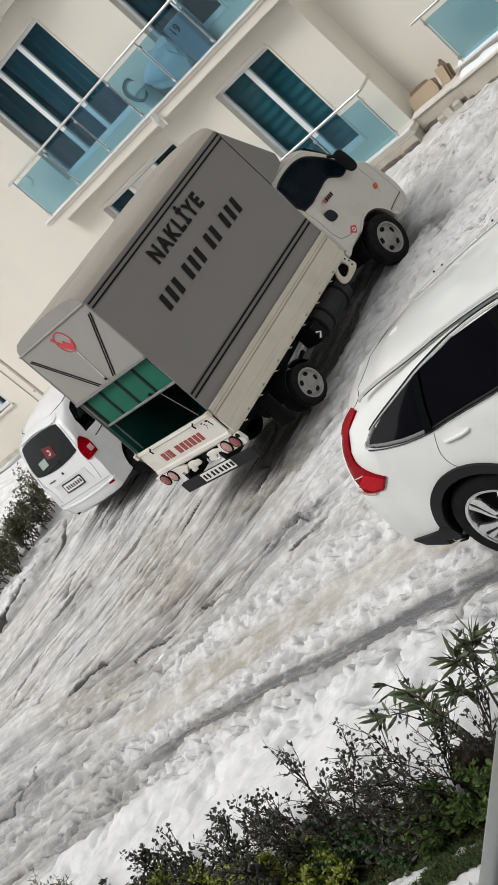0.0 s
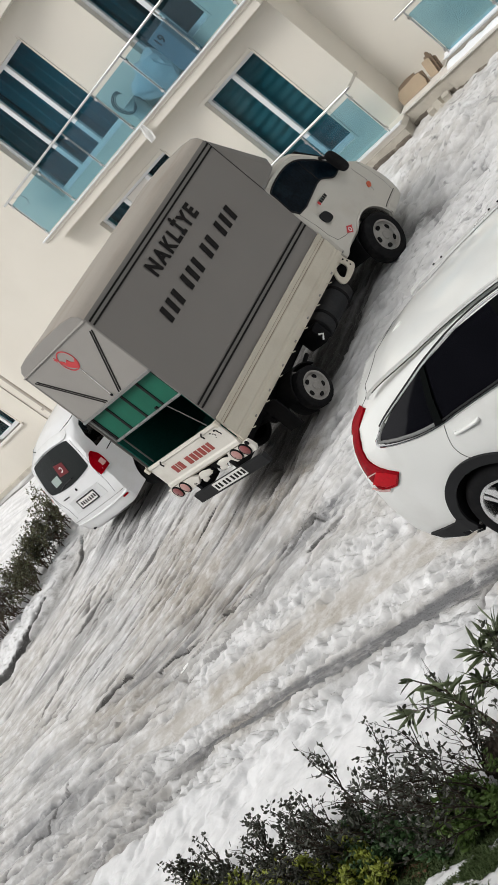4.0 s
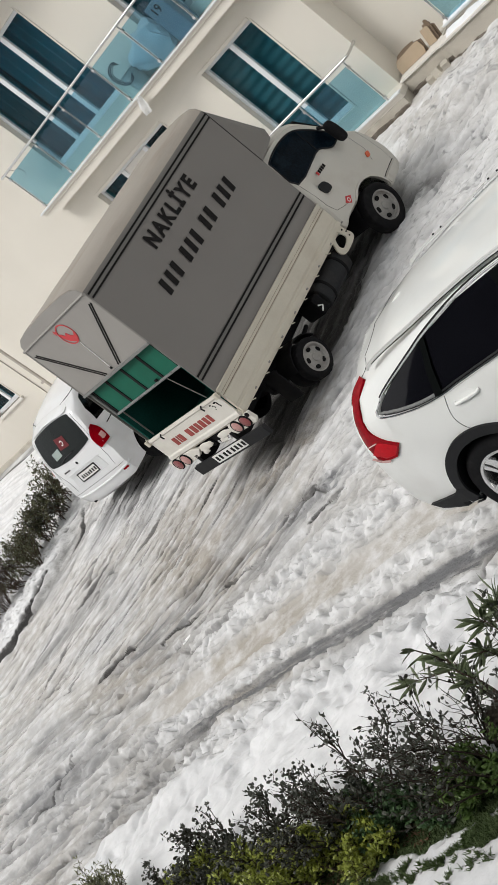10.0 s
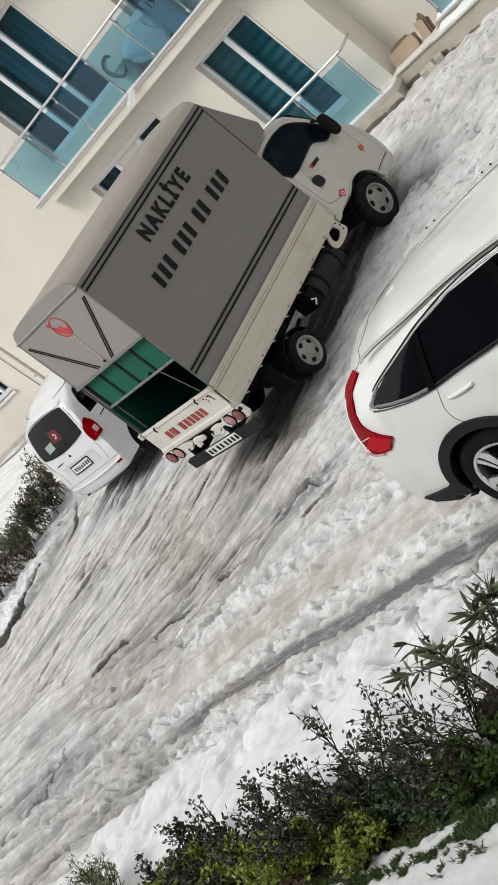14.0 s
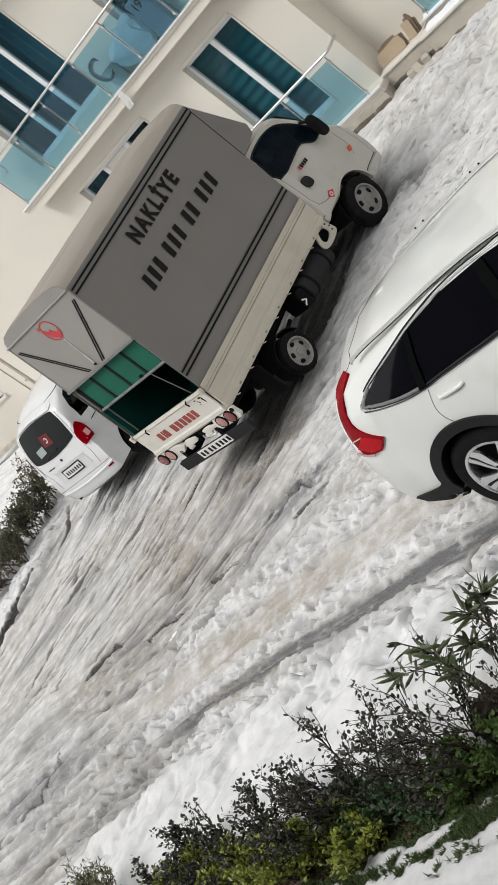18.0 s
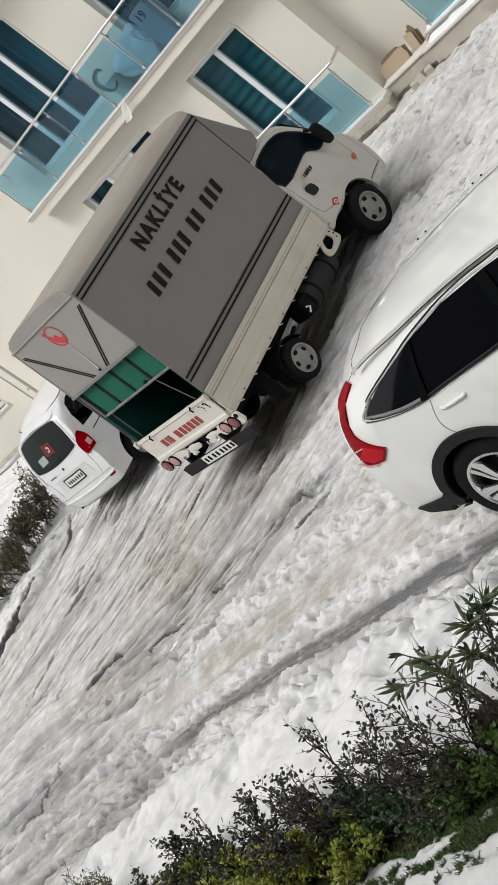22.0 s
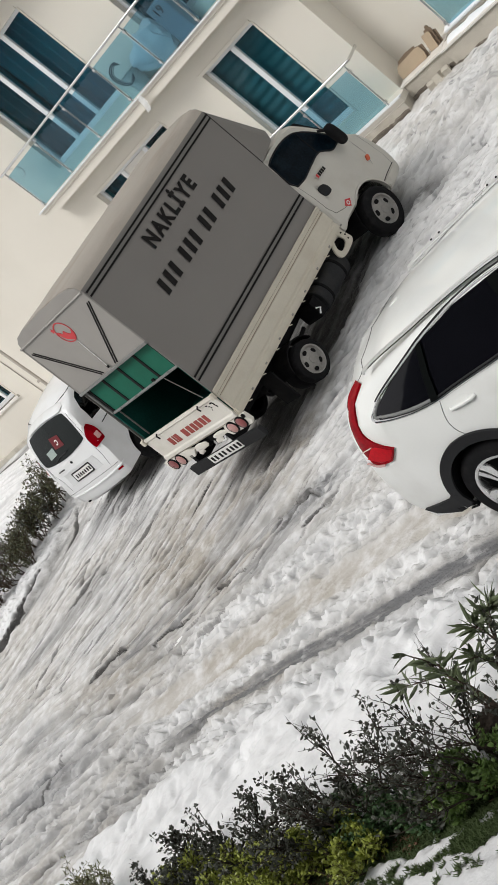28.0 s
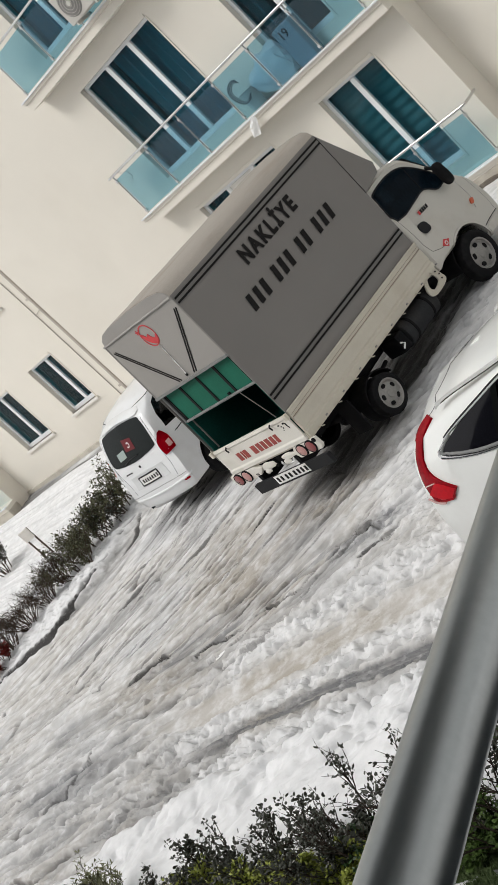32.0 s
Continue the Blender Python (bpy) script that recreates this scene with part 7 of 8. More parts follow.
for s, way in ((-1, "-y"), (1, "+y")):
    tlv = part("tail_lamp", wrap([((0.20, s * 0.78, 1.25), (0.15, s * 0.77, 1.245)), ((0.26, s * 0.80, 1.13), (0.08 + 0.04 * (s + 1), s * (0.69 + 0.05 * (s + 1)), 1.13)), ((0.22, s * 0.82, 1.02), (0.06 + 0.04 * (s + 1), s * (0.70 + 0.05 * (s + 1)), 1.02)), ((0.18, s * 0.83, 0.92), (0.05 + 0.04 * (s + 1), s * (0.72 + 0.045 * (s + 1)), 0.92))], VANB, 0.034, 0.06), M["tail"], van, "red tail lamp with a clear centre", smooth=True)
    part("lamp_lens", wrap([((0.20, s * 0.82, 1.07), (0.13, s * 0.79, 1.07)), ((0.19, s * 0.82, 1.03), (0.12, s * 0.79, 1.02)), ((0.18, s * 0.82, 0.98), (0.11, s * 0.78, 0.98))], VANB, 0.039, 0.012), M["tailc"], tlv, "clear lamp centre")
    part("door_rail", seam([(0.36, 1.06), (1.5, 1.05)], VANB, way, 0.008), M["dark"], van)
    if s < 0:
        part("rear_reflector", drape([(s * 0.64, 0.44), (s * 0.64, 0.47), (s * 0.76, 0.47), (s * 0.76, 0.44)], VANB, "x", 0.004, 0.01, 0.1), M["tail"], van)
    part("hatch_seam", seam([(s * 0.64, 1.56), (s * 0.70, 1.22), (s * 0.66, 0.90), (s * 0.62, 0.60)], VANB, "x", 0.003), M["tank"], van)
    part("arch_lip", drape(ring(0.68, 0.36, 0.365, 0.39, -5, 185), VANB, way, 0.002, 0.008, 0.2), M["paintv"], van)
    for x in (0.68, 3.5):
        wh = part("wheel", tyre_mesh(0.31, 0.20, 0.19), M["rubber"], van, "black tyre", smooth=True)
        wh.matrix_basis = pose(x, s * 0.77, 0.31)
        part("rim", lathe([(0.20, -0.07), (0.205, -0.095), (0.18, -0.08), (0.10, -0.06), (0.0, -0.075)] if s < 0 else [(0.20, 0.07), (0.205, 0.095), (0.18, 0.08), (0.10, 0.06), (0.0, 0.075)], 24), M["rim"], wh, smooth=True)
vp = part("number_plate", drape([(-0.26, 0.70), (-0.26, 0.82), (0.26, 0.82), (0.26, 0.70)], VANB, "x", 0.006, 0.008, 0.3), M["plate"], van, "white plate with black bars")
part("plate_frame", seam([(-0.27, 0.69), (-0.27, 0.83), (0.27, 0.83), (0.27, 0.69), (-0.27, 0.69)], VANB, "x", 0.012, 0.012), M["plastic"], vp)
for k in range(7):
    part("printed_bar", drape([(0.21 - 0.068 * k, 0.725), (0.21 - 0.068 * k, 0.795), (0.17 - 0.068 * k, 0.795), (0.17 - 0.068 * k, 0.725)], VANB, "x", 0.015, 0.002, 0.3), M["ink"], vp)
part("bumper_line", seam([(-0.80, 0.56), (0, 0.57), (0.80, 0.56)], VANB, "x", 0.003), M["tank"], van)
part("plate_crease", seam([(-0.52, 0.87), (0, 0.89), (0.52, 0.87)], VANB, "x", 0.007, -0.003), M["paintv"], van)
part("badge", drape(ring(0.0, 0.985, 0.0, 0.022, 0, 359, 12), VANB, "x", 0.004, 0.008, 0.3), M["dark"], van, "small round badge")
for s in (-1, 1):
    part("roof_gutter", seam([(0.40, 1.70), (1.2, 1.755), (2.2, 1.735)], VANB, "-y" if s < 0 else "+y", 0.007, 0.001), M["tank"], van)
    part("lamp_surround", wrap([((0.215, s * 0.775, 1.275), (0.13, s * 0.75, 1.27)), ((0.275, s * 0.805, 1.13), (0.07, s * 0.685, 1.13)), ((0.23, s * 0.825, 1.01), (0.05, s * 0.69, 1.01)), ((0.185, s * 0.835, 0.905), (0.04, s * 0.71, 0.905))], VANB, 0.014, 0.03), M["paintv"], van)
part("spoiler", drape(smooth_line([(-0.56, 1.63), (-0.48, 1.70), (0, 1.735), (0.48, 1.70), (0.56, 1.63), (0, 1.675)], 3), VANB, "x", 0.006, 0.035, 0.1), M["paintv"], van, smooth=True)
# flat panel whose darker paint gives the recess its shade
part("recess_shade", drape([(-0.50, 0.66), (-0.47, 0.875), (0.47, 0.875), (0.50, 0.66)], VANB, "x", 0.0025, 0.002, 0.1), M["vanshade"], van)
part("bumper_lip", seam(smooth_line([(-0.82, 0.50), (-0.4, 0.475), (0, 0.47), (0.4, 0.475), (0.82, 0.50)], 3, False), VANB, "x", 0.022, 0.0, 8), M["paintv"], van, smooth=True)
for k in range(3):
    part("model_badge", drape([(0.30 + 0.07 * k, 0.945), (0.30 + 0.07 * k, 0.965), (0.355 + 0.07 * k, 0.965), (0.355 + 0.07 * k, 0.945)], VANB, "x", 0.003, 0.003, 0.3), M["tank"], van)
part("rear_wiper", seam([(0.30, 1.11), (0.1, 1.15), (-0.15, 1.16)], VANB, "x", 0.010, 0.02), M["plastic"], van)
part("exhaust_tip", lathe([(0.0, -0.02), (0.022, -0.02), (0.025, 0.06)], 12, "x", at=(0.04, 0.66, 0.29)), M["dark"], van)


# ---- plants ----
def leaf_faces(verts, faces, base, way, length, width, rng, fold=0.25):
    """One folded pointed leaf."""
    way = way.normalized()
    side = way.cross(Vector((rng.uniform(-1, 1), rng.uniform(-1, 1), rng.uniform(0.2, 1)))).normalized()
    nrm = side.cross(way)
    i = len(verts)
    m1, m2, low = base + way * length * 0.30, base + way * length * 0.68 - nrm * length * 0.02, nrm * width * fold
    verts += [base, m1 + side * width * 0.9 - low, m1, m1 - side * width * 0.9 - low, m2 + side * width * 0.85 - low, m2, m2 - side * width * 0.85 - low, base + way * length - nrm * length * 0.10]
    faces += [(i, i + 1, i + 2), (i, i + 2, i + 3), (i + 1, i + 4, i + 5, i + 2), (i + 2, i + 5, i + 6, i + 3), (i + 4, i + 7, i + 5), (i + 5, i + 7, i + 6)]


def shrub(name, label, at, height, spread, stems, leaves, length, width, leaf_mat, seed, bark="twig", lean=(0, 0), bare=0.3, radius=0.010, split=3, category="shrub", group="", droop=0.0):
    """Stems from one foot that fork and wander, with single folded leaves on their outer parts."""
    rng = random.Random(seed)
    ob = thing(name, label, category, pose(at[0], at[1], ground_z(at[0], at[1]) - 0.03 if len(at) < 3 else at[2]), group)
    bm = bmesh.new()
    spots = []

    def grow(p, d, length_, r, level):
        pts, rs = [p], [r]
        n = 5
        for k in range(n):
            d = (d + Vector((rng.uniform(-1, 1), rng.uniform(-1, 1), rng.uniform(-0.5, 0.8) - droop * level)) * 0.22).normalized()
            p = p + d * length_ / n
            pts.append(p)
            rs.append(r * (1 - 0.13 * (k + 1)))
            if level >= 1 or k >= n * bare:
                for _ in range(2):
                    spots.append((p, d))
            if level < 2 and k >= 1 and rng.random() < 0.75:
                for _ in range(split if level == 0 and k > 2 else 1):
                    s = (d + Vector((rng.uniform(-1, 1), rng.uniform(-1, 1), rng.uniform(-0.3, 0.8))) * 0.95).normalized()
                    grow(p, s, length_ * rng.uniform(0.35, 0.6), r * 0.55, level + 1)
        tube(pts, rs, 5 if level == 0 else 3, bm, cap=False)
    for _ in range(stems):
        a = rng.uniform(0, 2 * math.pi)
        q = math.sqrt(rng.random())
        d = Vector((math.cos(a) * q * spread / height * 0.8 + lean[0], math.sin(a) * q * spread / height * 0.8 + lean[1], 1.0)).normalized()
        foot = Vector((math.cos(a) * q * spread * 0.35, math.sin(a) * q * spread * 0.35, 0))
        tube([(0, 0, 0.0), tuple(foot)], radius, 4, bm)
        grow(foot, d, height * rng.uniform(0.6, 0.95), radius, 0)
    part("branchwork", bm, M[bark], ob)
    verts, faces = [], []
    for _ in range(leaves):
        p, d = spots[rng.randrange(len(spots))]
        way = d * 0.5 + Vector((rng.uniform(-1, 1), rng.uniform(-1, 1), rng.uniform(-0.6, 0.8)))
        leaf_faces(verts, faces, p + Vector((rng.uniform(-1, 1), rng.uniform(-1, 1), rng.uniform(-1, 1))) * 0.02, way, length * rng.uniform(0.6, 1.25), width * rng.uniform(0.7, 1.2), rng)
    me = bpy.data.meshes.new("foliage")
    me.from_pydata([tuple(v) for v in verts], [], faces)
    me.materials.append(M[leaf_mat])
    lf = new("foliage", me)
    lf.parent = ob
    return ob


# row of dark evergreen shrubs below the balcony, between snow strip and lawn
ROW = "shrubs below the balcony"
DARK = "dusty dark-leaved shrub with wiry twigs in snow"
k = 0
for x, h, sp, lv in ((-5.15, 1.05, 0.55, 520), (-5.72, 1.14, 0.62, 380), (-6.05, 1.06, 0.55, 320), (-6.45, 1.00, 0.6, 400), (-6.95, 0.90, 0.6, 560), (-7.55, 0.86, 0.6, 760), (-8.2, 0.76, 0.6, 820), (-8.9, 0.64, 0.5, 820), (-9.7, 0.48, 0.45, 760)):
    shrub("evergreen_shrub", DARK, (x, 3.95 + 0.12 * (x + 5.8)), h * 0.62, sp * 0.85, 5 if x > -6.6 else 7, lv, 0.040, 0.012, "leafd", 100 + k, lean=(0.0, 0.12 if x > -6.6 else 0.05), radius=0.010, group=ROW, bark="bark", bare=0.45)
    k += 1
shrub("evergreen_shrub", DARK, (-5.95, 4.06), 0.66, 0.50, 4, 260, 0.040, 0.012, "leafd", 171, lean=(-0.12, 0.14), radius=0.010, group=ROW, bark="bark", bare=0.4)
# low thick growth at the foot of the row
for x in (-7.1, -7.65, -8.1, -8.6, -9.1):
    shrub("evergreen_shrub", "low dark-leaved shrub at the foot of taller bushes", (x, 3.98 + 0.12 * (x + 5.8)), 0.28, 0.30, 11, 650, 0.042, 0.014, "leafd", 700 + k, radius=0.007, group=ROW, bark="bark", bare=0.1)
    k += 1


def oleander(at, height, stems, lean, seed):
    """Long bare stems that fork high up and end in whorls of narrow leaves."""
    rng = random.Random(seed)
    ob = thing("oleander", "oleander with bare stems and whorls of narrow olive leaves", "shrub", pose(at[0], at[1], ground_z(*at) - 0.03))
    bm, verts, faces = bmesh.new(), [], []

    def leafy(p, d, n, size):
        for _ in range(n):
            side = Vector((rng.uniform(-1, 1), rng.uniform(-1, 1), rng.uniform(-0.7, 0.7)))
            leaf_faces(verts, faces, p - d * rng.uniform(0, 0.08), d * rng.uniform(0.25, 1.0) + side * 1.05, size * rng.uniform(0.7, 1.2), 0.0140 * rng.uniform(0.8, 1.25), rng, 0.35)

    def shoot(p, d, length_, r, level):
        pts, rs = [p], [r]
        for k_ in range(7):
            d = (d + Vector((rng.uniform(-1, 1), rng.uniform(-1, 1), rng.uniform(-0.6, 0.6))) * 0.10).normalized()
            p = p + d * length_ / 7
            pts.append(p)
            rs.append(r * (1 - 0.09 * (k_ + 1)))
            if (level and k_ > 1) or (not level and k_ > 4):
                leafy(p, d, 1, 0.15)
        tube(pts, rs, 6, bm)
        if level < 1 or (level < 2 and rng.random() < 0.35):
            for _ in range(rng.choice((2, 3))):
                shoot(p, (d + Vector((rng.uniform(-1, 1), rng.uniform(-1, 1), rng.uniform(-0.2, 0.5))) * 0.80).normalized(), length_ * rng.uniform(0.25, 0.5), r * 0.6, level + 1)
        else:
            leafy(p, d, 3, 0.17)
    for _ in range(stems):
        a, q = rng.uniform(0, 6.28), rng.uniform(0.10, 0.45)
        foot = Vector((0.06 * math.cos(a), 0.06 * math.sin(a), 0))
        shoot(foot, Vector((q * math.cos(a) + lean[0], q * math.sin(a) + lean[1], 1)).normalized(), height * rng.uniform(0.52, 0.74), 0.015, 0)
    part("branchwork", bm, M["twig"], ob)
    me = bpy.data.meshes.new("foliage")
    me.from_pydata([tuple(v) for v in verts], [], faces)
    me.materials.append(M["leafo"])
    new("foliage", me).parent = ob


oleander((-5.70, 4.27), 0.76, 3, (0.02, 0.26), 201)
oleander((-5.62, 4.27), 0.72, 2, (0.06, 0.22), 202)
oleander((-5.42, 4.28), 0.70, 2, (-0.06, 0.08), 203)
# earth heaped round the foot of the oleander
mound = thing("soil_mound", "heap of dark brown soil round an oleander's foot", "soil", pose(-5.80, 4.22, ground_z(-5.80, 4.22) - 0.03))
bm = bmesh.new()
bmesh.ops.create_icosphere(bm, subdivisions=4, radius=1.0)
for v in bm.verts:
    n_ = 1 + 0.35 * noise.noise(v.co * 1.8) + 0.18 * noise.noise(v.co * 5.0)
    v.co = Vector((v.co.x * 0.16 * n_, v.co.y * 0.15 * n_, max(-0.02, v.co.z * 0.20 * n_)))
part("earth", bm, M["soil"], mound)
# olive bush at the far end of the row
for x, y, h in ((-10.35, 3.55, 0.42), (-10.75, 3.62, 0.36)):
    shrub("rosemary_bush", "low olive-green bush with narrow needle leaves in snow", (x, y), h, 0.34, 12, 1500, 0.050, 0.006, "leafn", int(900 - 100 * x), radius=0.008, bark="bark", bare=0.2)
# low fresh-green hedge in front
k = 0
for x, h in ((-6.85, 0.40), (-7.2, 0.46), (-7.55, 0.48), (-7.95, 0.46), (-8.4, 0.42), (-8.9, 0.38), (-9.4, 0.36)):
    shrub("privet_bush", "low hedge bush with fresh yellow-green leaves", (x, 3.55 + 0.03 * (x + 7.4)), h * 0.66, 0.30, 15, 1500, 0.042, 0.012, "leafg", 300 + k, lean=(0, 0.05), bare=0.1, group="low green hedge")
    k += 1
# green undergrowth between hedge and lawn
k = 0
for x, y, h, key in ((-5.45, 3.93, 0.26, "leafb"), (-5.75, 3.87, 0.26, "leafb"), (-6.02, 3.83, 0.26, "leafb"), (-6.30, 3.79, 0.22, "leafm"), (-6.58, 3.74, 0.22, "leafm"), (-6.85, 3.76, 0.24, "leafm"), (-7.2, 3.78, 0.24, "leafm")):
    shrub("evergreen_shrub", "low deep-green shrub under taller bushes", (x, y), h, 0.26, 12, 900, 0.042, 0.014, key, 600 + k, bare=0.1, radius=0.006, group="green undergrowth")
    k += 1


def grass_strip():
    rng = random.Random(9)
    verts, faces = [], []
    for _ in range(80000):
        x = rng.uniform(-7.6, -4.8)
        y = float(np.interp(x, *zip(*LAWN_EDGE))) + rng.gauss(0.08, 0.22)
        z, bare = ground_at(x, y)
        if bare < 0.35 or rng.random() > 1.3 * bare:
            continue
        h = rng.uniform(0.015, 0.045)
        a = rng.uniform(0, 6.28)
        dx, dy = math.cos(a) * 0.006, math.sin(a) * 0.006
        l = rng.uniform(-0.035, 0.035), rng.uniform(-0.035, 0.035)
        i = len(verts)
        verts += [(x - dx, y - dy, z), (x + dx, y + dy, z), (x + l[0], y + l[1], z + h)]
        faces.append((i, i + 1, i + 2))
    me = bpy.data.meshes.new("grass")
    me.from_pydata(verts, [], faces)
    me.materials.append(M["grass"])
    tagged(new("grass", me), "flattened winter grass showing through thawed snow", "grass", kind="stuff")


_gx, _gy = np.arange(-8.0, -4.5, 0.02), np.arange(2.8, 4.8, 0.02)
_gz, _, _, _gw = ground_fields(*np.meshgrid(_gx, _gy))


def ground_at(x, y):
    """Height and bareness of the lawn."""
    r, c = min(max(round((y - 2.8) / 0.02), 0), len(_gy) - 1), min(max(round((x + 8) / 0.02), 0), len(_gx) - 1)
    return float(_gz[r, c]), float(_gw[r, c])


def leaf_litter():
    rng = random.Random(19)
    verts, faces = [], []
    for _ in range(1500):
        x = rng.uniform(-8.0, -5.6)
        y = float(np.interp(x, *zip(*LAWN_EDGE))) + rng.uniform(0.10, 0.34)
        if noise.noise((x * 2.2, y * 4, 8.0)) < 0.02:
            continue
        base = Vector((x, y, ground_at(x, y)[0] + rng.uniform(0.006, 0.03)))
        leaf_faces(verts, faces, base, Vector((rng.uniform(-1, 1), rng.uniform(-1, 1), rng.uniform(-0.3, 0.3))), rng.uniform(0.02, 0.045), 0.010, rng)
    me = bpy.data.meshes.new("leaf_litter")
    me.from_pydata([tuple(v) for v in verts], [], faces)
    me.materials.append(M["litter"])
    tagged(new("leaf_litter", me), "dead reddish-brown leaves lying under a hedge", "dead leaves", kind="stuff")


leaf_litter()
grass_strip()
# planting along the far kerb
k = 0
for x, y, h in ((-18.7, 13.1, 0.9), (-18.72, 12.65, 1.0), (-18.7, 12.2, 0.95), (-18.78, 11.75, 0.9), (-18.8, 11.3, 0.95), (-18.85, 10.8, 0.9)):
    shrub("evergreen_shrub", "straggly green shrub on a snowy verge", (x, y, ground_z(x, y) - 0.16), h * 0.68, 0.40, 11, 1700, 0.052, 0.013, "leafv" if k % 3 else "leafd", 400 + k, radius=0.013, group="shrubs on the verge")
    k += 1
for x, y, h in ((-19.3, 11.2, 0.7), (-19.35, 10.7, 0.7), (-19.4, 10.2, 0.7), (-19.5, 9.7, 0.68), (-19.6, 9.2, 0.65), (-19.7, 8.7, 0.65)):
    shrub("twiggy_hedge", "bare brown twiggy hedge bush in snow", (x, y), h * 0.65, 0.40, 34, 420, 0.03, 0.007, "leafd", 500 + k, radius=0.008, group="bare hedge")
    k += 1
for x, y, h in ((-19.5, 8.85, 0.5), (-19.7, 8.45, 0.5), (-20.1, 8.2, 0.55)):
    shrub("red_barberry", "dark red leaved low shrub", (x, y), h * 0.6, 0.45, 14, 2400, 0.04, 0.011, "leafr", 520 + k, radius=0.008)
    k += 1
shrub("privet_bush", "low hedge bush with fresh yellow-green leaves", (-22.0, 8.3), 0.6, 0.5, 12, 2200, 0.045, 0.013, "leafg", 540, bare=0.1)


def small_tree(at, h, seed):
    rng = random.Random(seed)
    ob = thing("young_tree", "young evergreen tree with a dark narrow crown", "tree", pose(at[0], at[1], ground_z(*at) - 0.05))
    tops = []
    bm = tube([(0, 0, 0), (0.03, -0.02, h * 0.2), (-0.03, 0.04, h * 0.4), (0.0, 0.0, h * 0.7), (0.02, 0.0, h * 0.95)], [0.075, 0.06, 0.05, 0.03, 0.01], 9)
    part("trunk", bm, M["bark"], ob, smooth=True)
    lm = bmesh.new()
    for i in range(26):
        z = h * rng.uniform(0.35, 0.92)
        a = rng.uniform(0, 6.28)
        L_ = (h - z) * 0.35 + 0.25
        p = Vector((0, 0, z))
        pts = [p]
        for _ in range(4):
            p = p + Vector((math.cos(a) + rng.uniform(-0.4, 0.4), math.sin(a) + rng.uniform(-0.4, 0.4), rng.uniform(0.1, 0.9))).normalized() * L_ / 4
            pts.append(p)
            tops.append(p)
        tube(pts, [0.018, 0.014, 0.010, 0.007, 0.004], 4, lm, cap=False)
    part("branchwork", lm, M["bark"], ob)
    verts, faces = [], []
    for _ in range(7000):
        p = tops[rng.randrange(len(tops))] + Vector((rng.gauss(0, 0.07), rng.gauss(0, 0.07), rng.gauss(0, 0.08)))
        leaf_faces(verts, faces, p, Vector((rng.uniform(-1, 1), rng.uniform(-1, 1), rng.uniform(-0.3, 1))), 0.07, 0.014, rng)
    me = bpy.data.meshes.new("crown")
    me.from_pydata([tuple(v) for v in verts], [], faces)
    me.materials.append(M["leafd"])
    new("crown", me).parent = ob


small_tree((-21.3, 10.2), 2.2, 31)
shrub("evergreen_shrub", "straggly green shrub on a snowy verge", (-24.2, 12.6), 0.7, 0.4, 9, 1300, 0.06, 0.014, "leafd", 560, radius=0.014, group="shrubs on the verge")
sign = thing("garden_sign", "small pale board on two thin stakes in snow", "sign", pose(-21.4, 12.0, ground_z(-21.4, 12.0), 0, 0, 25))
part("board", box(-0.12, 0.12, -0.015, 0.015, 0.46, 0.70, 0.006), M["sill"], sign)
for s in (-1, 1):
    part("stake", box(s * 0.10 - 0.015, s * 0.10 + 0.015, 0.016, 0.036, -0.05, 0.70), M["twig"], sign)

# ---- things on balconies and ledges ----
bag = thing("plastic_bag", "large pale blue plastic bag heaped on a balcony", "bag", pose(-12.95, 16.31, 3.23))
bm = bmesh.new()
bmesh.ops.create_icosphere(bm, subdivisions=4, radius=1.0)
for v in bm.verts:
    c = v.co.copy()
    n_ = noise.noise(c * 1.6) * 0.28 + noise.noise(c * 4.2 + Vector((3, 1, 2))) * 0.12
    v.co = Vector((c.x * 0.50 * (1 + n_), c.y * 0.15 * (1 + n_ * 0.5), max(0.0, 0.31 + c.z * (0.33 + 0.10 * c.x) * (1 + n_))))
part("sheet", bm, M["bag"], bag, smooth=True)
jar = thing("carton", "blue-grey carton with a printed figure on a balcony", "box", pose(-12.25, 16.32, 3.23))
part("crate", box(-0.20, 0.20, -0.13, 0.13, 0.0, 0.72, 0.03), M["carton"], jar)
tm = text_mesh("19", 0.20, 0.001, 0.003)
tm.materials.append(M["ink"])
tl_ = new("lettering", tm)
tl_.parent = jar
tl_.matrix_basis = pose(-0.02, -0.134, 0.58, 90, 0, 0)
pail = thing("bucket", "pale plastic bucket on a balcony floor", "bucket", pose(-13.62, 16.29, 3.235))
part("shell", lathe([(0.0, 0.0), (0.13, 0.0), (0.165, 0.36), (0.175, 0.37), (0.16, 0.36), (0.12, 0.02), (0.0, 0.02)], 24, "z"), M["acw"], pail, smooth=True)
hose = thing("hose_coil", "coil of dark hose hung on the balcony glass", "hose", pose(-13.62, 16.145, 3.66))
for q in range(3):
    r = 0.20 - 0.025 * q
    part("loop", tube([(r * math.cos(a), 0.012 * q - 0.01 * math.sin(3 * a), r * 1.05 * math.sin(a)) for a in np.linspace((1.1, 1.0, 0.8)[q], (5.3, 5.5, 5.2)[q], 30)], (0.012, 0.012, 0.007)[q], 7), M["hose"], hose, smooth=True)
wire = thing("wire_loop", "thin dark wire looped over a handrail", "wire", pose(-16.85, 16.09, 4.16))
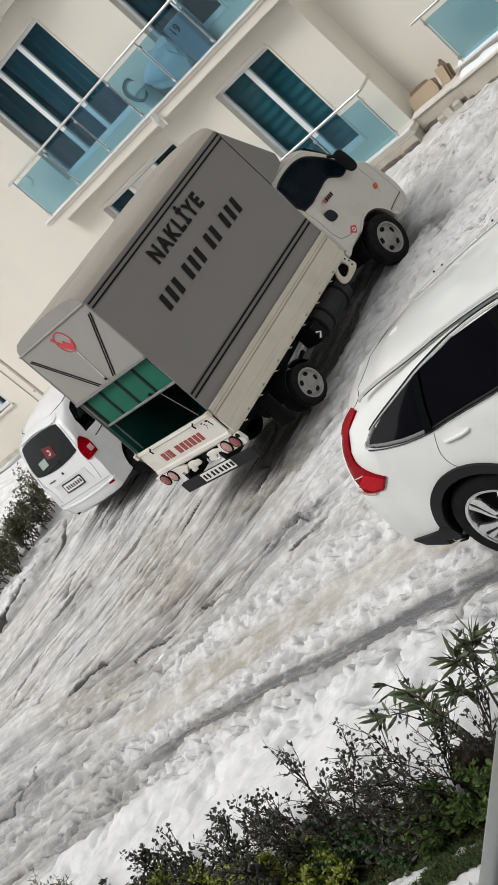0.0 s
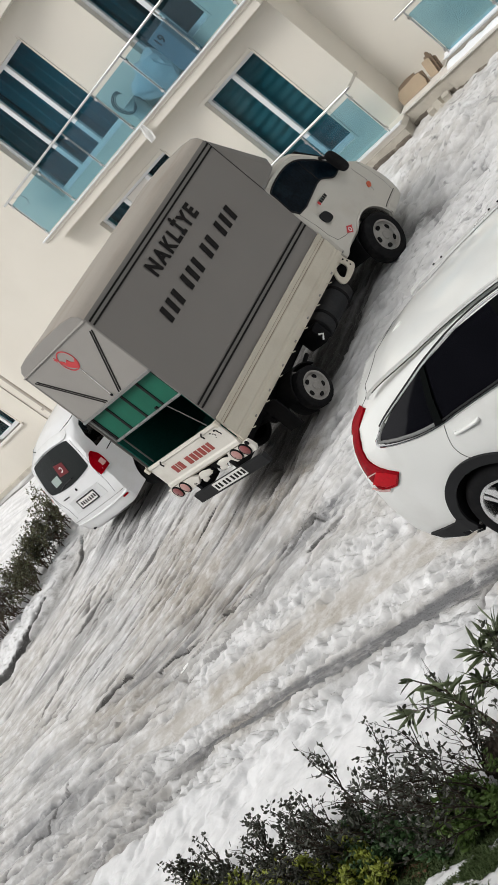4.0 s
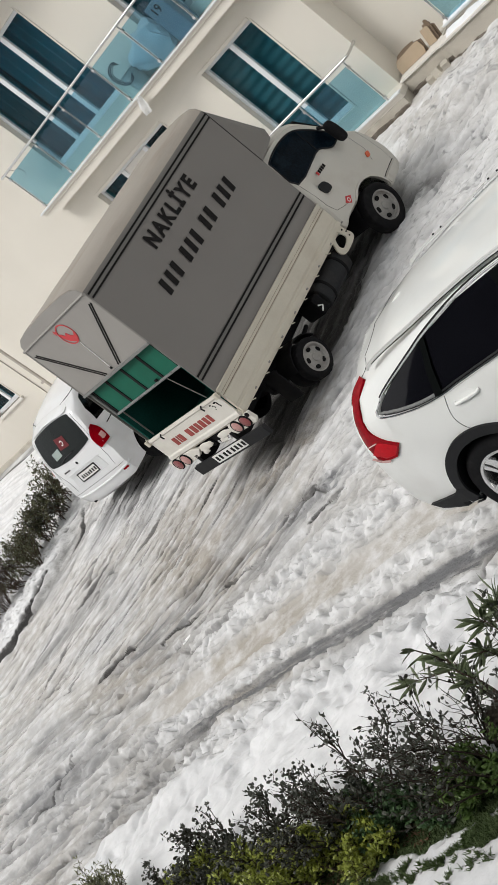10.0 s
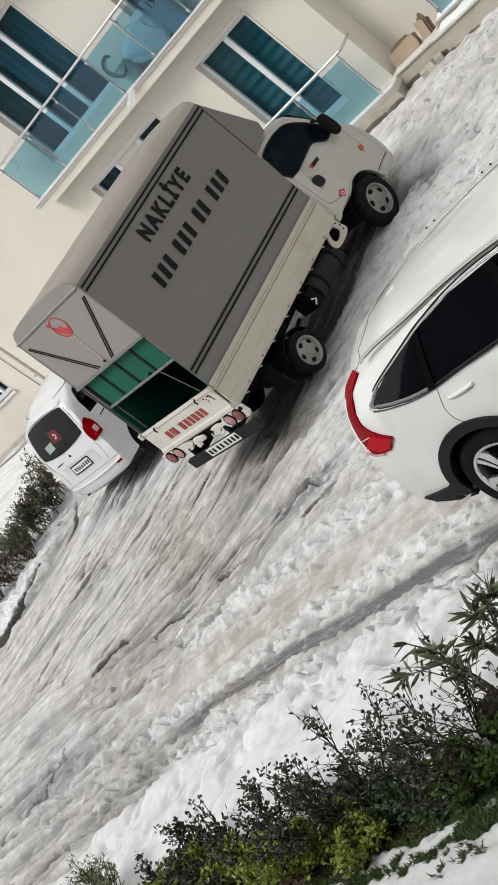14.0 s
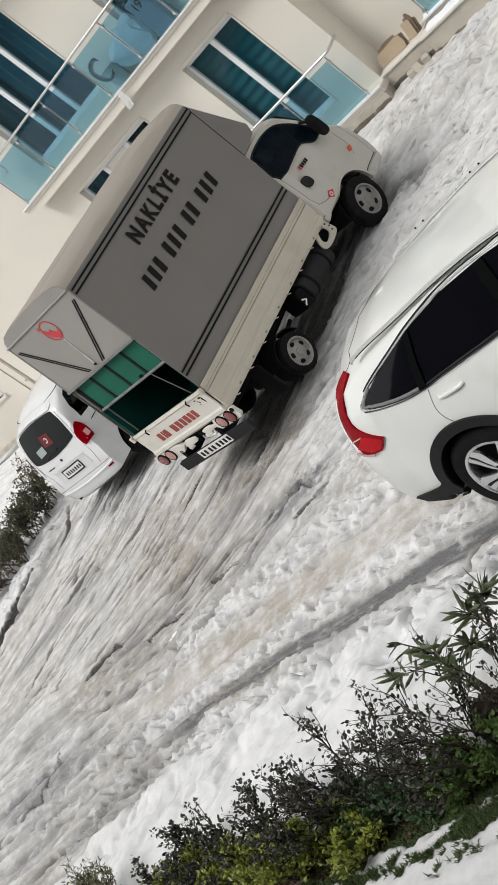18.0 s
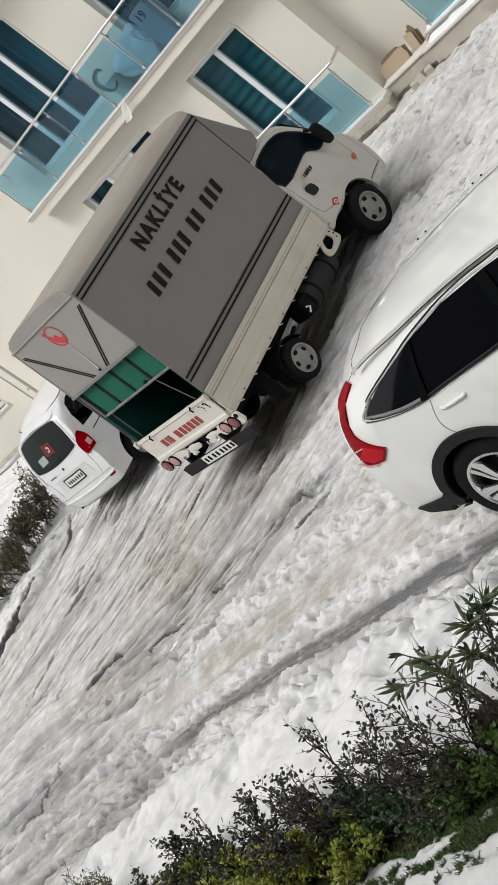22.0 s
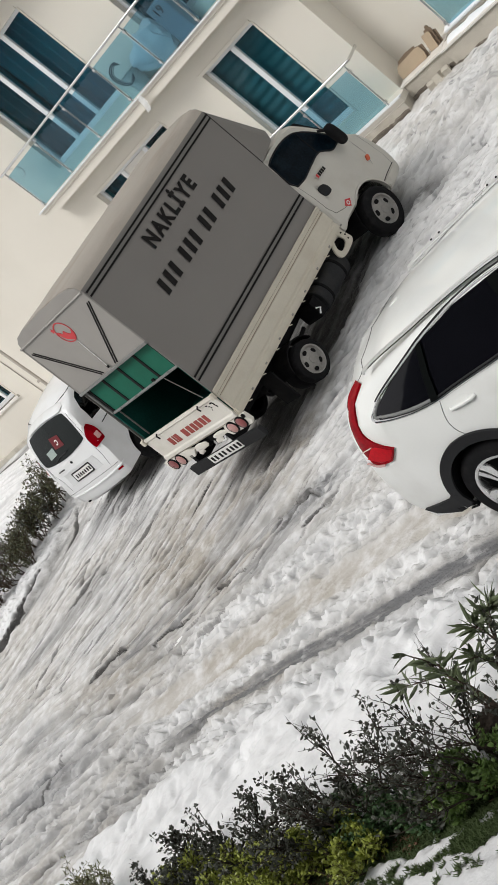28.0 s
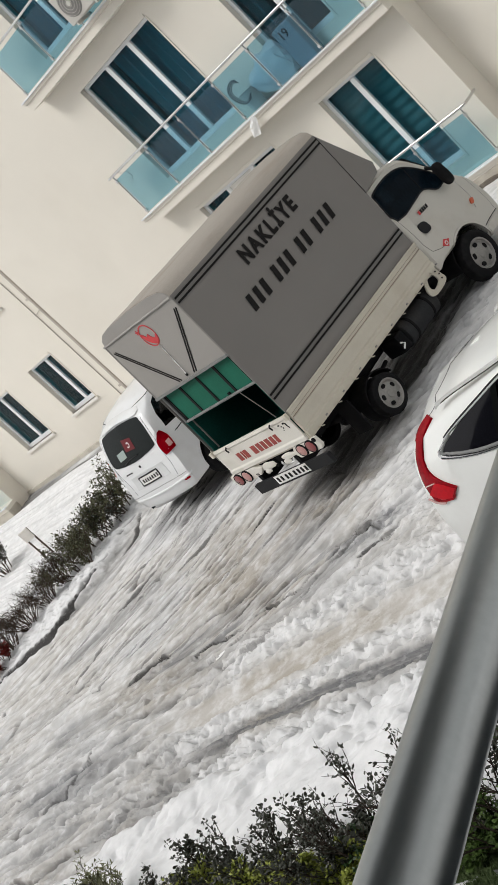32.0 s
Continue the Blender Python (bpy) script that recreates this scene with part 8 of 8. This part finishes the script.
part("loop", tube([(0.0, 0.0, 0.0), (0.10, 0.0, -0.08), (0.2, 0, -0.1), (0.24, 0, -0.22), (0.16, 0, -0.30), (0.05, 0, -0.28)], 0.005, 5), M["hose"], wire)
ac = thing("air_conditioner", "grubby white outdoor air conditioner bracketed to a balcony", "air conditioner", pose(-14.36, 15.90, 6.17))
part("casing", box(-0.42, 0.42, -0.15, 0.15, 0.05, 0.60, 0.02), M["acw"], ac)
part("fan_grille", lathe([(0.0, -0.165), (0.22, -0.160), (0.235, -0.15)], 28, at=(-0.12, 0, 0.33)), M["fan"], ac, smooth=True)
for r in (0.06, 0.11, 0.16, 0.21):
    part("grille_ring", tube([(-0.12 + r * math.cos(a), -0.17, 0.33 + r * math.sin(a)) for a in np.linspace(0, 2 * math.pi, 25)], 0.004, 5), M["acw"], ac)
part("hub", lathe([(0.0, -0.18), (0.045, -0.175), (0.05, -0.16)], 14, at=(-0.12, 0, 0.33)), M["acw"], ac)
for s in (-1, 1):
    part("bracket", box(s * 0.3 - 0.02, s * 0.3 + 0.02, -0.15, 0.24, 0.0, 0.05), M["acw"], ac)
hose2 = thing("hose_coil", "coil of dark cable behind the balcony glass", "hose", pose(-13.4, 16.16, 6.80))
for q in range(4):
    r = 0.20 - 0.03 * (q % 2)
    part("loop", tube([(r * math.cos(a) + 0.03 * q, 0.012 * q, r * 0.9 * math.sin(a) + 0.02 * q) for a in np.linspace(0.9 * q, 6.0 + 0.9 * q, 26)], 0.011, 6), M["hose"], hose2, smooth=True)
part("tail", tube([(0.05, 0, -0.18), (0.02, 0, -0.4), (0.06, 0.02, -0.66)], 0.011, 6), M["hose"], hose2)
cardb = thing("cardboard_box", "flattened brown cardboard box leaning on a ledge", "box", pose(-10.37, 16.56, 0.402, -12, 0, 0))
part("panel", slab([(-0.27, 0.0), (0.27, 0.0), (0.30, 0.09), (0.285, 0.21), (0.20, 0.225), (-0.20, 0.20), (-0.265, 0.12)], -0.022, -0.004), M["card"], cardb)
part("panel", slab([(-0.20, 0.0), (0.31, 0.0), (0.33, 0.20), (0.10, 0.255), (-0.15, 0.235)], 0.012, 0.030), M["cardd"], cardb)
part("flap", slab([(-0.19, 0.200), (0.20, 0.226), (0.22, 0.262), (0.02, 0.274), (-0.15, 0.250)], 0.001, 0.009), M["cardd"], cardb)
wood = thing("scrap_wood", "broken brown boards stacked on a ledge", "wood", pose(-9.93, 16.62, 0.402, -12, 6, 0))
for q, (a, b, h, key) in enumerate(((-0.09, 0.06, 0.27, "card"), (-0.03, 0.10, 0.31, "cardd"), (0.05, 0.13, 0.24, "cardd"), (-0.02, 0.04, 0.35, "cardd"))):
    part("plank", slab([(a, 0.0), (b, 0.0), (b + 0.012, h * 0.93), (b - 0.02, h), (a + 0.012, h * 0.97)], 0.035 * q - 0.03, 0.035 * q - 0.012), M[key], wood)
rub = thing("rubble", "broken masonry lumps against a stained step", "rubble", pose(-10.02, 16.28, 0.0))
for x, y, z, w, d, h, turn, tip in ((-0.20, 0.02, 0.10, 0.15, 0.11, 0.13, 12, 8), (-0.03, 0.0, 0.13, 0.16, 0.12, 0.15, -9, -12), (0.13, -0.01, 0.11, 0.13, 0.12, 0.17, 20, 10), (0.04, -0.08, 0.07, 0.12, 0.08, 0.09, 35, 18), (-0.12, -0.07, 0.06, 0.10, 0.08, 0.07, -25, -14)):
    bm = box(-w / 2, w / 2, -d / 2, d / 2, -h / 2, h / 2)
    bmesh.ops.subdivide_edges(bm, edges=bm.edges[:], cuts=3, use_grid_fill=True)
    turned = pose(x, y, z, tip, 0.6 * tip, turn)
    for v in bm.verts:
        v.co = turned @ (v.co * (1 + 0.16 * noise.noise(v.co * 14 + Vector((9 * x, 3 * z, 0)))))
    part("lump", bm, M["plinth"], rub)

scrap = thing("paper_scrap", "small white scrap of paper lying on dirty snow", "paper", pose(-11.72, 7.0, ground_z(-11.72, 7.0) + 0.01, 6, -4, 35))
part("sheet", slab(smooth_line([(-0.075, -0.01), (-0.03, 0.028), (0.05, 0.022), (0.08, 0.0), (0.02, -0.026)], 3), -0.002, 0.002, "z"), M["cloth"], scrap)

# white cloth that flaps from the balcony edge, in two stiff pieces
rag = thing("white_rag", "white rag flapping from the balcony edge", "cloth", pose(-13.70, 16.05, 3.24))


def rag_piece(name, w0, w1, ln, sd):
    bm = bmesh.new()
    rows = []
    for j in range(6):
        f = j / 5
        w = w0 + (w1 - w0) * f
        rows.append([bm.verts.new((w * (i / 6 - 0.5), -0.012 + 0.018 * math.sin(i * 1.3 + sd + j * 0.5), -ln * f)) for i in range(7)])
    for a, b in zip(rows, rows[1:]):
        for i in range(6):
            bm.faces.new((a[i], a[i + 1], b[i + 1], b[i]))
    bmesh.ops.solidify(bm, geom=bm.faces[:], thickness=0.004)
    return part(name, bm, M["cloth"], rag, smooth=True)


rag_a = rag_piece("upper_fold", 0.10, 0.21, 0.17, 0.0)
rag_b = rag_piece("lower_fold", 0.21, 0.16, 0.14, 1.4)


# ---- what moves ----
ROLL = [(0, 27), (1, 30), (2.5, 36), (4.5, 58), (6, 65), (9, 83), (11, 72), (13, 60), (17, 75), (18, 76), (19, 85), (19.5, 97), (20, 102), (20.5, 91), (21.2, 70), (22, 65), (24, 65), (27.5, 68), (32, 68)]
SHIFT = [(0, 0.037), (0.5, 0.012), (1, 0.004), (1.5, 0.018), (2, 0.016), (2.5, 0.009), (4.5, 0.0), (9, 0.0), (14.5, 0.0), (16.5, 0.003), (18, 0.009), (19, 0.011), (19.5, 0.050), (20, 0.069), (20.5, 0.034), (21, 0.002), (21.5, 0.033), (22, 0.067), (22.5, 0.040), (23, 0.034), (23.5, 0.050), (24, 0.037),
         (24.5, 0.012), (25, 0.015), (25.5, 0.018), (27.5, 0.018), (29, 0.022), (30, 0.020), (32, 0.020)]
FLAP = [(0, -10, 4), (0.5, 8, -10), (1, 20, 14), (1.5, 60, -20), (2, 5, 8), (2.5, 30, 20), (4.5, 12, -8), (5, 40, 70), (6, 30, 85), (7, 25, 65), (8, 30, 85), (9, 25, 85), (10, 15, 12), (11, 20, -6), (12, 25, 75), (13, 20, -25), (14, 60, 20), (17, 40, 10), (18, 20, -10), (19, 10, 12), (20, 50, -20), (21, 15, 15), (22, 35, 10),
        (23, 15, -15), (24, 50, 15), (25, 20, 10), (28, 30, -30), (29, 45, 20), (30, 20, 10), (31, 30, 20), (32, 25, 25)]


def motions():
    walk(truck, [(t, TRUCK_REST @ pose(s, 0, 0)) for t, s in SHIFT])
    for key, (wh, (x, y, z)) in WHEELS.items():
        if key.startswith("rear"):
            walk(wh, [(t, pose(x, y, z, 0, a, 0) if y < 0 else pose(x, y, z, 0, 0, 180) @ pose(0, 0, 0, 0, -a, 0)) for t, a in ROLL])
        else:
            walk(wh, [(t, pose(x, y, z, 0, s / 0.335 * 57.3, 0) if y < 0 else pose(x, y, z, 0, 0, 180) @ pose(0, 0, 0, 0, -s / 0.335 * 57.3, 0)) for t, s in SHIFT])
    walk(rag_a, [(t, pose(0, 0, 0, -a, b, 0)) for t, a, b in FLAP])
    walk(rag_b, [(t, pose(0, 0, 0, -a, b, 0) @ pose(0, 0, -0.165, -a * 0.15 + 6, -b * 0.6, 0)) for t, a, b in FLAP])


motions()
